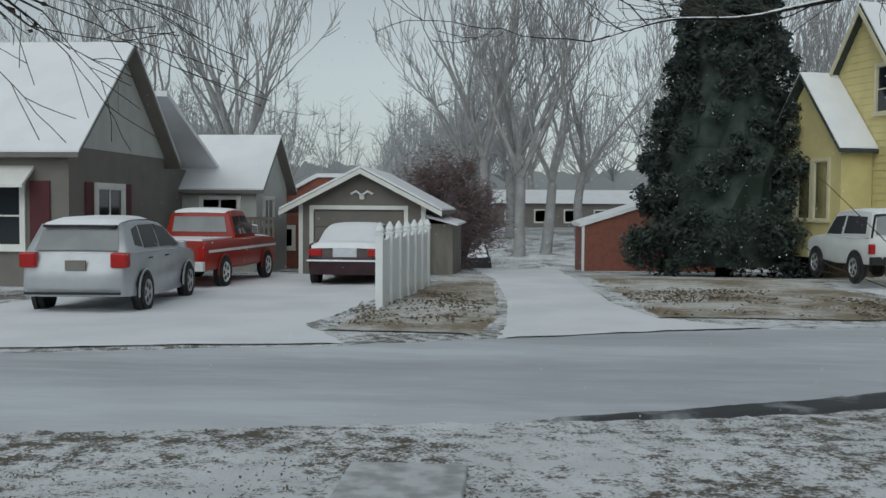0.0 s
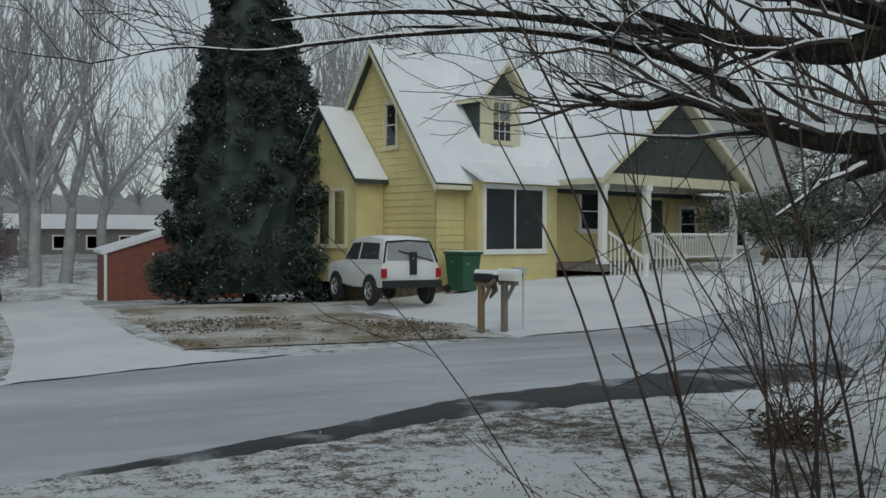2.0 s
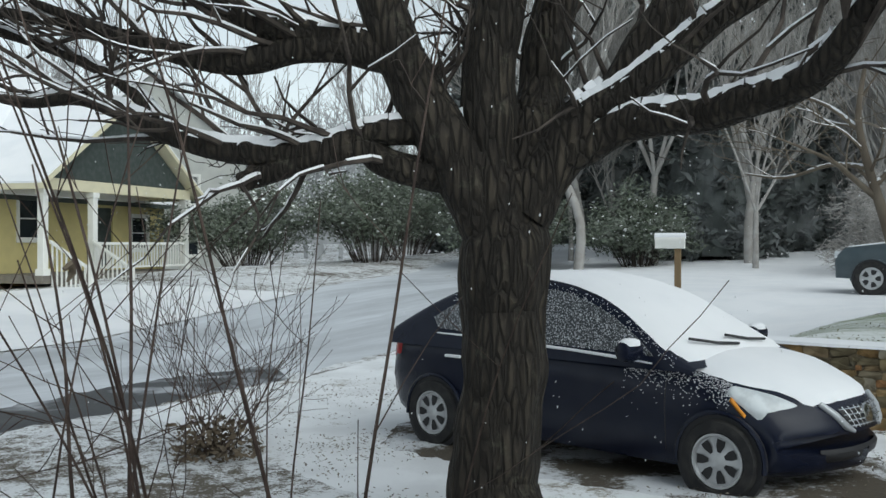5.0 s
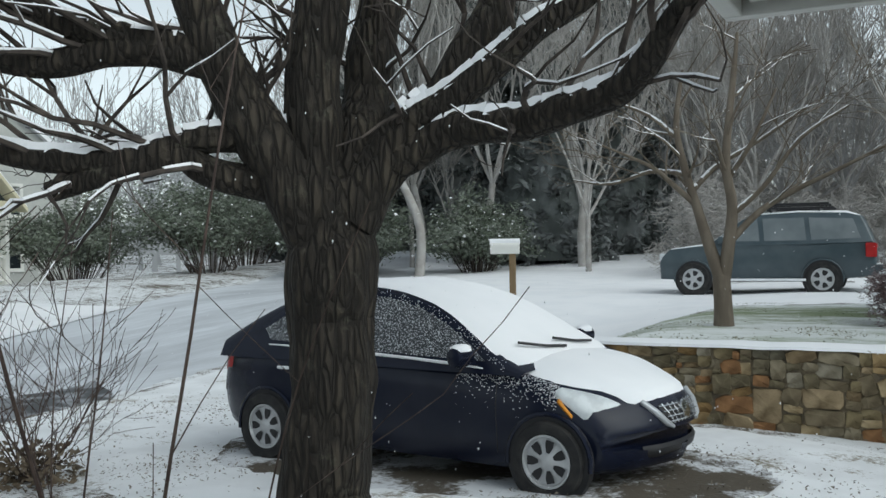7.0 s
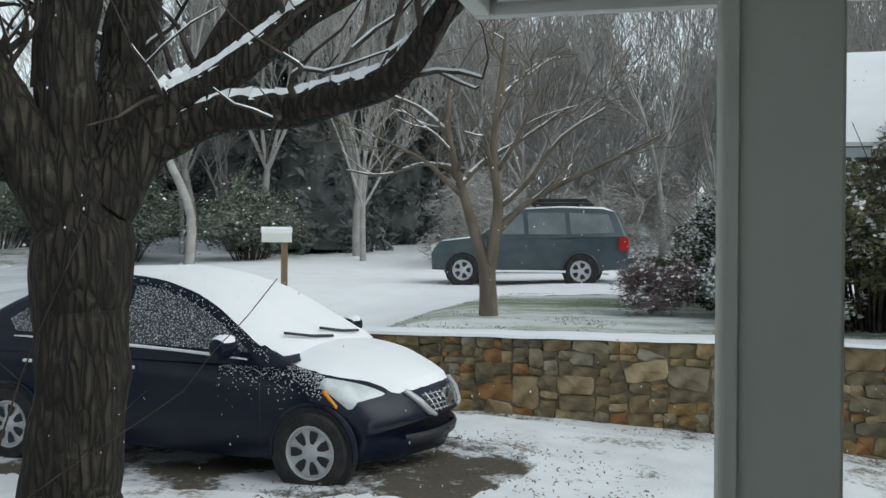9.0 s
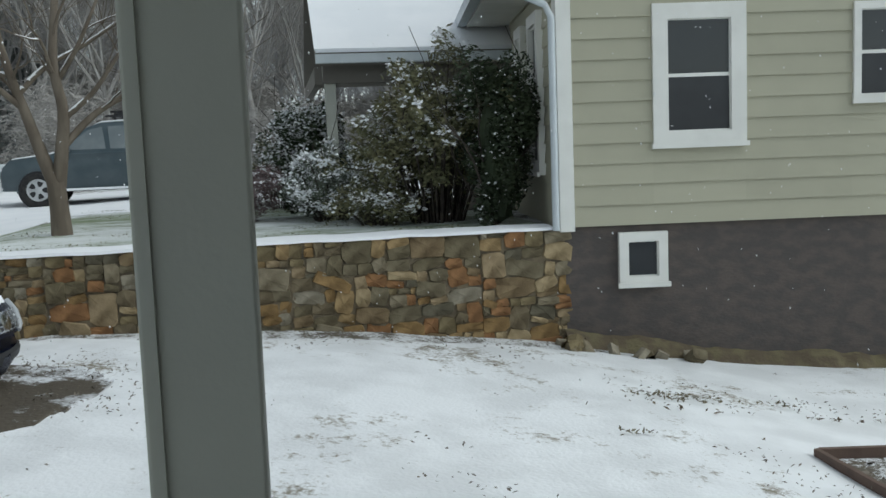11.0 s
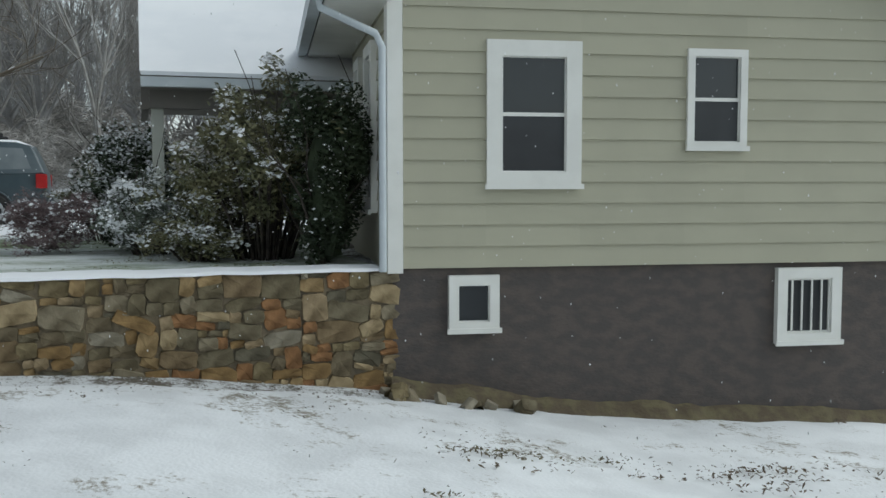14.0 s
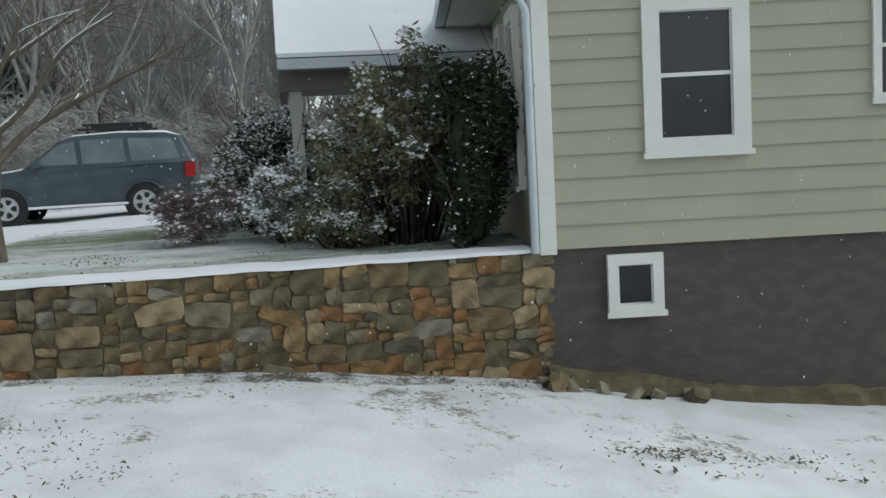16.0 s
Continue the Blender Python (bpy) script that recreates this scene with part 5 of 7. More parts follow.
part("badge", MB().lathe([(0.07, 0.0), (0.07, 0.015), (0.05, 0.022)], 20, Matrix.Translation((nose_x(0, 0.585) + 0.012, 0, 0.585)) @ Matrix.Rotation(radians(75), 4, "Y")), CHROME, grille, "plain chrome badge", smooth=True)
for sgn in (-1, 1):
    part("grille_surround", MB().tube([(nose_x(y, z) + 0.008, sgn * y, z) for y, z in ((0.42, 0.675), (0.36, 0.60), (0.29, 0.52), (0.22, 0.485))], [0.022, 0.028, 0.026, 0.014], 8), SILVER, grille, "silver grille wing dusted with snow", smooth=True)
    part("headlight", sed_patch(1.52, 1.99, lambda u: 7.3 - 0.9 * u ** 0.7, lambda u: 8.1 + 2.4 * u ** 0.8, sgn), LENS, NV, "clear wrap-round headlight", smooth=True)
    part("indicator", sed_patch(1.60, 1.86, lambda u: 6.75 - 0.75 * u, lambda u: 7.45 - 0.9 * u, sgn, 0.016, 8, 3), AMBER, NV, "amber side indicator", smooth=True)
    part("tail_light", sed_patch(-2.13, -1.93, lambda u: 5.6, lambda u: 7.7 - 0.4 * u, sgn, 0.012, 5, 4), TAILRED, NV, "red tail light", smooth=True)
    mir = part("mirror", MB().lathe([(0.02, -0.12), (0.07, -0.10), (0.088, 0.0), (0.07, 0.10), (0.02, 0.12)], 14, Matrix.Translation((0.76, sgn * 1.0, 0.995)) @ Matrix.Rotation(radians(90), 4, "X") @ Matrix.Scale(0.8, 4, (1, 0, 0))).box(0.72, 0.80, sgn * 0.92 - 0.07, sgn * 0.92 + 0.07, 0.93, 0.965), NAVY, NV, "navy door mirror", smooth=True)
    part("mirror_snow", MB().lathe([(0.085, 0.0), (0.08, 0.03), (0.05, 0.048), (0.005, 0.052)], 14, Matrix.Translation((0.76, sgn * 1.0, 1.035)) @ Matrix.Scale(1.25, 4, (0, 1, 0)) @ Matrix.Scale(0.8, 4, (1, 0, 0))), SNOW, mir, smooth=True)
    for hx_ in (-0.20, -1.10):
        part("door_handle", MB().box(hx_ - 0.09, hx_ + 0.09, sgn * 0.895 - 0.014, sgn * 0.895 + 0.014, 0.785, 0.81), SNOW, NV, "door handle capped with snow", bevel=0.008)
    for dx in (0.98, -0.37):
        gap = [sed_at(dx, k) for k in (3.2, 4, 5, 6, 7)]
        part("door_gap", MB().tube([(p.x, sgn * (p.y - 0.001), p.z) for p in gap], 0.005, 4), BLACKP, NV)
    part("sill_snow", MB().tube([(x, sgn * (cab_half(ease(SED_BELT, x) + 0.04) + 0.008), ease(SED_BELT, x) + 0.035) for x in (0.86, 0.6, 0.2, -0.2, -0.6, -1.0, -1.36)], [0.006, 0.013, 0.012, 0.014, 0.012, 0.010, 0.006], 6), SNOW, NV, "line of snow along the window sill", smooth=True)
    flecks, rv = MB(), random.Random(8)
    for i in range(900):
        x = rv.uniform(0.62, 1.62)
        k = min(8.6, 8.5 - abs(rv.gauss(0, 1.25)))
        p = sed_at(x, k)
        if math.hypot(p.x - 1.41, p.z - 0.284) < 0.36 or k < 4.2:
            continue
        q = rv.uniform(0.003, 0.0075)
        y = sgn * (p.y + 0.004)
        flecks.add([(p.x - q, y, p.z), (p.x, y + sgn * 0.003, p.z - q * 0.6), (p.x + q, y, p.z), (p.x, y + sgn * 0.003, p.z + q * 0.6)], [(0, 1, 2, 3)])
    for i in range(420):
        x = rv.uniform(-1.3, 1.05)
        zr = ease(SED_ROOF_UP, x)
        z = zr - rv.uniform(0.03, 0.11)
        q = rv.uniform(0.003, 0.007)
        y = sgn * (cab_half(z) + 0.003)
        flecks.add([(x - q, y, z), (x, y, z - q * 0.6), (x + q, y, z), (x, y, z + q * 0.6)], [(0, 1, 2, 3)])
    tagged(part("wing_snow", flecks, SNOW, NV, "fine snow specks on wing and pillars"), kind="stuff")
part("lower_grille", nose_panel(-0.48, 0.48, 0.27, 0.37, 0.006, 0.1), BLACKP, NV, smooth=True)
for a, b in ((0.42, -0.08), (-0.06, -0.56)):
    part("wiper", MB().tube([(1.13 - 0.12 * a * a, a, 1.012), (1.09, (a + b) / 2, 1.03), (1.03 - 0.12 * b * b, b, 1.07)], 0.012, 6), BLACKP, NV, "black wiper above the snow")

# silver hatchback
SV = vehicle("silver_hatchback", pose(-6.32, 16.4, -0.27, 0, 0, 94), "silver five-door hatchback with snowy roof and black spoiler", dict(
    W=0.875, L=4.42, paint=SILVER, nose=0.4, r=0.33, axles=(1.35, -1.285), spokes=5, arch=SILVER,
    body=[(-2.1, 0.32), (-2.2, 0.5), (-2.15, 0.75), (-2.08, 1.0), (-1.4, 1.03), (0.9, 0.99), (1.5, 0.95), (2.0, 0.86), (2.18, 0.6), (2.12, 0.26), (0.8, 0.22), (-0.8, 0.22)],
    cabin=[(1.15, 0.96), (0.75, 1.18), (0.2, 1.46), (-0.4, 1.53), (-1.3, 1.52), (-1.78, 1.46), (-2.02, 1.0), (-1.0, 0.92), (0.5, 0.92)],
    cab_w=0.84, cab_t=0.64, cab_z0=0.98, cab_z1=1.53,
    windows=[[(0.85, 1.04), (0.25, 1.38), (-0.25, 1.44), (-0.28, 1.05)], [(-0.36, 1.05), (-0.33, 1.44), (-1.1, 1.44), (-1.15, 1.06)], [(-1.25, 1.08), (-1.2, 1.43), (-1.5, 1.38), (-1.6, 1.12)]],
    side_glass=SCREEN, rear_glass=(-2.02, 1.04, 0.66, -1.83, 1.36, 0.60), rear_glass_mat=BLIND,
    snow=[([(0.95, 1.10, 0.66), (0.7, 1.22, 0.66), (0.2, 1.475, 0.62), (-0.4, 1.545, 0.62), (-1.3, 1.535, 0.62), (-1.75, 1.49, 0.6), (-1.82, 1.45, 0.58)], 0.045)]))
bit(SV, "tail_light", -2.19, -2.0, 0.58, 0.85, 0.78, 1.02, TAILRED, "red tail light", 0.03)
bit(SV, "spoiler", -1.9, -1.72, -0.58, 0.58, 1.41, 1.45, BLACKP, "black roof spoiler", 0.01, both=False)
# Siding grey in place of plate white paints the shade on it.
bit(SV, "number_plate", -2.205, -2.17, -0.2, 0.12, 0.74, 0.9, GREYSIDE, "number plate with shade put into its colour", 0.004, both=False)
bit(SV, "bumper_trim", -2.235, -2.18, -0.75, 0.75, 0.36, 0.40, BLACKP, "", 0.004, both=False)
bit(SV, "mirror", 0.55, 0.68, 0.88, 1.02, 0.98, 1.12, SILVER, "door mirror", 0.03)
for sgn in (-1, 1):
    for hx_ in (-0.1, -1.05):
        part("door_handle", MB().box(hx_ - 0.09, hx_ + 0.09, sgn * 0.885 - 0.012, sgn * 0.885 + 0.012, 0.88, 0.905), BLACKP, SV, bevel=0.006)

# red pickup
RT = vehicle("red_pickup", pose(-6.5, 22.0, -0.31, 0, 0, 86), "old red pickup truck with white bumper and snowy bed", dict(
    W=0.94, L=4.9, paint=REDP, nose=0.2, r=0.34, axles=(1.55, -1.35), spokes=5, rim_mat=WHITEP, category="pickup truck",
    body=[(-2.4, 0.42), (-2.42, 0.6), (-2.4, 1.05), (-0.3, 1.07), (0.2, 1.08), (1.0, 1.08), (2.2, 1.02), (2.38, 0.9), (2.4, 0.42), (0, 0.38)],
    cabin=[(0.95, 1.05), (0.62, 1.55), (0.5, 1.68), (0.0, 1.71), (-0.4, 1.68), (-0.48, 1.55), (-0.5, 1.04), (0.3, 1.0)],
    cab_w=0.86, cab_t=0.70, cab_z0=1.05, cab_z1=1.7,
    windows=[[(0.72, 1.16), (0.5, 1.56), (0.12, 1.58), (0.1, 1.15)], [(0.02, 1.15), (0.03, 1.57), (-0.36, 1.55), (-0.38, 1.15)]],
    rear_glass=(-0.505, 1.2, 0.66, -0.49, 1.55, 0.6), rear_glass_mat=BLIND,
    snow=[([(0.55, 1.66, 0.6), (0.45, 1.70, 0.66), (0.0, 1.72, 0.66), (-0.4, 1.69, 0.64), (-0.46, 1.64, 0.6)], 0.04), ([(2.3, 0.98, 0.8), (2.1, 1.04, 0.85), (1.0, 1.09, 0.85), (0.9, 1.09, 0.8)], 0.04)]))
bit(RT, "bumper", -2.58, -2.44, -0.92, 0.92, 0.42, 0.62, WHITEP, "white rear bumper", 0.02, both=False)
bit(RT, "tail_light", -2.44, -2.40, 0.76, 0.9, 0.66, 0.95, TAILRED, "", 0.01)
bit(RT, "side_stripe", -2.3, 2.2, 0.945, 0.955, 0.80, 0.86, WHITEP, "white side stripe", 0.0)
part("bed_snow", MB().box(-2.3, -0.55, -0.8, 0.8, 1.05, 1.09), SNOW, RT)
bit(RT, "mirror", 0.5, 0.6, 0.9, 1.06, 1.15, 1.35, CHROME, "", 0.01)

# dark maroon sedan
WC = vehicle("maroon_sedan", pose(-3.05, 23.35, -0.34, 0, 0, 90), "dark maroon sedan with thick snow on roof and boot", dict(
    W=0.9, L=4.7, paint=WINE, nose=0.35, r=0.32, axles=(1.4, -1.35), spokes=6,
    body=[(-2.3, 0.3), (-2.36, 0.55), (-2.33, 0.85), (-2.2, 0.98), (-1.6, 1.0), (0.8, 0.95), (1.9, 0.85), (2.3, 0.6), (2.25, 0.24), (0, 0.2)],
    cabin=[(1.1, 0.93), (0.4, 1.3), (0.0, 1.38), (-0.8, 1.38), (-1.2, 1.28), (-1.75, 0.98), (-0.9, 0.9)],
    cab_w=0.84, cab_t=0.6, cab_z0=0.95, cab_z1=1.4,
    windows=[[(0.75, 1.02), (0.3, 1.27), (-0.2, 1.32), (-0.22, 1.02)], [(-0.3, 1.02), (-0.28, 1.32), (-0.8, 1.31), (-1.3, 1.05)]],
    snow=[([(0.4, 1.31, 0.58), (0.0, 1.40, 0.62), (-0.8, 1.40, 0.62), (-1.25, 1.29, 0.66), (-1.75, 1.03, 0.72), (-2.0, 1.0, 0.76), (-2.25, 0.97, 0.78), (-2.32, 0.9, 0.76)], 0.05)]))
bit(WC, "tail_light", -2.375, -2.30, 0.52, 0.82, 0.72, 0.88, TAILRED, "wide red tail light", 0.02)
bit(WC, "number_plate", -2.372, -2.34, -0.27, 0.27, 0.70, 0.90, PLATE, "pale number plate", 0.006, both=False)
bit(WC, "bumper_strip", -2.40, -2.34, -0.86, 0.86, 0.60, 0.64, SNOW, "snow along the bumper", 0.01, both=False)

# small white two-door off-roader
TR = vehicle("white_offroader", pose(9.15, 23.3, -0.14, 0, 0, 95), "small white two-door off-roader with soft top, under snow", dict(
    W=0.8, L=3.6, paint=WHITEP, nose=0.25, r=0.33, axles=(1.1, -1.1), spokes=5, arch=BLACKP,
    body=[(-1.75, 0.42), (-1.8, 0.6), (-1.78, 1.0), (-1.0, 1.02), (0.6, 1.02), (1.5, 0.96), (1.78, 0.85), (1.8, 0.45), (0, 0.36)],
    cabin=[(0.75, 0.98), (0.42, 1.45), (0.3, 1.58), (-0.5, 1.62), (-1.45, 1.58), (-1.58, 1.5), (-1.74, 1.0), (-0.5, 0.95)],
    cab_w=0.76, cab_t=0.60, cab_z0=1.0, cab_z1=1.6,
    windows=[[(0.58, 1.06), (0.3, 1.47), (-0.22, 1.5), (-0.24, 1.06)], [(-0.36, 1.08), (-0.34, 1.5), (-1.35, 1.48), (-1.5, 1.1)]],
    side_glass=SCREEN, rear_glass=(-1.73, 1.08, 0.62, -1.6, 1.48, 0.54), rear_glass_mat=BLIND,
    snow=[([(0.35, 1.56, 0.5), (0.25, 1.60, 0.55), (-0.5, 1.635, 0.56), (-1.4, 1.60, 0.55), (-1.52, 1.55, 0.5)], 0.04), ([(1.7, 0.9, 0.6), (1.5, 0.98, 0.7), (0.8, 1.02, 0.72)], 0.03)]))
bit(TR, "bumper", -1.9, -1.78, -0.78, 0.78, 0.42, 0.60, BLACKP, "black rear bumper", 0.02, both=False)
bit(TR, "tail_light", -1.83, -1.74, 0.66, 0.79, 0.66, 0.88, TAILRED, "", 0.015)
part("spare_wheel_bracket", MB().box(-1.86, -1.78, -0.12, 0.06, 0.72, 1.28), BLACKP, TR, "black bracket on the tailgate", bevel=0.02)
part("soft_top_frame", MB().tube([(-1.60, -0.56, 1.52), (-1.62, 0.0, 1.55), (-1.60, 0.56, 1.52)], 0.025, 6).tube([(-1.60, -0.58, 1.52), (-1.76, -0.72, 1.02)], 0.025, 6).tube([(-1.60, 0.58, 1.52), (-1.76, 0.72, 1.02)], 0.025, 6).tube([(-1.75, -0.6, 1.05), (-1.70, 0.3, 1.3)], 0.02, 6), BLACKP, TR)

# teal SUV on the upper drive
SU = vehicle("teal_suv", pose(24.35, 3.1, 0.53, 0, 0, 92), "dark grey-teal SUV with roof rack, lightly snowed on", dict(
    W=0.95, L=4.75, paint=TEAL, nose=0.35, r=0.36, axles=(1.42, -1.28), spokes=5, category="SUV",
    body=[(-2.3, 0.42), (-2.36, 0.6), (-2.32, 1.14), (-1.4, 1.15), (0.7, 1.13), (1.3, 1.10), (1.98, 1.02), (2.17, 0.85), (2.2, 0.7), (2.18, 0.36), (1.0, 0.30), (-1.0, 0.30)],
    cabin=[(1.15, 1.09), (0.82, 1.32), (0.40, 1.66), (0.12, 1.76), (-0.8, 1.80), (-1.75, 1.77), (-2.06, 1.70), (-2.16, 1.5), (-2.31, 1.13), (-1.0, 1.05)],
    cab_w=0.92, cab_t=0.74, cab_z0=1.1, cab_z1=1.8,
    windows=[[(0.88, 1.19), (0.36, 1.60), (0.06, 1.67), (0.0, 1.19)], [(-0.10, 1.19), (-0.05, 1.68), (-0.90, 1.68), (-0.96, 1.19)], [(-1.06, 1.20), (-1.0, 1.68), (-1.88, 1.64), (-2.04, 1.22)]],
    side_glass=SUVGLASS,
    snow=[([(0.42, 1.66, 0.62), (0.1, 1.775, 0.70), (-0.8, 1.815, 0.71), (-1.75, 1.785, 0.70), (-2.05, 1.71, 0.64)], 0.035), ([(2.12, 0.9, 0.6), (1.96, 1.03, 0.76), (1.3, 1.11, 0.84), (1.1, 1.14, 0.80), (0.8, 1.35, 0.74), (0.45, 1.64, 0.70)], 0.03)]))
bit(SU, "tail_light", -2.34, -2.12, 0.80, 0.955, 0.82, 1.12, TAILRED, "tall red tail light", 0.02)
bit(SU, "bumper", -2.45, -2.3, -0.88, 0.88, 0.46, 0.66, TEAL, "rear bumper with snow", 0.03, both=False)
bit(SU, "bumper_snow", -2.44, -2.32, -0.85, 0.85, 0.66, 0.69, SNOW, "", 0.01, both=False)
bit(SU, "running_board", -0.95, 1.0, 0.93, 1.02, 0.32, 0.37, SNOW, "snowy running board", 0.01)
bit(SU, "headlight", 1.98, 2.19, 0.6, 0.89, 0.78, 0.94, LENS, "", 0.02)
bit(SU, "mirror", 0.72, 0.86, 0.93, 1.1, 1.14, 1.3, TEAL, "", 0.03)
rack = part("roof_rack", MB().tube([(0.0, -0.55, 1.90), (-1.5, -0.55, 1.90)], 0.03, 6), BLACKP, SU, "black roof rack")
for pts in (((0.0, 0.55, 1.90), (-1.5, 0.55, 1.90)), ((-0.2, -0.6, 1.88), (-0.2, 0.6, 1.88)), ((-1.2, -0.6, 1.88), (-1.2, 0.6, 1.88)), ((-0.1, -0.5, 1.99), (-1.4, -0.5, 1.99)), ((-0.1, 0.5, 1.99), (-1.4, 0.5, 1.99)),
            ((-0.2, -0.5, 1.78), (-0.2, -0.5, 1.99)), ((-1.2, -0.5, 1.78), (-1.2, -0.5, 1.99)), ((-0.2, 0.5, 1.78), (-0.2, 0.5, 1.99)), ((-1.2, 0.5, 1.78), (-1.2, 0.5, 1.99))):
    part("rack_bar", MB().tube(list(pts), 0.026, 6), BLACKP, rack)

# dark pickup far down the lane
FP = vehicle("dark_pickup", pose(-1.6, 57, gz(-1.6, 57) + 0.04, 0, 0, -86), "far dark pickup with a snow-white windscreen", dict(
    W=0.95, L=4.8, paint=BLACKCAR, nose=0.2, r=0.36, axles=(1.5, -1.4), spokes=6, category="pickup truck",
    body=[(-2.3, 0.45), (-2.38, 1.0), (0.6, 1.05), (1.0, 1.08), (2.2, 1.02), (2.38, 0.85), (2.35, 0.4)],
    cabin=[(1.05, 1.05), (0.5, 1.7), (0.2, 1.78), (-0.6, 1.76), (-0.8, 1.05)], cab_w=0.88, cab_t=0.7, cab_z0=1.05, cab_z1=1.75,
    windows=[[(0.8, 1.15), (0.45, 1.6), (-0.5, 1.62), (-0.55, 1.15)]],
    snow=[([(2.2, 1.0, 0.7), (1.1, 1.08, 0.8), (1.02, 1.12, 0.78), (0.5, 1.72, 0.64), (0.2, 1.80, 0.66), (-0.6, 1.78, 0.66)], 0.05)]))


# ---- trees ----
def branch(out, p, d, length, r, depth, rng, up=0.15, spread=35, kids=3, shrink=0.68, bend=0.25, snow=None, min_r=0.004, sides=5, droop=0.0):
    """Grow one branch as a bent tube, with its side branches."""
    n = 5 if depth > 0 else 3
    pts, rads = [p.copy()], [r]
    q, dd = p.copy(), d.normalized()
    for i in range(n):
        dd = (dd + Vector((rng.uniform(-bend, bend), rng.uniform(-bend, bend), rng.uniform(-bend, bend) * 0.8 + up * 0.3 - droop))).normalized()
        q = q + dd * length / n
        pts.append(q.copy())
        rads.append(max(min_r, r * (1 - 0.62 * (i + 1) / n)))
    out.tube(pts, rads, sides if r > 0.02 else 4 if r > 0.008 else 3, cap=False)
    if snow is not None and abs(dd.z) < 0.8 and r > 0.006:
        snow.append((pts, rads))
    if depth <= 0:
        return
    for k in range(kids):
        i = rng.randint(2, n) if k else n
        ax = Vector((rng.uniform(-1, 1), rng.uniform(-1, 1), rng.uniform(-0.4, 0.8)))
        dirn = (pts[i] - pts[i - 1]).normalized()
        side = (ax - dirn * ax.dot(dirn))
        side = side.normalized() if side.length > 1e-4 else Vector((1, 0, 0))
        a = radians(rng.uniform(spread * 0.5, spread * 1.3)) * (0.5 if k == 0 else 1)
        nd = dirn * math.cos(a) + side * math.sin(a) + Vector((0, 0, up))
        branch(out, pts[i], nd, length * shrink * rng.uniform(0.75, 1.15), max(min_r, rads[i] * 0.85), depth - 1, rng, up, spread, kids, shrink, bend, snow, min_r, sides, droop)


def snow_on(runs, keep, rng, thick=0.5):
    """Ridges of snow lying along the upper side of limbs."""
    mb = MB()
    for pts, rads in runs:
        if rng.random() > keep:
            continue
        for i in range(len(pts) - 1):
            if rng.random() < 0.09:
                continue
            a, b = pts[i], pts[i + 1]
            d = (b - a)
            if d.length < 1e-5 or abs(d.normalized().z) > 0.75:
                continue
            side = d.cross(Vector((0, 0, 1))).normalized()
            upv = side.cross(d).normalized()
            vs = []
            for p, r in ((a, rads[i]), (a.lerp(b, 0.5), (rads[i] + rads[i + 1]) / 2), (b, rads[i + 1])):
                w = r * rng.uniform(0.6, 0.95)
                h = r * rng.uniform(0.8, 1.0) + min(0.025, r * thick * rng.uniform(0.5, 1.2)) + 0.002
                vs += [p - side * w + upv * r * 0.45, p - side * w * 0.5 + upv * h, p + side * w * 0.5 + upv * h, p + side * w + upv * r * 0.45]
            fs = [(k * 4 + j, k * 4 + j + 1, (k + 1) * 4 + j + 1, (k + 1) * 4 + j) for k in range(2) for j in range(3)]
            mb.add(vs, fs)
    return mb


def smooth_line(pts, rads, n=4):
    """A finer, rounded line through the given points."""
    P = [Vector(p) for p in pts]
    out, ro = [], []
    for i in range(len(P) - 1):
        p0, p1, p2, p3 = P[max(i - 1, 0)], P[i], P[i + 1], P[min(i + 2, len(P) - 1)]
        for k in range(n):
            t = k / n
            out.append(0.5 * ((2 * p1) + (p2 - p0) * t + (2 * p0 - 5 * p1 + 4 * p2 - p3) * t * t + (3 * p1 - p0 - 3 * p2 + p3) * t ** 3))
            ro.append(rads[i] + (rads[i + 1] - rads[i]) * t)
    return out + [P[-1]], ro + [rads[-1]]


# large bare tree in the front yard
T1 = thing("front_yard_tree", pose(0, 0, 0), "large bare tree, dark wet bark, snow along its limbs", "tree")
rt = random.Random(11)
TREE_LIMBS = {
    "trunk": ([(6.24, 2.91, -0.4), (6.26, 2.91, 0.06), (6.26, 2.91, 0.68), (6.27, 2.90, 1.20), (6.29, 2.88, 1.57), (6.29, 2.90, 2.1)], [0.33, 0.275, 0.25, 0.25, 0.27, 0.12]),
    "a": ([(6.24, 2.95, 1.70), (6.08, 3.18, 2.22), (5.96, 3.35, 2.56), (5.88, 3.46, 2.86), (5.82, 3.54, 3.20), (5.70, 3.75, 3.9)], [0.17, 0.15, 0.13, 0.12, 0.11, 0.07]),
    "b": ([(6.24, 2.95, 1.80), (6.22, 2.98, 2.56), (6.28, 2.91, 3.07), (6.35, 2.9, 3.8), (6.4, 3.0, 5.0)], [0.16, 0.13, 0.13, 0.11, 0.06]),
    "c": ([(6.34, 2.82, 1.80), (6.50, 2.80, 2.39), (6.60, 2.78, 2.80), (6.68, 2.75, 3.3), (6.9, 2.8, 4.6)], [0.15, 0.13, 0.12, 0.11, 0.06]),
    "d": ([(6.34, 2.80, 1.78), (6.52, 2.57, 2.25), (6.66, 2.33, 2.50), (6.74, 2.18, 2.80), (6.84, 2.05, 3.10), (6.95, 1.9, 3.9)], [0.16, 0.145, 0.13, 0.11, 0.10, 0.06]),
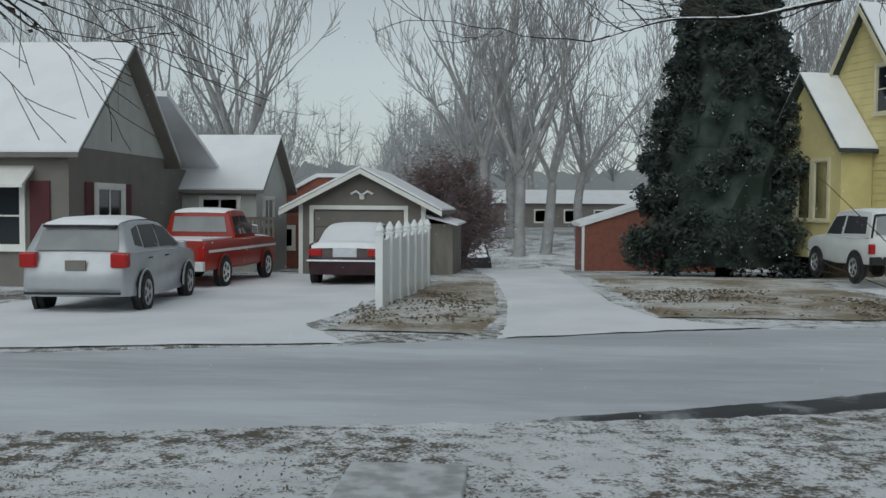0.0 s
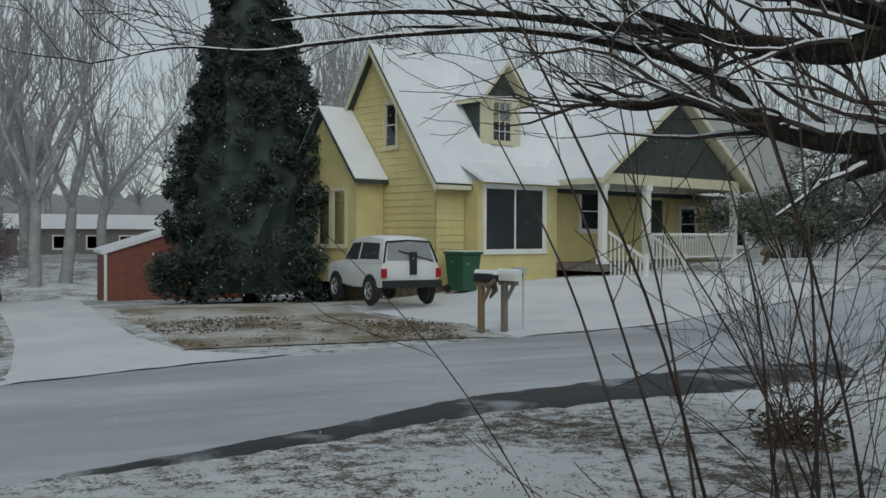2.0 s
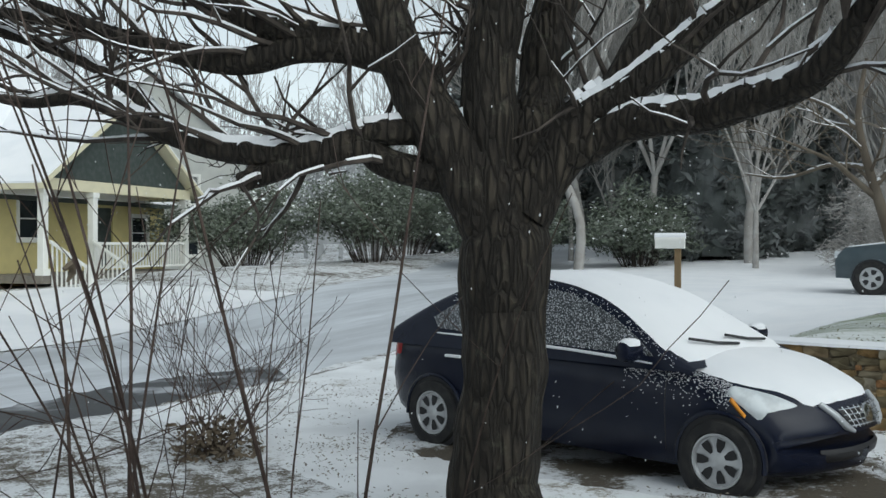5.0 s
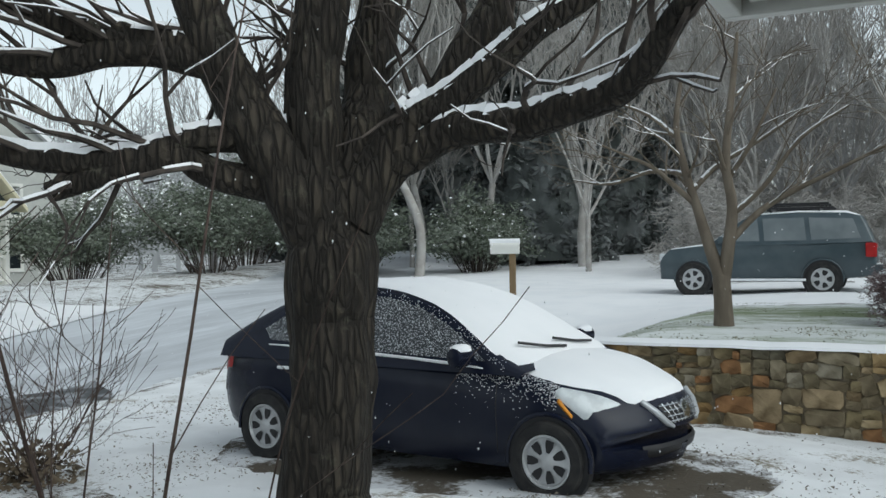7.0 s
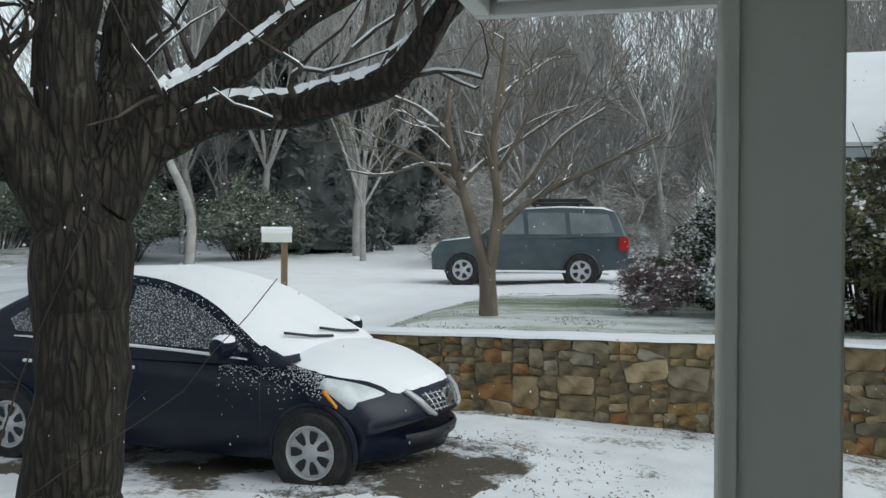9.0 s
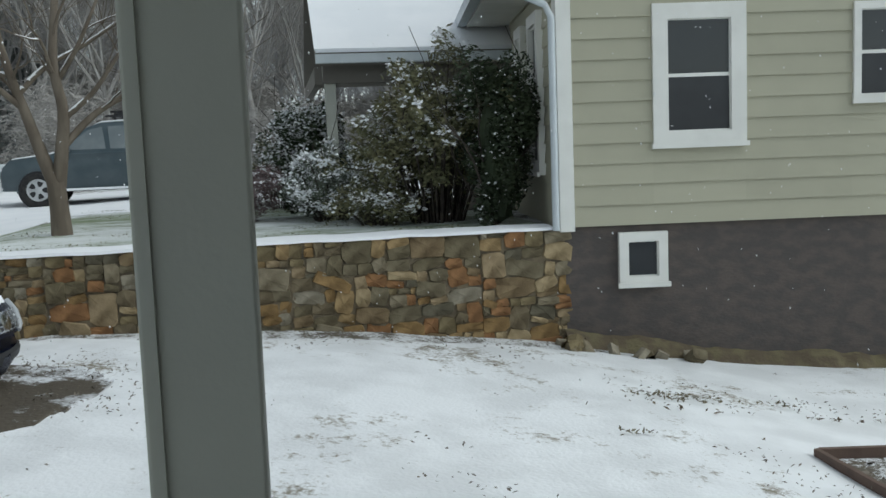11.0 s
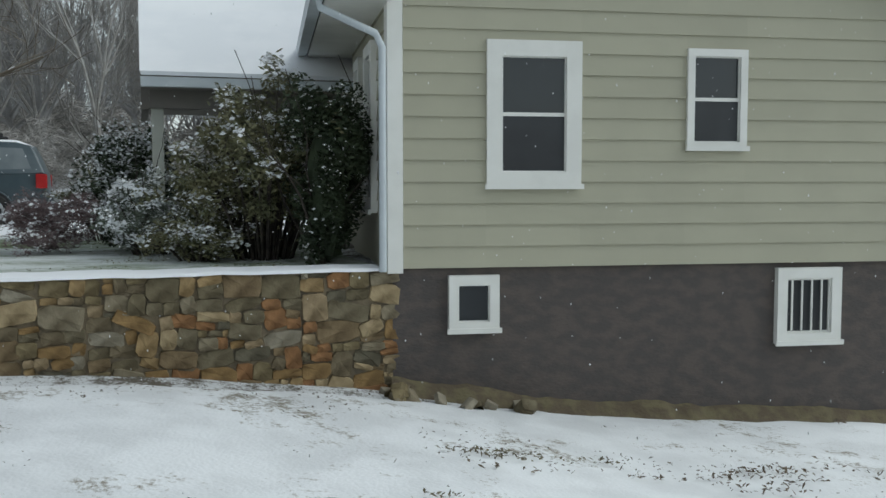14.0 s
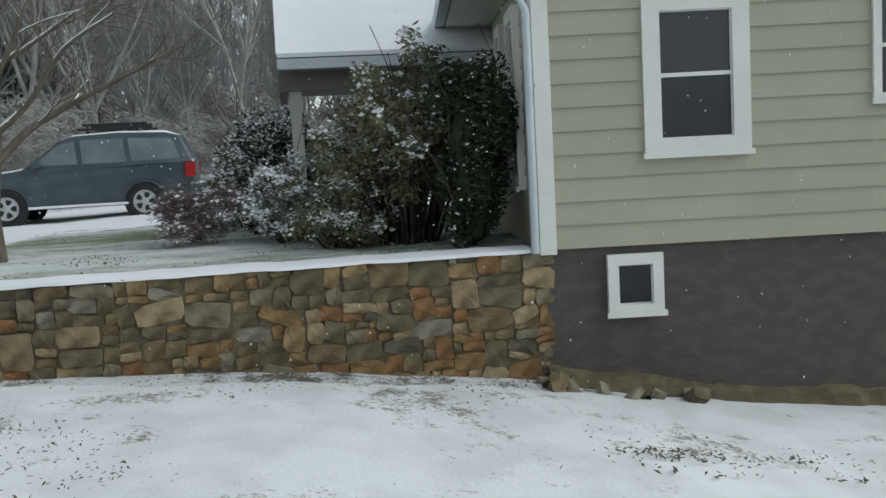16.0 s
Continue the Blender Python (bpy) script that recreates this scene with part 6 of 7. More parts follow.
    "e": ([(6.42, 2.62, 2.10), (6.55, 2.21, 2.30), (6.50, 1.70, 2.33), (6.42, 1.25, 2.40), (6.30, 1.0, 2.53), (6.15, 0.75, 2.78), (6.0, 0.45, 2.90), (5.85, 0.0, 3.05)], [0.11, 0.105, 0.095, 0.085, 0.075, 0.06, 0.045, 0.02]),
    "f": ([(6.50, 2.45, 2.36), (6.62, 2.05, 2.63), (6.70, 1.75, 2.87), (6.8, 1.45, 3.06), (6.9, 1.1, 3.4)], [0.10, 0.085, 0.075, 0.06, 0.03]),
    "g": ([(6.14, 3.10, 2.30), (5.80, 3.57, 2.25), (5.60, 3.84, 2.15), (5.34, 4.20, 2.15), (5.10, 4.53, 2.26), (4.80, 4.95, 2.47), (4.58, 5.25, 2.44), (4.3, 5.6, 2.55)], [0.095, 0.075, 0.07, 0.07, 0.058, 0.045, 0.032, 0.015]),
    "h": ([(6.12, 3.10, 1.96), (5.88, 3.46, 2.08), (5.78, 3.59, 2.17), (5.62, 3.81, 2.10), (5.34, 4.19, 1.96)], [0.10, 0.085, 0.075, 0.065, 0.055]),
    "i": ([(5.98, 3.30, 2.66), (5.62, 3.82, 2.79), (5.34, 4.20, 2.69), (5.10, 4.53, 2.76), (4.90, 4.81, 2.86), (4.6, 5.2, 3.05)], [0.10, 0.085, 0.075, 0.06, 0.045, 0.02]),
    "j": ([(5.94, 3.38, 2.70), (5.70, 3.71, 2.84), (5.46, 4.04, 2.90), (5.26, 4.31, 3.02), (5.0, 4.7, 3.3)], [0.09, 0.085, 0.075, 0.06, 0.03]),
    "k": ([(5.10, 4.53, 2.26), (4.95, 4.9, 2.62), (4.6, 5.5, 2.9), (4.1, 6.2, 3.1), (3.5, 6.9, 3.2)], [0.045, 0.035, 0.028, 0.018, 0.008]),
    "m": ([(4.1, 6.2, 3.1), (3.3, 6.4, 3.02), (2.7, 6.2, 2.88), (2.2, 6.05, 2.76), (1.7, 5.9, 2.72), (1.3, 5.8, 2.6)], [0.018, 0.015, 0.012, 0.009, 0.006, 0.003]),
    "l": ([(4.90, 4.81, 2.86), (4.5, 5.4, 3.0), (3.9, 6.0, 3.15), (3.2, 6.5, 3.2), (2.5, 6.9, 3.15)], [0.04, 0.03, 0.022, 0.014, 0.006]),
}
LIMB_GIRTH = {"a": 1.22, "b": 1.22, "c": 1.2, "d": 1.15, "e": 1.06, "f": 1.05, "g": 1.1}


def gnarled(P, R, sides, rough):
    """A limb with knots and ribs along it."""
    L, Q = smooth_line(P, R, 5)
    mb = MB().tube(L, Q, sides)
    for i in range(len(L)):
        for k in range(sides):
            v = Vector(mb.v[i * sides + k])
            out = v - L[i]
            a = 2 * math.pi * k / sides
            rib = noise.noise((math.cos(a) * 3.2, math.sin(a) * 3.2, v.z * 0.8)) + 0.5 * noise.noise((math.cos(a) * 9, math.sin(a) * 9, v.z * 2.5 + v.y * 2))
            knot = noise.noise(v * 4.5)
            mb.v[i * sides + k] = tuple(L[i] + out * (1 + rough * (0.8 * rib + 0.9 * knot)))
    return mb


snow_runs = []
for key, (pts, rads) in TREE_LIMBS.items():
    P, R = smooth_line(pts, rads)
    P = [p + 0.25 * r * noise.noise_vector(p * 3.0) for p, r in zip(P, R)]
    if key == "trunk":
        part("trunk", gnarled(P, R, 56, 0.10), BARK, T1, smooth=True)
    else:
        R = [r * LIMB_GIRTH.get(key, 1.1) for r in R]
        part("limb", gnarled(P, R, 26 if R[0] > 0.05 else 12, 0.10), BARK, T1, smooth=True)
        snow_runs.append((P, R))
        snow_runs.append((P, R))
twigs = MB()
for key, (pts, rads) in TREE_LIMBS.items():
    if key == "trunk":
        continue
    P, R = smooth_line(pts, rads, 3)
    left = key in "gijklm"
    for i in range(3, len(P)):
        for rep in range(1):
            dirn = (P[i] - P[i - 1]).normalized()
            ax = Vector((rt.uniform(-1, 1), rt.uniform(-1, 1), rt.uniform(-0.2, 1)))
            if left:
                ax += Vector((-0.5, 0.4, 0.1))
            d = (dirn * 0.8 + ax).normalized()
            branch(twigs, P[i], d, rt.uniform(0.5, 1.2), max(0.006, min(0.022, R[i] * 0.45)), 2 if left else 1, rt, up=0.06, spread=42, kids=3, shrink=0.66, bend=0.36, snow=snow_runs, min_r=0.0028)
tagged(part("fine_branching", twigs, TWIG, T1), kind="stuff")
tagged(part("limb_snow", snow_on(snow_runs, 0.6, rt), SNOW, T1, "white snow along the limbs", smooth=True), kind="stuff")
st = tagged(part("snow_capped_stone", MB().lathe([(0.16, -0.25), (0.17, 0.0), (0.14, 0.10), (0.05, 0.16)], 12, Matrix.Translation((5.75, 2.45, -0.16))), SNOW, smooth=True), "low stone buried under rounded snow by the trunk", "stone")

# overhanging twigs with buds and old leaves at the street side
OT = thing("overhanging_branch", pose(-1.7, 3.35, 2.6), "thin bare overhanging branch with a few shrivelled leaves", "branch")
ro = random.Random(4)
om, lv = MB(), MB()
runs = []
for a, ln in (((1.0, 0.2, -0.25), 0.8), ((0.9, 0.3, -0.45), 0.75), ((0.6, 0.2, -0.6), 0.55), ((1.0, 0.2, 0.0), 0.75), ((0.8, 0.4, -0.3), 0.6), ((0.8, 0.1, -0.5), 0.5), ((1.0, 0.0, -0.15), 0.65), ((0.9, 0.3, 0.1), 0.8), ((0.9, -0.1, -0.35), 0.7), ((0.5, 0.3, -0.5), 0.6), ((1.0, 0.1, 0.05), 0.6), ((0.7, 0.1, -0.2), 0.7)):
    branch(om, Vector((ro.uniform(-0.3, 0.1), ro.uniform(-0.2, 0.3), ro.uniform(-0.1, 0.1))), Vector(a), ln, 0.011, 2, ro, up=0.0, spread=40, kids=3, bend=0.16, min_r=0.0022, snow=runs, droop=0.02)
tagged(part("fine_branching", om, TWIG, OT), kind="stuff")
for pts, rads in runs:
    for p in pts[1:]:
        if ro.random() < 0.8:
            c = p + Vector((ro.uniform(-0.02, 0.02), ro.uniform(-0.02, 0.02), ro.uniform(-0.03, 0.01)))
            u = Vector((ro.uniform(-1, 1), ro.uniform(-1, 1), ro.uniform(-1, 1))).normalized() * ro.uniform(0.012, 0.026)
            w = Vector((ro.uniform(-1, 1), ro.uniform(-1, 1), ro.uniform(-1, 1))).normalized() * ro.uniform(0.008, 0.016)
            lv.add([c - u, c + w, c + u, c - w], [(0, 1, 2, 3)])
part("leaves", lv, TWIG, OT, "shrivelled dark leaves")


def bare_tree(name, x, y, h, r, seed, label, material, depth=4, lean=(0, 0), kids=3, group="", spread=32, snow=False, z=None, split=0.3, up=0.22, minr=0.012):
    t = thing(name, pose(x, y, gz(x, y) if z is None else z), label, "tree", group)
    rng = random.Random(seed)
    mb = MB()
    run = [] if snow else None
    top = Vector((lean[0], lean[1], h * split))
    P, R = smooth_line([(0, 0, -0.3), (0.02 * h * rng.uniform(-1, 1), 0, h * split * 0.5), top], [r * 1.25, r, r * 0.85])
    part("trunk", MB().tube(P, R, 8), material, t, smooth=True)
    n = rng.randint(3, 4)
    for k in range(n):
        a = 2 * math.pi * (k + rng.random() * 0.6) / n
        d = Vector((math.cos(a) * math.tan(radians(spread)) * rng.uniform(0.5, 1), math.sin(a) * math.tan(radians(spread)) * rng.uniform(0.5, 1), 1))
        branch(mb, top, d, h * (1 - split) * rng.uniform(0.42, 0.58), r * 0.6, depth, rng, up, spread, kids, 0.66, 0.16, run, minr)
    part("crown", mb, material, t)
    if snow:
        part("limb_snow", snow_on(run, 0.85, rng), SNOW, t)
    return t


# small dogwood on the upper lawn
T2 = thing("small_lawn_tree", pose(13.9, 2.05, gz(13.9, 2.05)), "small bare spreading tree with snow on its branches", "tree")
r2 = random.Random(23)
m2, run2 = MB(), []
DOGWOOD = (
    ([(0, 0, -0.2), (0.0, 0.01, 0.3), (0.0, 0.03, 0.66)], [0.145, 0.115, 0.11]),
    ([(0.0, 0.03, 0.62), (0.02, 0.16, 0.98), (0.05, 0.33, 1.53), (0.0, 0.46, 2.0), (0.05, 0.58, 2.6), (0.1, 0.5, 3.3)], [0.095, 0.078, 0.062, 0.052, 0.04, 0.02]),
    ([(0.02, 0.0, 0.62), (0.0, -0.07, 1.05), (0.0, -0.12, 1.53), (-0.06, -0.06, 2.1), (0.05, -0.14, 3.1), (0.05, -0.2, 3.7)], [0.09, 0.08, 0.068, 0.055, 0.04, 0.02]),
    ([(0.0, -0.08, 1.08), (0.15, -0.42, 1.45), (0.25, -0.82, 1.70), (0.2, -1.3, 1.92), (0.1, -2.15, 2.32)], [0.05, 0.042, 0.034, 0.026, 0.012]),
    ([(0.05, 0.36, 1.58), (-0.1, 0.62, 1.84), (-0.2, 0.86, 2.06), (-0.25, 1.48, 2.36)], [0.042, 0.034, 0.026, 0.01]),
    ([(0.0, 0.45, 1.95), (0.2, 0.95, 2.02), (0.2, 1.5, 1.88), (0.1, 2.0, 1.95)], [0.034, 0.026, 0.02, 0.008]),
    ([(0.03, 0.36, 1.75), (0.2, 0.1, 2.05), (0.3, -0.4, 2.35), (0.3, -1.0, 2.75)], [0.036, 0.03, 0.024, 0.012]),
    ([(0.0, -0.1, 1.4), (0.0, -0.5, 1.75), (-0.15, -0.95, 2.3), (-0.2, -1.5, 2.65)], [0.036, 0.03, 0.024, 0.012]),
    ([(0.0, -0.1, 1.9), (-0.2, -0.4, 2.3), (-0.3, -0.7, 2.9)], [0.034, 0.026, 0.014]),
    ([(0.05, 0.55, 2.4), (0.1, 0.95, 2.75), (0.1, 1.5, 3.0)], [0.03, 0.024, 0.01]),
)
for n_, (pts, rads) in enumerate(DOGWOOD):
    P, R = smooth_line(pts, rads)
    part("trunk" if n_ < 1 else "limb", MB().tube(P, R, 9), TANBARK, T2, smooth=True)
    if n_ < 1:
        continue
    if n_ > 2:
        run2.append((P, R))
    for i in range(5 if n_ > 2 else 9, len(P), 2):
        d = (P[i] - P[i - 1]).normalized() * 0.7 + Vector((r2.uniform(-0.8, 0.8), r2.uniform(-1, 1), r2.uniform(-0.15, 0.75)))
        branch(m2, P[i], d, r2.uniform(0.45, 0.95), max(0.007, R[i] * 0.45), 2, r2, up=0.02, spread=40, kids=3, shrink=0.7, bend=0.2, snow=run2, min_r=0.0045)
tagged(part("crown", m2, TANBARK, T2), kind="stuff")
tagged(part("limb_snow", snow_on(run2, 0.5, r2, 0.4), SNOW, T2), kind="stuff")

# woods in the distance
rw = random.Random(33)
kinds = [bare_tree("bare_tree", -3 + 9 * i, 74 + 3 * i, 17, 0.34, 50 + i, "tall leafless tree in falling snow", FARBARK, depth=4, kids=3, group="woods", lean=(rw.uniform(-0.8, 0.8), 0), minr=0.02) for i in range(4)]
spots = []
for i in range(46):
    a = radians(rw.uniform(-27, 62))
    d = rw.uniform(62, 105)
    spots.append((0.7 + d * math.sin(a), d * math.cos(a)))
thin = []
for i in range(85):
    a = radians(rw.uniform(60, 112))
    d = rw.uniform(32, 78)
    thin.append((1.5 + d * math.sin(a), d * math.cos(a)))
thin_kinds = [bare_tree("bare_tree", 46 + 4 * i, 3 + 5 * i, 11, 0.13, 150 + i, "slender leafless tree, bark paled for haze", MIDBARK, depth=4, kids=4, group="woods", lean=(rw.uniform(-0.6, 0.6), 0), minr=0.012, split=0.25, spread=38) for i in range(4)]
for x, y in thin:
    c = copy_thing(rw.choice(thin_kinds), pose(x, y, gz(x, y) - 0.2, 0, 0, rw.uniform(0, 360)))
    s = rw.uniform(0.7, 1.25)
    c.scale = (s, s, s * rw.uniform(0.9, 1.2))
for x, y in [p for p in spots if not -15.5 < math.degrees(math.atan2(p[0] - 0.7, p[1])) < -5]:
    k = rw.choice(kinds)
    s = rw.uniform(0.75, 1.2)
    c = copy_thing(k, pose(x, y, gz(x, y) - 0.2, 0, 0, rw.uniform(0, 360)) @ Matrix.Scale(1, 4))
    c.scale = (s, s, s * rw.uniform(0.9, 1.15))


# ---- leafy crowns ----
def leaf_cloud(rng, n, place, size, tilt=0.7, aspect=0.45, droop=0.0):
    mb = MB()
    for i in range(n):
        c = place(rng)
        u = Vector((rng.uniform(-1, 1), rng.uniform(-1, 1), rng.uniform(-tilt, tilt) - droop)).normalized()
        w = u.cross(Vector((rng.uniform(-1, 1), rng.uniform(-1, 1), rng.uniform(-1, 1))))
        w = w.normalized() if w.length > 1e-4 else Vector((0, 0, 1))
        s = size * rng.uniform(0.6, 1.35)
        k = len(mb.v)
        mb.v += [tuple(c - u * s * 0.5), tuple(c + w * s * aspect * 0.5), tuple(c + u * s * 0.5), tuple(c - w * s * aspect * 0.5)]
        mb.f.append((k, k + 1, k + 2, k + 3))
    return mb


def conifer(name, x, y, h, r, seed, label, n=26000, size=0.3, material=None, z=None, blunt=0.5, group=""):
    t = thing(name, pose(x, y, gz(x, y) if z is None else z), label, "tree", group)
    rng = random.Random(seed)
    part("trunk", MB().tube([(0, 0, -0.3), (0.05, 0, h * 0.5), (0, 0, h * 0.95)], [r * 0.09, r * 0.06, 0.02], 8), BARK, t, smooth=True)
    clumps = []
    for i in range(420):
        f = rng.random() ** 1.15
        a = rng.uniform(0, 2 * math.pi)
        prof = r * (0.9 + f if f < 0.06 else 1 - f ** blunt)
        prof *= rng.uniform(0.72, 1.08)
        clumps.append((math.cos(a) * prof * 0.88, math.sin(a) * prof * 0.88, f * h, rng.uniform(0.25, 0.55) * (0.5 + prof / r * 0.7)))
    def place(g):
        cx, cy, cz, s = g.choice(clumps)
        k = g.random() ** 0.5 * g.choice((1, 1, 0.7))
        v = Vector((g.gauss(0, 1), g.gauss(0, 1), g.gauss(0, 1))).normalized() * s * k
        core = g.random()
        if core < 0.18:
            q = g.uniform(0.2, 0.9)
            return Vector((cx * q, cy * q, cz)) + v
        return Vector((cx, cy, max(0.1, cz))) + v
    # Opaque lumpy core added to stop light showing through the crown.
    core = MB()
    prof = []
    for i in range(15):
        f = i / 14
        q = r * (0.9 + f if f < 0.06 else 1 - f ** blunt)
        prof.append((max(0.03, q * 0.62), 0.15 + f * h * 0.97))
    core.lathe(prof, 26)
    core.v = [tuple(Vector(p) + Vector((p[0], p[1], 0)) * 0.34 * noise.noise(Vector(p) * 1.1 + Vector((seed, 0, 0)))) for p in core.v]
    part("light_blocking_core", core, material or EVERGREEN, t)
    part("crown", leaf_cloud(rng, n, place, size, 0.8, 0.35), material or EVERGREEN, t)
    return t


conifer("evergreen_tree", 7.15, 29.6, 12.5, 3.15, 3, "tall dense dark evergreen dusted with snow", n=110000, size=0.19, blunt=1.35, z=-0.35)


def shrub(name, x, y, w, d, h, seed, label, material, n=5000, size=0.09, snow=0.0, z=None, aspect=0.45, category="shrub", stems=True):
    zz = gz(x, y) if z is None else z
    t = thing(name, pose(x, y, zz), label, category)
    rng = random.Random(seed)
    blobs = [(rng.uniform(-0.78, 0.78) * w / 2, rng.uniform(-0.78, 0.78) * d / 2, rng.uniform(0.10, 0.8) * h, rng.uniform(0.14, 0.36)) for i in range(34)]
    def place(g):
        bx, by, bz, s = g.choice(blobs)
        v = Vector((g.gauss(0, 1), g.gauss(0, 1), g.gauss(0, 1))).normalized() * s * g.random() ** 0.4
        return Vector((bx + v.x * w * 0.75, by + v.y * d * 0.75, max(0.02, bz + v.z * h * 0.62)))
    part("foliage", leaf_cloud(rng, n, place, size, 0.6, aspect), material, t)
    if stems:
        # Opaque core added to block light; holly gets darker leaf as inner shade.
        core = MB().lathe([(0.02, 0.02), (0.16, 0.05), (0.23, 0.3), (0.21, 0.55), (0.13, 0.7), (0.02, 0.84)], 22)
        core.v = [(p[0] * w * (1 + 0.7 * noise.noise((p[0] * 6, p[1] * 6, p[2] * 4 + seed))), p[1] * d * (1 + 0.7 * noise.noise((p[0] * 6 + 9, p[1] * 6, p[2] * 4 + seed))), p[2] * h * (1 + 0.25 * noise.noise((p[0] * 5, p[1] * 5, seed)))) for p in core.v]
        part("light_blocking_core", core, DARKLEAF if material is HOLLY else material, t)
    if snow:
        def top(g):
            p = place(g)
            return p + Vector((0, 0, 0.05 * h * g.random()))
        tagged(part("leaf_snow", leaf_cloud(rng, int(n * snow * 1.5), top, size * 0.8, 0.25, 0.6), SNOW, t, "patches of snow on the leaves"), kind="stuff")
    if stems:
        sm = MB()
        for i in range(7):
            branch(sm, Vector((rng.uniform(-0.1, 0.1) * w, rng.uniform(-0.1, 0.1) * d, -0.05)), Vector((rng.uniform(-0.5, 0.5), rng.uniform(-0.5, 0.5), 1)), h * 0.7, 0.018, 1, rng, 0.1, 35, 2, min_r=0.005)
        tagged(part("fine_branching", sm, TWIG, t), kind="stuff")
    return t


def loose_shrub(name, x, y, w, d, h, seed, label, material, n=9000, size=0.08, snow=0.1, stems=46, aspect=0.35, fuzz=0.10):
    """Arching stems with leaves in open sprays along them."""
    t = thing(name, pose(x, y, gz(x, y)), label, "shrub")
    rng = random.Random(seed)
    runs, sm = [], MB()
    for i in range(stems):
        a, k = rng.uniform(0, 2 * math.pi), rng.random() ** 0.5
        foot = Vector((0.3 * k * math.cos(a) * w / 2, 0.3 * k * math.sin(a) * d / 2, -0.05))
        tip = Vector((k * math.cos(a) * w / 2, k * math.sin(a) * d / 2, h * (1 - 0.55 * k ** 2) * rng.uniform(0.5, 1.05)))
        mid = foot.lerp(tip, 0.55) + Vector((0, 0, 0.16 * h * k))
        P, R = smooth_line([foot, mid, tip], [0.016, 0.011, 0.004], 5)
        sm.tube(P, R, 4, cap=False)
        runs.append(P)
        for q in range(3):
            j = rng.randint(3, len(P) - 1)
            e = P[j] + Vector((rng.gauss(0, 0.10) * w, rng.gauss(0, 0.10) * d, rng.uniform(-0.02, 0.13) * h))
            sm.tube([P[j], e], [0.007, 0.003], 3, cap=False)
            runs.append([P[j], P[j].lerp(e, 0.5), e])
    def place(g, lift=0.0):
        P = g.choice(runs)
        j = min(len(P) - 2, int(len(P) * (1 - 0.75 * g.random() ** 1.4)))
        c = P[j].lerp(P[j + 1], g.random())
        return Vector((c.x + g.gauss(0, fuzz) * 0.6, c.y + g.gauss(0, fuzz) * 0.6, max(0.02, c.z + g.gauss(0, fuzz) * 0.55 + lift)))
    part("foliage", leaf_cloud(rng, n, place, size, 0.6, aspect), material, t)
    if snow:
        tips = [P[-1] for P in runs if rng.random() < 0.5]
        def top(g):
            c = g.choice(tips)
            return c + Vector((g.gauss(0, fuzz) * 0.6, g.gauss(0, fuzz) * 0.6, 0.02 + g.gauss(0, fuzz) * 0.4))
        tagged(part("leaf_snow", leaf_cloud(rng, int(n * snow), top, size * 0.9, 0.25, 0.55), SNOW, t, "patches of snow on the leaves"), kind="stuff")
    tagged(part("fine_branching", sm, TWIG, t), kind="stuff")
    return t


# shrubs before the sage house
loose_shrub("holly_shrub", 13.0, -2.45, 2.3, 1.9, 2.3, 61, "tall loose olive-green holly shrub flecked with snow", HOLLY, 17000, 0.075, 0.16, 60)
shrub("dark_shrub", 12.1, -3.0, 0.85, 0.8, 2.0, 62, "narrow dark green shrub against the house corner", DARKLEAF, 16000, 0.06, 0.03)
shrub("conical_shrub", 15.6, -1.0, 1.2, 1.2, 1.75, 63, "small snow-laden conifer shrub", DARKLEAF, 9000, 0.07, 0.6)
loose_shrub("low_shrub", 14.3, -1.25, 1.9, 1.4, 1.0, 64, "low spreading shrub under snow", RHODO, 6000, 0.06, 0.7, 40)
loose_shrub("low_shrub", 12.9, -1.75, 1.5, 1.1, 0.65, 67, "low spreading evergreen shrub by the stone wall", HOLLY, 5000, 0.06, 0.3, 34)
shrub("purple_shrub", 14.9, -0.1, 1.3, 1.1, 0.85, 65, "low dry purple-brown twiggy shrub", PURPLE, 9000, 0.09, 0.04, aspect=0.12, stems=False)
loose_shrub("yellow_shrub", 18.2, -0.6, 1.9, 1.5, 1.2, 66, "low yellow-green evergreen shrub beside the drive", HOLLY, 4000, 0.1, 0.1, 36)
# evergreens and rhododendrons along the far verge
for i, (x, y, w, h) in enumerate(((25.5, 26.0, 6.0, 3.0), (29.0, 23.0, 6.0, 3.6), (31.5, 18.5, 5.0, 3.0), (33.5, 14.5, 4.0, 2.6), (36, 27, 7, 4.2), (22.5, 30, 5, 3.4))):
    loose_shrub("rhododendron", x, y, w * 1.2, 3.6, h * 1.1, 70 + i, "large grey-green rhododendron dusted with snow", RHODO, 16000, 0.16, 0.015, 80, fuzz=0.34)
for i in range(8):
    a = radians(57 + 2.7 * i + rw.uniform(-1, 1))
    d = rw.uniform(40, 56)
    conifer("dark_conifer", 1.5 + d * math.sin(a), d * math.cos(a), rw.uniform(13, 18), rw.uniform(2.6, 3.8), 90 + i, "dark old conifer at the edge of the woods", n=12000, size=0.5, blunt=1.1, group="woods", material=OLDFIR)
for i in range(13):
    a = radians(54 + 5.0 * i + rw.uniform(-1, 1))
    d = rw.uniform(46, 62)
    x, y = 1.5 + d * math.sin(a), d * math.cos(a)
    shrub("thicket", x, y, rw.uniform(9, 13), 5, rw.uniform(4.0, 7.5), 120 + i, "grey-brown winter thicket, twigs paled for haze", MIDBARK, 7000, 1.1, 0.0, aspect=0.035, stems=False)
for i in range(5):
    a = radians(80 + 6 * i + rw.uniform(-1, 1))
    d = rw.uniform(30, 38)
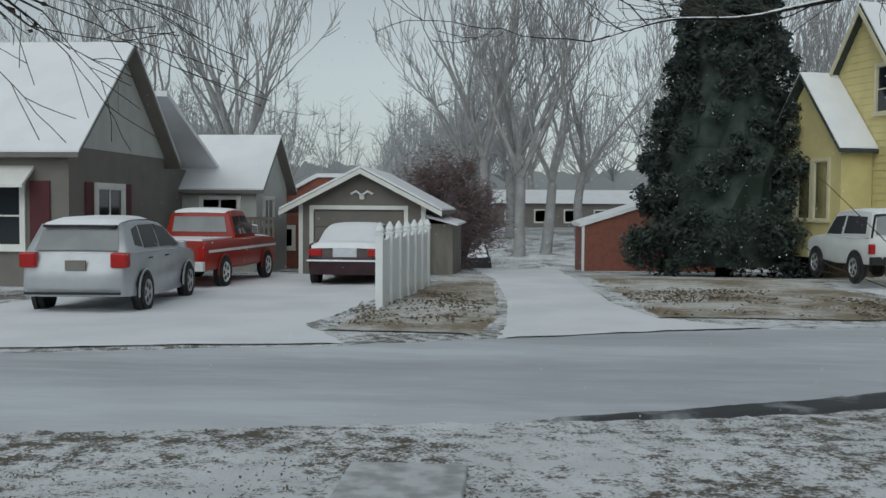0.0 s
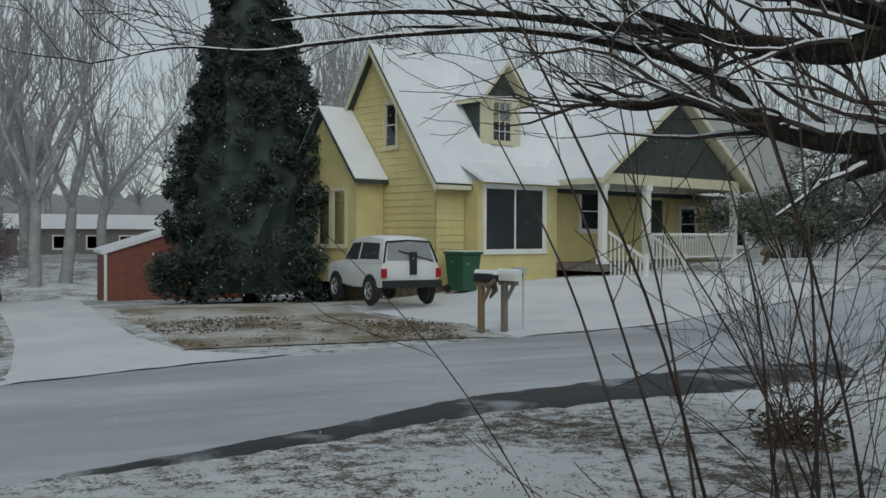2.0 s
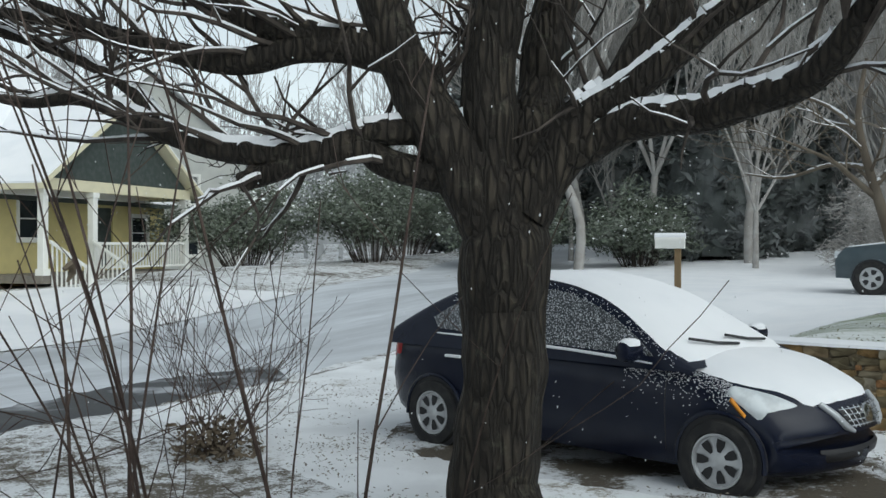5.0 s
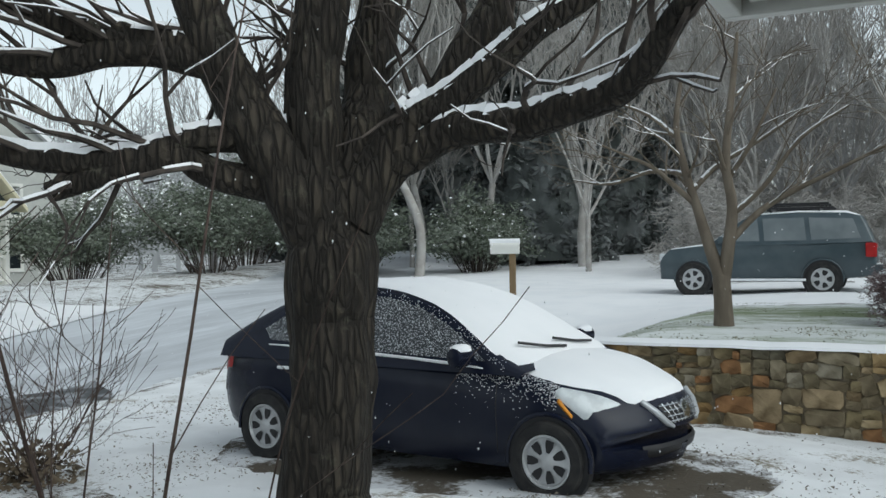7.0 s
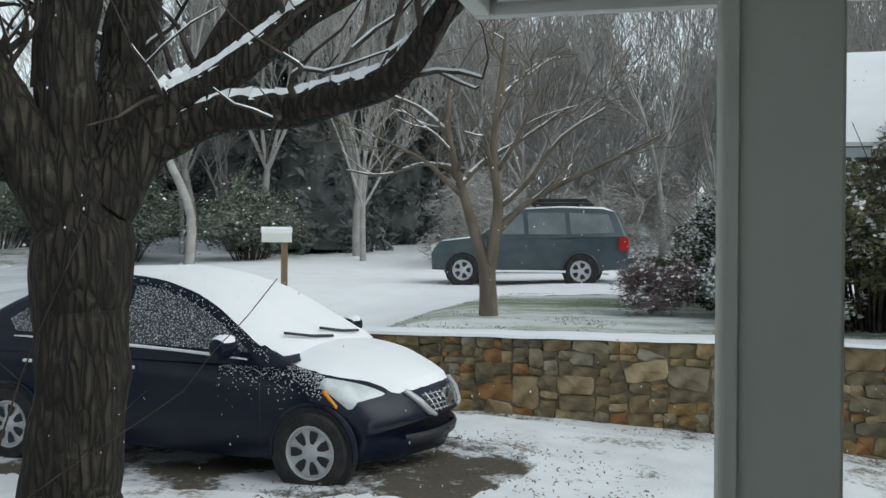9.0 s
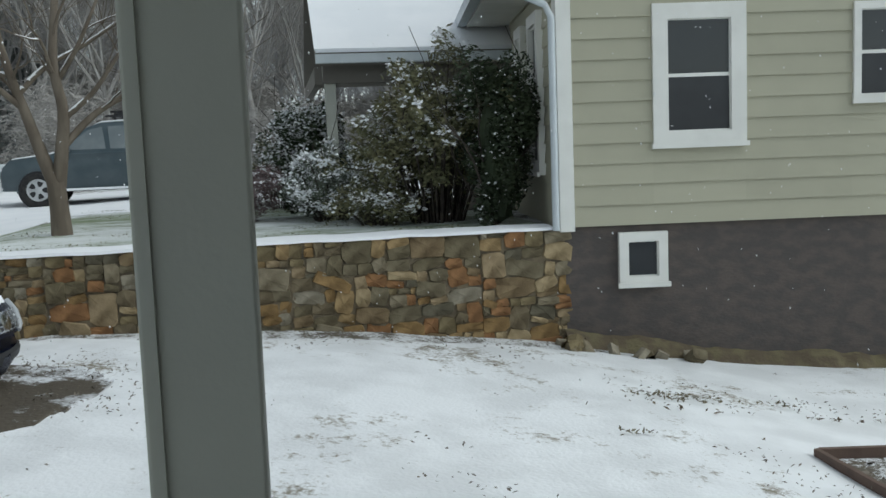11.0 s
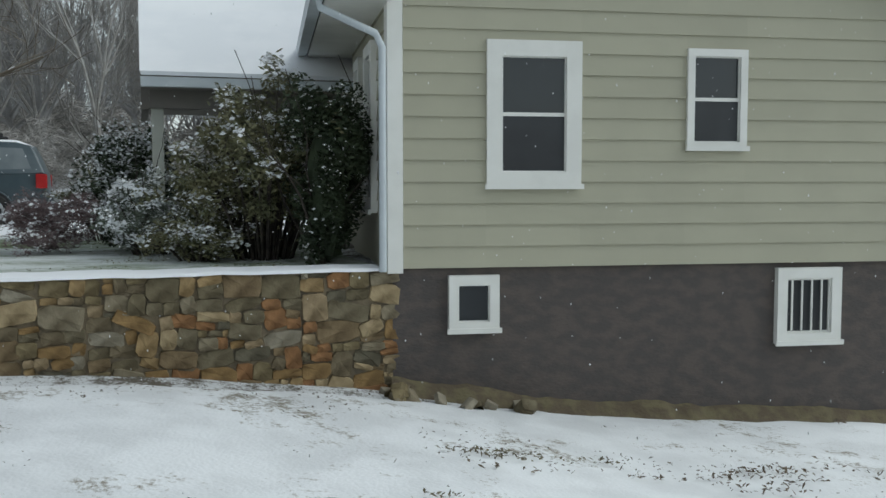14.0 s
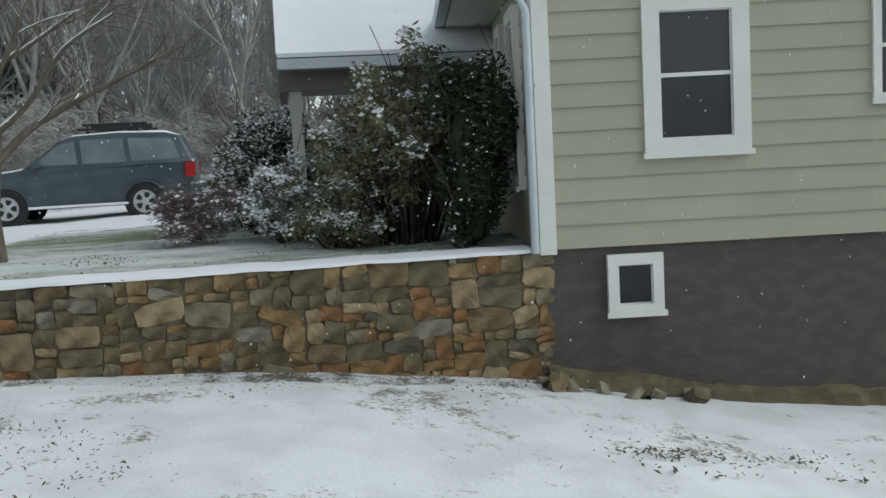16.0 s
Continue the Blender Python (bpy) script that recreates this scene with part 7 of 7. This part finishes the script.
    x, y = 1.5 + d * math.sin(a), d * math.cos(a)
    shrub("thicket", x, y, 6.5, 3.5, rw.uniform(2.2, 3.6), 140 + i, "grey-brown winter thicket, twigs paled for haze", MIDBARK, 7000, 0.4, 0.0, aspect=0.05, stems=False)
shrub("arborvitae", -1.75, 36, 4.2, 3, 4.8, 81, "rounded bare brown shrub behind the garage", PURPLE, 22000, 0.22, 0.0, aspect=0.12)

# a far belt of woods closes the view all round
belt = MB()
nb = 1440
for i in range(nb + 1):
    a = 2 * math.pi * i / nb
    rr = 150 + 12 * noise.noise((math.cos(a) * 5, math.sin(a) * 5, 1))
    top = 7 + 2.5 * noise.noise((math.cos(a) * 14, math.sin(a) * 14, 2)) + 1.6 * noise.noise((math.cos(a) * 60, math.sin(a) * 60, 5)) + 1.0 * noise.noise((math.cos(a) * 260, math.sin(a) * 260, 7))
    x, y = rr * math.cos(a), rr * math.sin(a)
    belt.v += [(x, y, -6), (x, y, top)]
for i in range(nb):
    belt.f.append((2 * i, 2 * i + 2, 2 * i + 3, 2 * i + 1))
tagged(part("backdrop", belt, HAZEWOOD, smooth=True), "belt of distant woods in pale haze grey", "woods", kind="structure")


def far_woods(name, n, near, far, arc, tall, seed, material, label, limbs=26, sprays=9):
    """Winter trees too far to count: trunks, rising limbs and sprays of twigs as thin slivers."""
    g = random.Random(seed)
    mb = MB()
    def sliver(a, b, w):
        side = (b - a).cross(Vector((a.x, a.y, 0)))
        side = side.normalized() * w if side.length > 1e-6 else Vector((w, 0, 0))
        k = len(mb.v)
        mb.v += [tuple(a - side), tuple(a + side), tuple(b + side * 0.3), tuple(b - side * 0.3)]
        mb.f.append((k, k + 1, k + 2, k + 3))
    for i in range(n):
        a, d = radians(g.uniform(*arc)), g.uniform(near, far)
        x, y = 1 + d * math.sin(a), d * math.cos(a)
        h = g.uniform(*tall)
        foot = Vector((x, y, gz(x, y) - 0.5))
        fork = foot + Vector((g.gauss(0, 0.03) * h, g.gauss(0, 0.03) * h, h * g.uniform(0.25, 0.4)))
        sliver(foot, fork, h * 0.014)
        crown = g.uniform(0.22, 0.34) * h
        for k in range(limbs):
            b = g.uniform(0, 2 * math.pi)
            q = g.random() ** 0.6
            tip = foot + Vector((math.cos(b) * crown * q, math.sin(b) * crown * q, h * (1 - 0.45 * q * q) * g.uniform(0.68, 1.0)))
            start = foot.lerp(fork, g.uniform(0.8, 1.0)) if k % 3 else fork.lerp(foot + Vector((0, 0, h * 0.8)), g.random())
            mid = start.lerp(tip, 0.5) + Vector((math.cos(b), math.sin(b), -0.5)) * crown * 0.12
            sliver(start, mid, h * 0.0045)
            sliver(mid, tip, h * 0.003)
            for j in range(sprays):
                c = mid.lerp(tip, g.random())
                sliver(c, c + Vector((g.gauss(0, 1), g.gauss(0, 1), abs(g.gauss(0, 1)) + 0.35)) * h * 0.045, h * 0.0016)
    return tagged(part(name, mb, material), label, "woods", kind="stuff")


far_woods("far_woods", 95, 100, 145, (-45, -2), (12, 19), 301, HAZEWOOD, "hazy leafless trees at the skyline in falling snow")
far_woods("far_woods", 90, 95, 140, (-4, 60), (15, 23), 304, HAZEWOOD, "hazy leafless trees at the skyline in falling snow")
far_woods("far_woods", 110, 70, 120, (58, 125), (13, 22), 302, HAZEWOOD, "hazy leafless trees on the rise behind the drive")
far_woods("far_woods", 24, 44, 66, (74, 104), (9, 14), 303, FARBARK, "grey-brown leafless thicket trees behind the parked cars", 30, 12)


# ---- foreground shrubs and stems ----
FS = thing("leggy_shrub", pose(0, 0, 0), "leggy bare shrub of long red-brown stems beside the path", "shrub")
rf = random.Random(9)
fm = MB()
STEMS = [((2.35, 1.75), (-0.75, 0.75)), ((2.45, 1.7), (-0.45, 0.6)), ((2.55, 1.65), (-0.9, 0.25)), ((2.6, 1.55), (0.1, 0.5)), ((2.75, 1.5), (-0.35, 0.1)), ((2.85, 1.4), (0.3, 0.2)),
         ((2.7, 1.6), (0.5, 0.75)), ((2.95, 1.3), (-0.3, 0.35)), ((2.5, 1.8), (0.2, 0.9)), ((3.0, 1.25), (0.6, 0.1)), ((2.8, 1.45), (-0.6, -0.05)), ((2.65, 1.7), (0.75, 0.45)), ((3.05, 1.15), (0.2, -0.35)), ((2.4, 1.65), (-0.2, 0.9))]
STEMS += [((rf.uniform(2.3, 3.3), rf.uniform(1.1, 1.9)), (rf.uniform(-0.6, 0.6), rf.uniform(0.0, 0.8))) for i in range(6)]
for (bx, by), (lx, ly) in STEMS:
    h = rf.uniform(1.5, 2.6)
    pts = [(bx + lx * t * t + rf.uniform(-0.02, 0.02), by + ly * t * t + rf.uniform(-0.02, 0.02), -0.25 + (h + 0.25) * t) for t in (0, 0.2, 0.4, 0.6, 0.8, 1)]
    r0 = rf.uniform(0.003, 0.0075)
    P, R = smooth_line(pts, [r0, r0 * 0.95, r0 * 0.8, r0 * 0.65, r0 * 0.5, r0 * 0.3])
    fm.tube(P, R, 6)
    for i in range(4, len(P) - 2, 3):
        d = Vector((rf.uniform(-1, 1), rf.uniform(-1, 1), rf.uniform(0.2, 0.9)))
        branch(fm, P[i], d, rf.uniform(0.18, 0.55), R[i] * 0.55, 1 if rf.random() < 0.6 else 0, rf, up=0.1, spread=35, kids=2, bend=0.14, min_r=0.0014)
tagged(part("fine_branching", fm, STEM, FS), kind="stuff")
for (bx, by), (lx, ly) in STEMS[:6]:
    fl = MB()
    t = rf.uniform(0.35, 0.8)
    c = Vector((bx + lx * t * t, by + ly * t * t, -0.25 + 2.4 * t))
    fl.tube([c, c + Vector((0.02, 0, 0.015)), c + Vector((0.03, 0.01, -0.01)), c + Vector((0.015, 0.01, -0.03))], [0.006, 0.011, 0.009, 0.003], 5)
    part("leaf", fl, DRYLEAF, FS, "curled dead leaf", smooth=True)

TB = thing("twiggy_bush", pose(6.9, 6.2, gz(6.9, 6.2)), "dense bare twiggy bush with a mat of dead leaves", "shrub")
rb = random.Random(14)
tm = MB()
for i in range(24):
    a = rb.uniform(0, 2 * math.pi)
    s = rb.uniform(0.35, 1.7)
    branch(tm, Vector((rb.uniform(-0.15, 0.15), rb.uniform(-0.15, 0.15), -0.02)), Vector((math.cos(a) * s, math.sin(a) * s, 1)), rb.uniform(0.65, 1.05), rb.uniform(0.006, 0.010), 2, rb, up=0.1, spread=44, kids=3, bend=0.22, min_r=0.0025)
tagged(part("fine_branching", tm, STEM, TB), kind="stuff")
def at_base(g):
    a, r = g.uniform(0, 6.28), 0.42 * g.random() ** 0.7
    return Vector((r * math.cos(a), r * math.sin(a), 0.28 * g.random() ** 2))
part("dead_leaves", leaf_cloud(rb, 700, at_base, 0.07, 0.6, 0.5), DRYLEAF, TB)

# ---- litter on the ground ----
rl = random.Random(17)
def scatter(name, n, xr, yr, test, size, material, label, lift=0.012, category="leaf litter"):
    mb = MB()
    made = 0
    while made < n:
        x, y = rl.uniform(*xr), rl.uniform(*yr)
        k = noise.noise((x * 0.8, y * 0.8, 5.5)) + 0.6 * noise.noise((x * 2.5, y * 2.5, 1.5))
        made += 0.25
        if not test(x, y) or k < rl.uniform(-0.05, 0.62):
            continue
        made += 0.75
        c = Vector((x, y, gz(x, y) + 0.045 + lift * rl.random()))
        u = Vector((rl.uniform(-1, 1), rl.uniform(-1, 1), rl.uniform(-0.35, 0.5))).normalized() * size * rl.uniform(0.5, 1.2)
        w = Vector((u.y, -u.x, rl.uniform(-0.3, 0.3) * size)).normalized() * size * rl.uniform(0.25, 0.55)
        i = len(mb.v)
        mb.v += [tuple(c - u), tuple(c + w * 0.8 + Vector((0, 0, size * 0.3))), tuple(c + u), tuple(c - w)]
        mb.f.append((i, i + 1, i + 2, i + 3))
    return tagged(part(name, mb, material), label, category, kind="stuff")

def near_edge(x):
    return lerp_table(NEAR, x)
scatter("leaf_litter", 5000, (-5, 11), (2.0, 8.6), lambda x, y: y < near_edge(x) - 0.1 and not (-0.36 < x < 0.42), 0.019, DRYLEAF, "small dead leaves and grass tips on the snowy verge")
scatter("grass_tips", 5200, (-5, 11), (1.5, 8.6), lambda x, y: y < near_edge(x) - 0.1 and not (-0.36 < x < 0.42), 0.017, BARE, "dark wet grass tips in the snow")
scatter("leaf_litter", 2600, (2.9, 8.4), (14.6, 21), lambda x, y: True, 0.05, DRYLEAF, "dead leaves over the far lawn")
scatter("leaf_litter", 900, (-2.0, 0.4), (12.6, 19), lambda x, y: True, 0.05, DRYLEAF, "dead leaves beside the fence")
scatter("leaf_litter", 5200, (3.4, 10.8), (-8, 3.5), lambda x, y: True, 0.018, BARE, "scattered leaf bits on the snowy drive")
scatter("grass_tips", 1500, (8.0, 10.6), (-7.5, -2.5), lambda x, y: abs(noise.noise((x * 0.35 + 2, y * 0.15, 4))) < 0.09, 0.03, DRYLEAF, "dry grass showing through in lines")
for lx, y0, y1, wd in ((8.7, -4.7, -2.7, 0.16), (7.5, -4.3, -2.0, 0.10), (7.2, -2.7, -2.1, 0.14)):
    scatter("grass_tips", 420, (lx - 2 * wd, lx + 2 * wd), (y0, y1), lambda x, y: abs(x - lx + 0.15 * noise.noise((y * 1.3, lx, 0))) < wd * (0.5 + noise.noise((y * 2, 3, lx))), 0.026, GRASSTIP, "dry grass in a thawed wheel line")
scatter("grass_tips", 3500, (11.4, 20), (-2.5, 3.2), lambda x, y: True, 0.02, HOLLY, "green grass tips through thin snow")

scatter("leaf_litter", 2200, (9.8, 11.0), (-9, -3.3), lambda x, y: 0.02 < 11.0 + (3.41 + y) * 0.123 - x < 0.3 + 0.2 * noise.noise((y * 2, 0, 0)), 0.035, DRYLEAF, "brown moss and leaf bits along the foundation")

# earth and moss showing along the foot of the foundation
bank = MB()
HM = pose(WALL_X, -3.41, 0, 0, 0, -97)
for i in range(109):
    u = 0.05 * i
    k = noise.noise((u * 1.7, 2, 0)) + 0.5 * noise.noise((u * 6, 5, 0))
    foot = HM @ Vector((u, 0.03, 0))
    lip = HM @ Vector((u, -0.16 - 0.09 * k, 0))
    mid = foot.lerp(lip, 0.55)
    bank.v += [(foot.x, foot.y, gz(lip.x, lip.y) + 0.15 + 0.05 * k), (mid.x, mid.y, gz(lip.x, lip.y) + 0.09 + 0.03 * k), (lip.x, lip.y, gz(lip.x, lip.y) - 0.02)]
    if i:
        bank.f += [(3 * i - 3, 3 * i - 2, 3 * i + 1, 3 * i), (3 * i - 2, 3 * i - 1, 3 * i + 2, 3 * i + 1)]
tagged(part("earth_bank", bank, MOSSEARTH, smooth=True), "brown earth and moss along the house foundation", "earth", kind="stuff")

# ---- mailboxes and bin ----
def mailbox(x, y, z, yaw, body, postm, ptop, label, w=0.17, l=0.48, arm=True):
    t = thing("mailbox", pose(x, y, z, 0, 0, yaw), label, "mailbox")
    part("post", MB().box(-0.05, 0.05, -0.05, 0.05, -0.15, ptop), postm, t, bevel=0.008)
    h = w * 0.62
    prof = [(-w / 2, 0)] + [(-w / 2 * math.cos(a), h + w / 2 * math.sin(a)) for a in [math.pi * i / 10 for i in range(11)]] + [(w / 2, 0)]
    bx = part("box", MB().prism([(p[0], p[1] + ptop - 0.02) for p in prof], -l / 2 - 0.12, l / 2 - 0.12, "y"), body, t, bevel=0.006)
    part("snow", MB().prism([(-w / 2 * 0.9 * math.cos(a), ptop - 0.02 + h + (w / 2 + 0.004) * math.sin(a) + (0.03 if 0 < i < 8 else 0)) for i, a in enumerate([math.pi * (0.12 + 0.76 * k / 8) for k in range(9)])], -l / 2 - 0.13, l / 2 - 0.11, "y"), SNOW, t)
    if arm:
        part("arm", MB().box(-0.04, 0.04, -0.32, 0.12, ptop - 0.1, ptop - 0.025).add([(-0.03, -0.05, ptop - 0.42), (0.03, -0.05, ptop - 0.42), (0.03, -0.26, ptop - 0.1), (-0.03, -0.26, ptop - 0.1), (-0.03, -0.05, ptop - 0.34), (0.03, -0.05, ptop - 0.34), (0.03, -0.2, ptop - 0.1), (-0.03, -0.2, ptop - 0.1)], [(0, 1, 2, 3), (4, 7, 6, 5), (0, 4, 5, 1), (0, 3, 7, 4), (1, 5, 6, 2)]), postm, t)
    if arm:
        part("flag", MB().box(w / 2 + 0.003, w / 2 + 0.01, -0.1, -0.07, ptop + 0.05, ptop + 0.2).box(w / 2 + 0.003, w / 2 + 0.01, -0.1, 0.0, ptop + 0.15, ptop + 0.2), TAILRED if body is not BLACKP else BLACKP, t)
    return t
mailbox(8.5, 15.9, gz(8.5, 15.9), 20, BLACKP, WOOD, 0.97, "black mailbox on a brown wooden post")
mailbox(9.0, 15.95, gz(9.0, 15.95), 20, WHITE, GREYWOOD, 0.98, "white mailbox with snow on a grey wooden post")
sp = thing("marker_pole", pose(9.42, 16.0, gz(9.42, 16)), "thin grey metal pole with a small paper box", "pole")
part("pole", MB().tube([(0, 0, -0.1), (0, 0, 1.2)], 0.022, 8), STEEL, sp)
part("paper_box", MB().box(-0.16, 0.02, -0.1, 0.16, 1.08, 1.2), PALESIDE, sp, bevel=0.01)
mailbox(15.9, 5.75, gz(15.9, 5.75), 198, WHITE, WOOD, 1.52, "white mailbox with snow on a square wooden post", w=0.19, l=0.46, arm=False)

WB = thing("wheelie_bin", pose(11.55, 23.5, gz(11.55, 23.5), 0, 0, 18), "green wheeled rubbish bin with snow on its lid", "bin")
part("bin_body", MB().add([(-0.25, -0.3, 0.05), (0.25, -0.3, 0.05), (0.25, 0.3, 0.05), (-0.25, 0.3, 0.05), (-0.33, -0.38, 1.02), (0.33, -0.38, 1.02), (0.33, 0.38, 1.02), (-0.33, 0.38, 1.02)], [(0, 3, 2, 1), (4, 5, 6, 7), (0, 1, 5, 4), (1, 2, 6, 5), (2, 3, 7, 6), (3, 0, 4, 7)]), BINGREEN, WB, bevel=0.03)
part("lid", MB().box(-0.36, 0.36, -0.42, 0.4, 1.02, 1.09), BINGREEN, WB, bevel=0.02)
part("lid_snow", MB().box(-0.33, 0.33, -0.38, 0.37, 1.09, 1.12), SNOW, WB, bevel=0.012)
part("handle", MB().tube([(-0.25, -0.44, 0.97), (0.25, -0.44, 0.97)], 0.018, 8), BINGREEN, WB)
for sx in (-0.27, 0.27):
    part("bin_wheel", MB().lathe([(0.02, -0.03), (0.11, -0.03), (0.11, 0.03), (0.02, 0.03)], 14, Matrix.Translation((sx, 0.3, 0.1)) @ Matrix.Rotation(radians(90), 4, "Y")), RUBBER, WB)

# ---- raised bed ----
RB = thing("raised_bed", pose(7.3, -4.02, 0), "long raised garden bed of brown boards, snow and dry stalks inside", "raised bed")
zb = lerp_table(LOWYARD, -4.5)
part("side_board", MB().box(-3.2, 0.0, -0.02, 0.02, zb - 0.35, zb + 0.16, Matrix.Rotation(radians(0), 4, "Z")), BEDWOOD, RB, bevel=0.005)
part("end_board", MB().box(-0.02, 0.02, -3.5, -0.021, zb - 0.45, zb + 0.16, Matrix.Rotation(radians(-10), 4, "Z")), BEDWOOD, RB, bevel=0.005)
part("soil", MB().add([(-3.2, -0.03, zb + 0.09), (-0.03, -0.03, zb + 0.09), (-0.62, -3.4, zb + 0.07), (-3.2, -3.4, zb + 0.07)], [(0, 3, 2, 1)]), LAWN, RB, "snowy soil with leaf litter")
stalk, rl2 = MB(), random.Random(3)
for i in range(70):
    x, y = rl2.uniform(-1.8, -0.2), rl2.uniform(-2.6, -0.2)
    if x > -0.2 + y * 0.18:
        continue
    a = Vector((x, y, zb + 0.06))
    stalk.tube([a, a + Vector((rl2.uniform(-0.04, 0.04), rl2.uniform(-0.04, 0.04), rl2.uniform(0.06, 0.2)))], 0.003, 4)
part("dry_stalks", stalk, DRYLEAF, RB)
lm = MB()
for i in range(160):
    x, y = rl2.uniform(-2.2, -0.1), rl2.uniform(-3.0, -0.1)
    if x > -0.12 + y * 0.18:
        continue
    c = Vector((x, y, zb + 0.10))
    u = Vector((rl2.uniform(-1, 1), rl2.uniform(-1, 1), 0.2)).normalized() * 0.04
    w = Vector((u.y, -u.x, 0.02)) * 0.5
    lm.add([c - u, c + w, c + u, c - w], [(0, 1, 2, 3)])
part("bed_leaves", lm, BARE, RB)

# ---- the porch the camera stands on ----
PH = thing("own_porch", pose(0, 0, 0), "grey-green painted porch with white plank ceiling", "porch")
part("porch_post", MB().box(2.89, 3.01, -0.56, -0.395, 0.1, 2.10), GREYPAINT, PH, bevel=0.005)
part("post_trim", MB().box(2.882, 2.889, -0.42, -0.405, 0.1, 2.10), GREYPAINT, PH)
part("porch_deck", MB().box(-3.5, 3.2, -3.2, 0.0, -0.1, 0.1), GREYWOOD, PH)
ce = part("porch_ceiling", MB().box(-3.5, 3.52, -3.2, 0.05, 2.125, 2.18), GREYWOOD, PH, "white painted plank soffit with dark gaps")
for i in range(17):
    part("plank", MB().box(3.50 - 0.105 * i - 0.088, 3.50 - 0.105 * i, -3.1, 0.03, 2.102, 2.123), WHITE, ce)
part("fascia", MB().box(3.52, 3.56, -3.2, 0.09, 2.08, 2.21), WHITE, PH, bevel=0.004)
part("fascia", MB().box(-3.5, 3.518, 0.05, 0.09, 2.08, 2.21), WHITE, PH, bevel=0.004)
own = part("own_wall", MB().box(-3.5, 4.43, -3.75, -3.45, -1.2, 3.2), DARKSIDE, PH, "siding with shade painted into its colour")
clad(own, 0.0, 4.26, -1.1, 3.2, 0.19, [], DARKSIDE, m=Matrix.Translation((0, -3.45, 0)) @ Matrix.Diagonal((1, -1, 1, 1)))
part("corner_board", MB().box(4.28, 4.45, -3.5, -3.41, -1.2, 3.2), GREYPAINT, PH, bevel=0.005)
part("own_downspout", MB().tube([(4.25, -3.35, -0.9), (4.25, -3.35, 2.05), (4.32, -3.33, 2.2), (4.48, -3.25, 2.5)], 0.048, 8), GREYPAINT, PH, smooth=True)

# ---- a pale neighbour house behind the verge ----
NH = thing("distant_house", pose(27.5, 34.0, 0.2, 0, 0, -28), "pale grey-green two-storey house half hidden by trees", "house")
part("wall", MB().box(-4, 4, 0, 6, -0.6, 5.2), PALESIDE, NH)
part("gable", MB().prism([(-4, 5.2), (4, 5.2), (0, 8.6)], 0.0, 0.2, "y"), PALESIDE, NH)
nr = MB()
for sx in (-1, 1):
    nr.prism([(sx * 4.5, 4.8), (0, 8.65), (0, 8.85), (sx * 4.5, 5.0)], -0.4, 6.4, "y")
part("roof", nr, SNOW, NH, "snow-covered roof")
for a, c in ((-1.6, 3.0), (1.1, 3.0), (-1.6, 0.8), (1.1, 0.8)):
    window(NH, a, a + 0.9, c, c + 1.4, 0.1, pane_mat=GLASS)

# ---- low far building behind the lane ----
FB = thing("long_shed", pose(6.5, 92, 0), "long low building with snowy roof beyond the lane", "building")
part("wall", MB().box(-7.5, 7.5, 0, 6, -1.5, 1.9), GREYSIDE, FB)
part("roof", MB().prism([(-0.4, 1.85), (3, 3.2), (6.4, 1.85)], -7.8, 7.8, "x"), SNOW, FB, "snow-covered low roof")
for i in range(5):
    window(FB, -6.6 + 2.8 * i, -5.2 + 2.8 * i, 0.0, 1.3, 0.1, style="single")

# ---- falling snow ----
rn = random.Random(77)
fk = MB()
for i in range(2600):
    a, d = radians(rn.uniform(-25, 135)), rn.uniform(2.2, 16)
    c = Vector((1.4 + d * math.sin(a), -0.5 + d * math.cos(a), rn.uniform(0.1, 4.5)))
    if c.y < 0.3 and c.x < 3.8:
        continue
    s = rn.uniform(0.0022, 0.0042) * (0.6 + d / 14)
    v = [c + Vector(q) * s for q in ((1, 0, 0), (-1, 0, 0), (0, 1, 0), (0, -1, 0), (0.1, 0, 1.6), (-0.1, 0, -1.6))]
    fk.add(v, [(0, 2, 4), (2, 1, 4), (1, 3, 4), (3, 0, 4), (2, 0, 5), (1, 2, 5), (3, 1, 5), (0, 3, 5)])
tagged(part("falling_snow", fk, SNOW), "sparse small white snowflakes in the air", "snowflakes", kind="stuff")
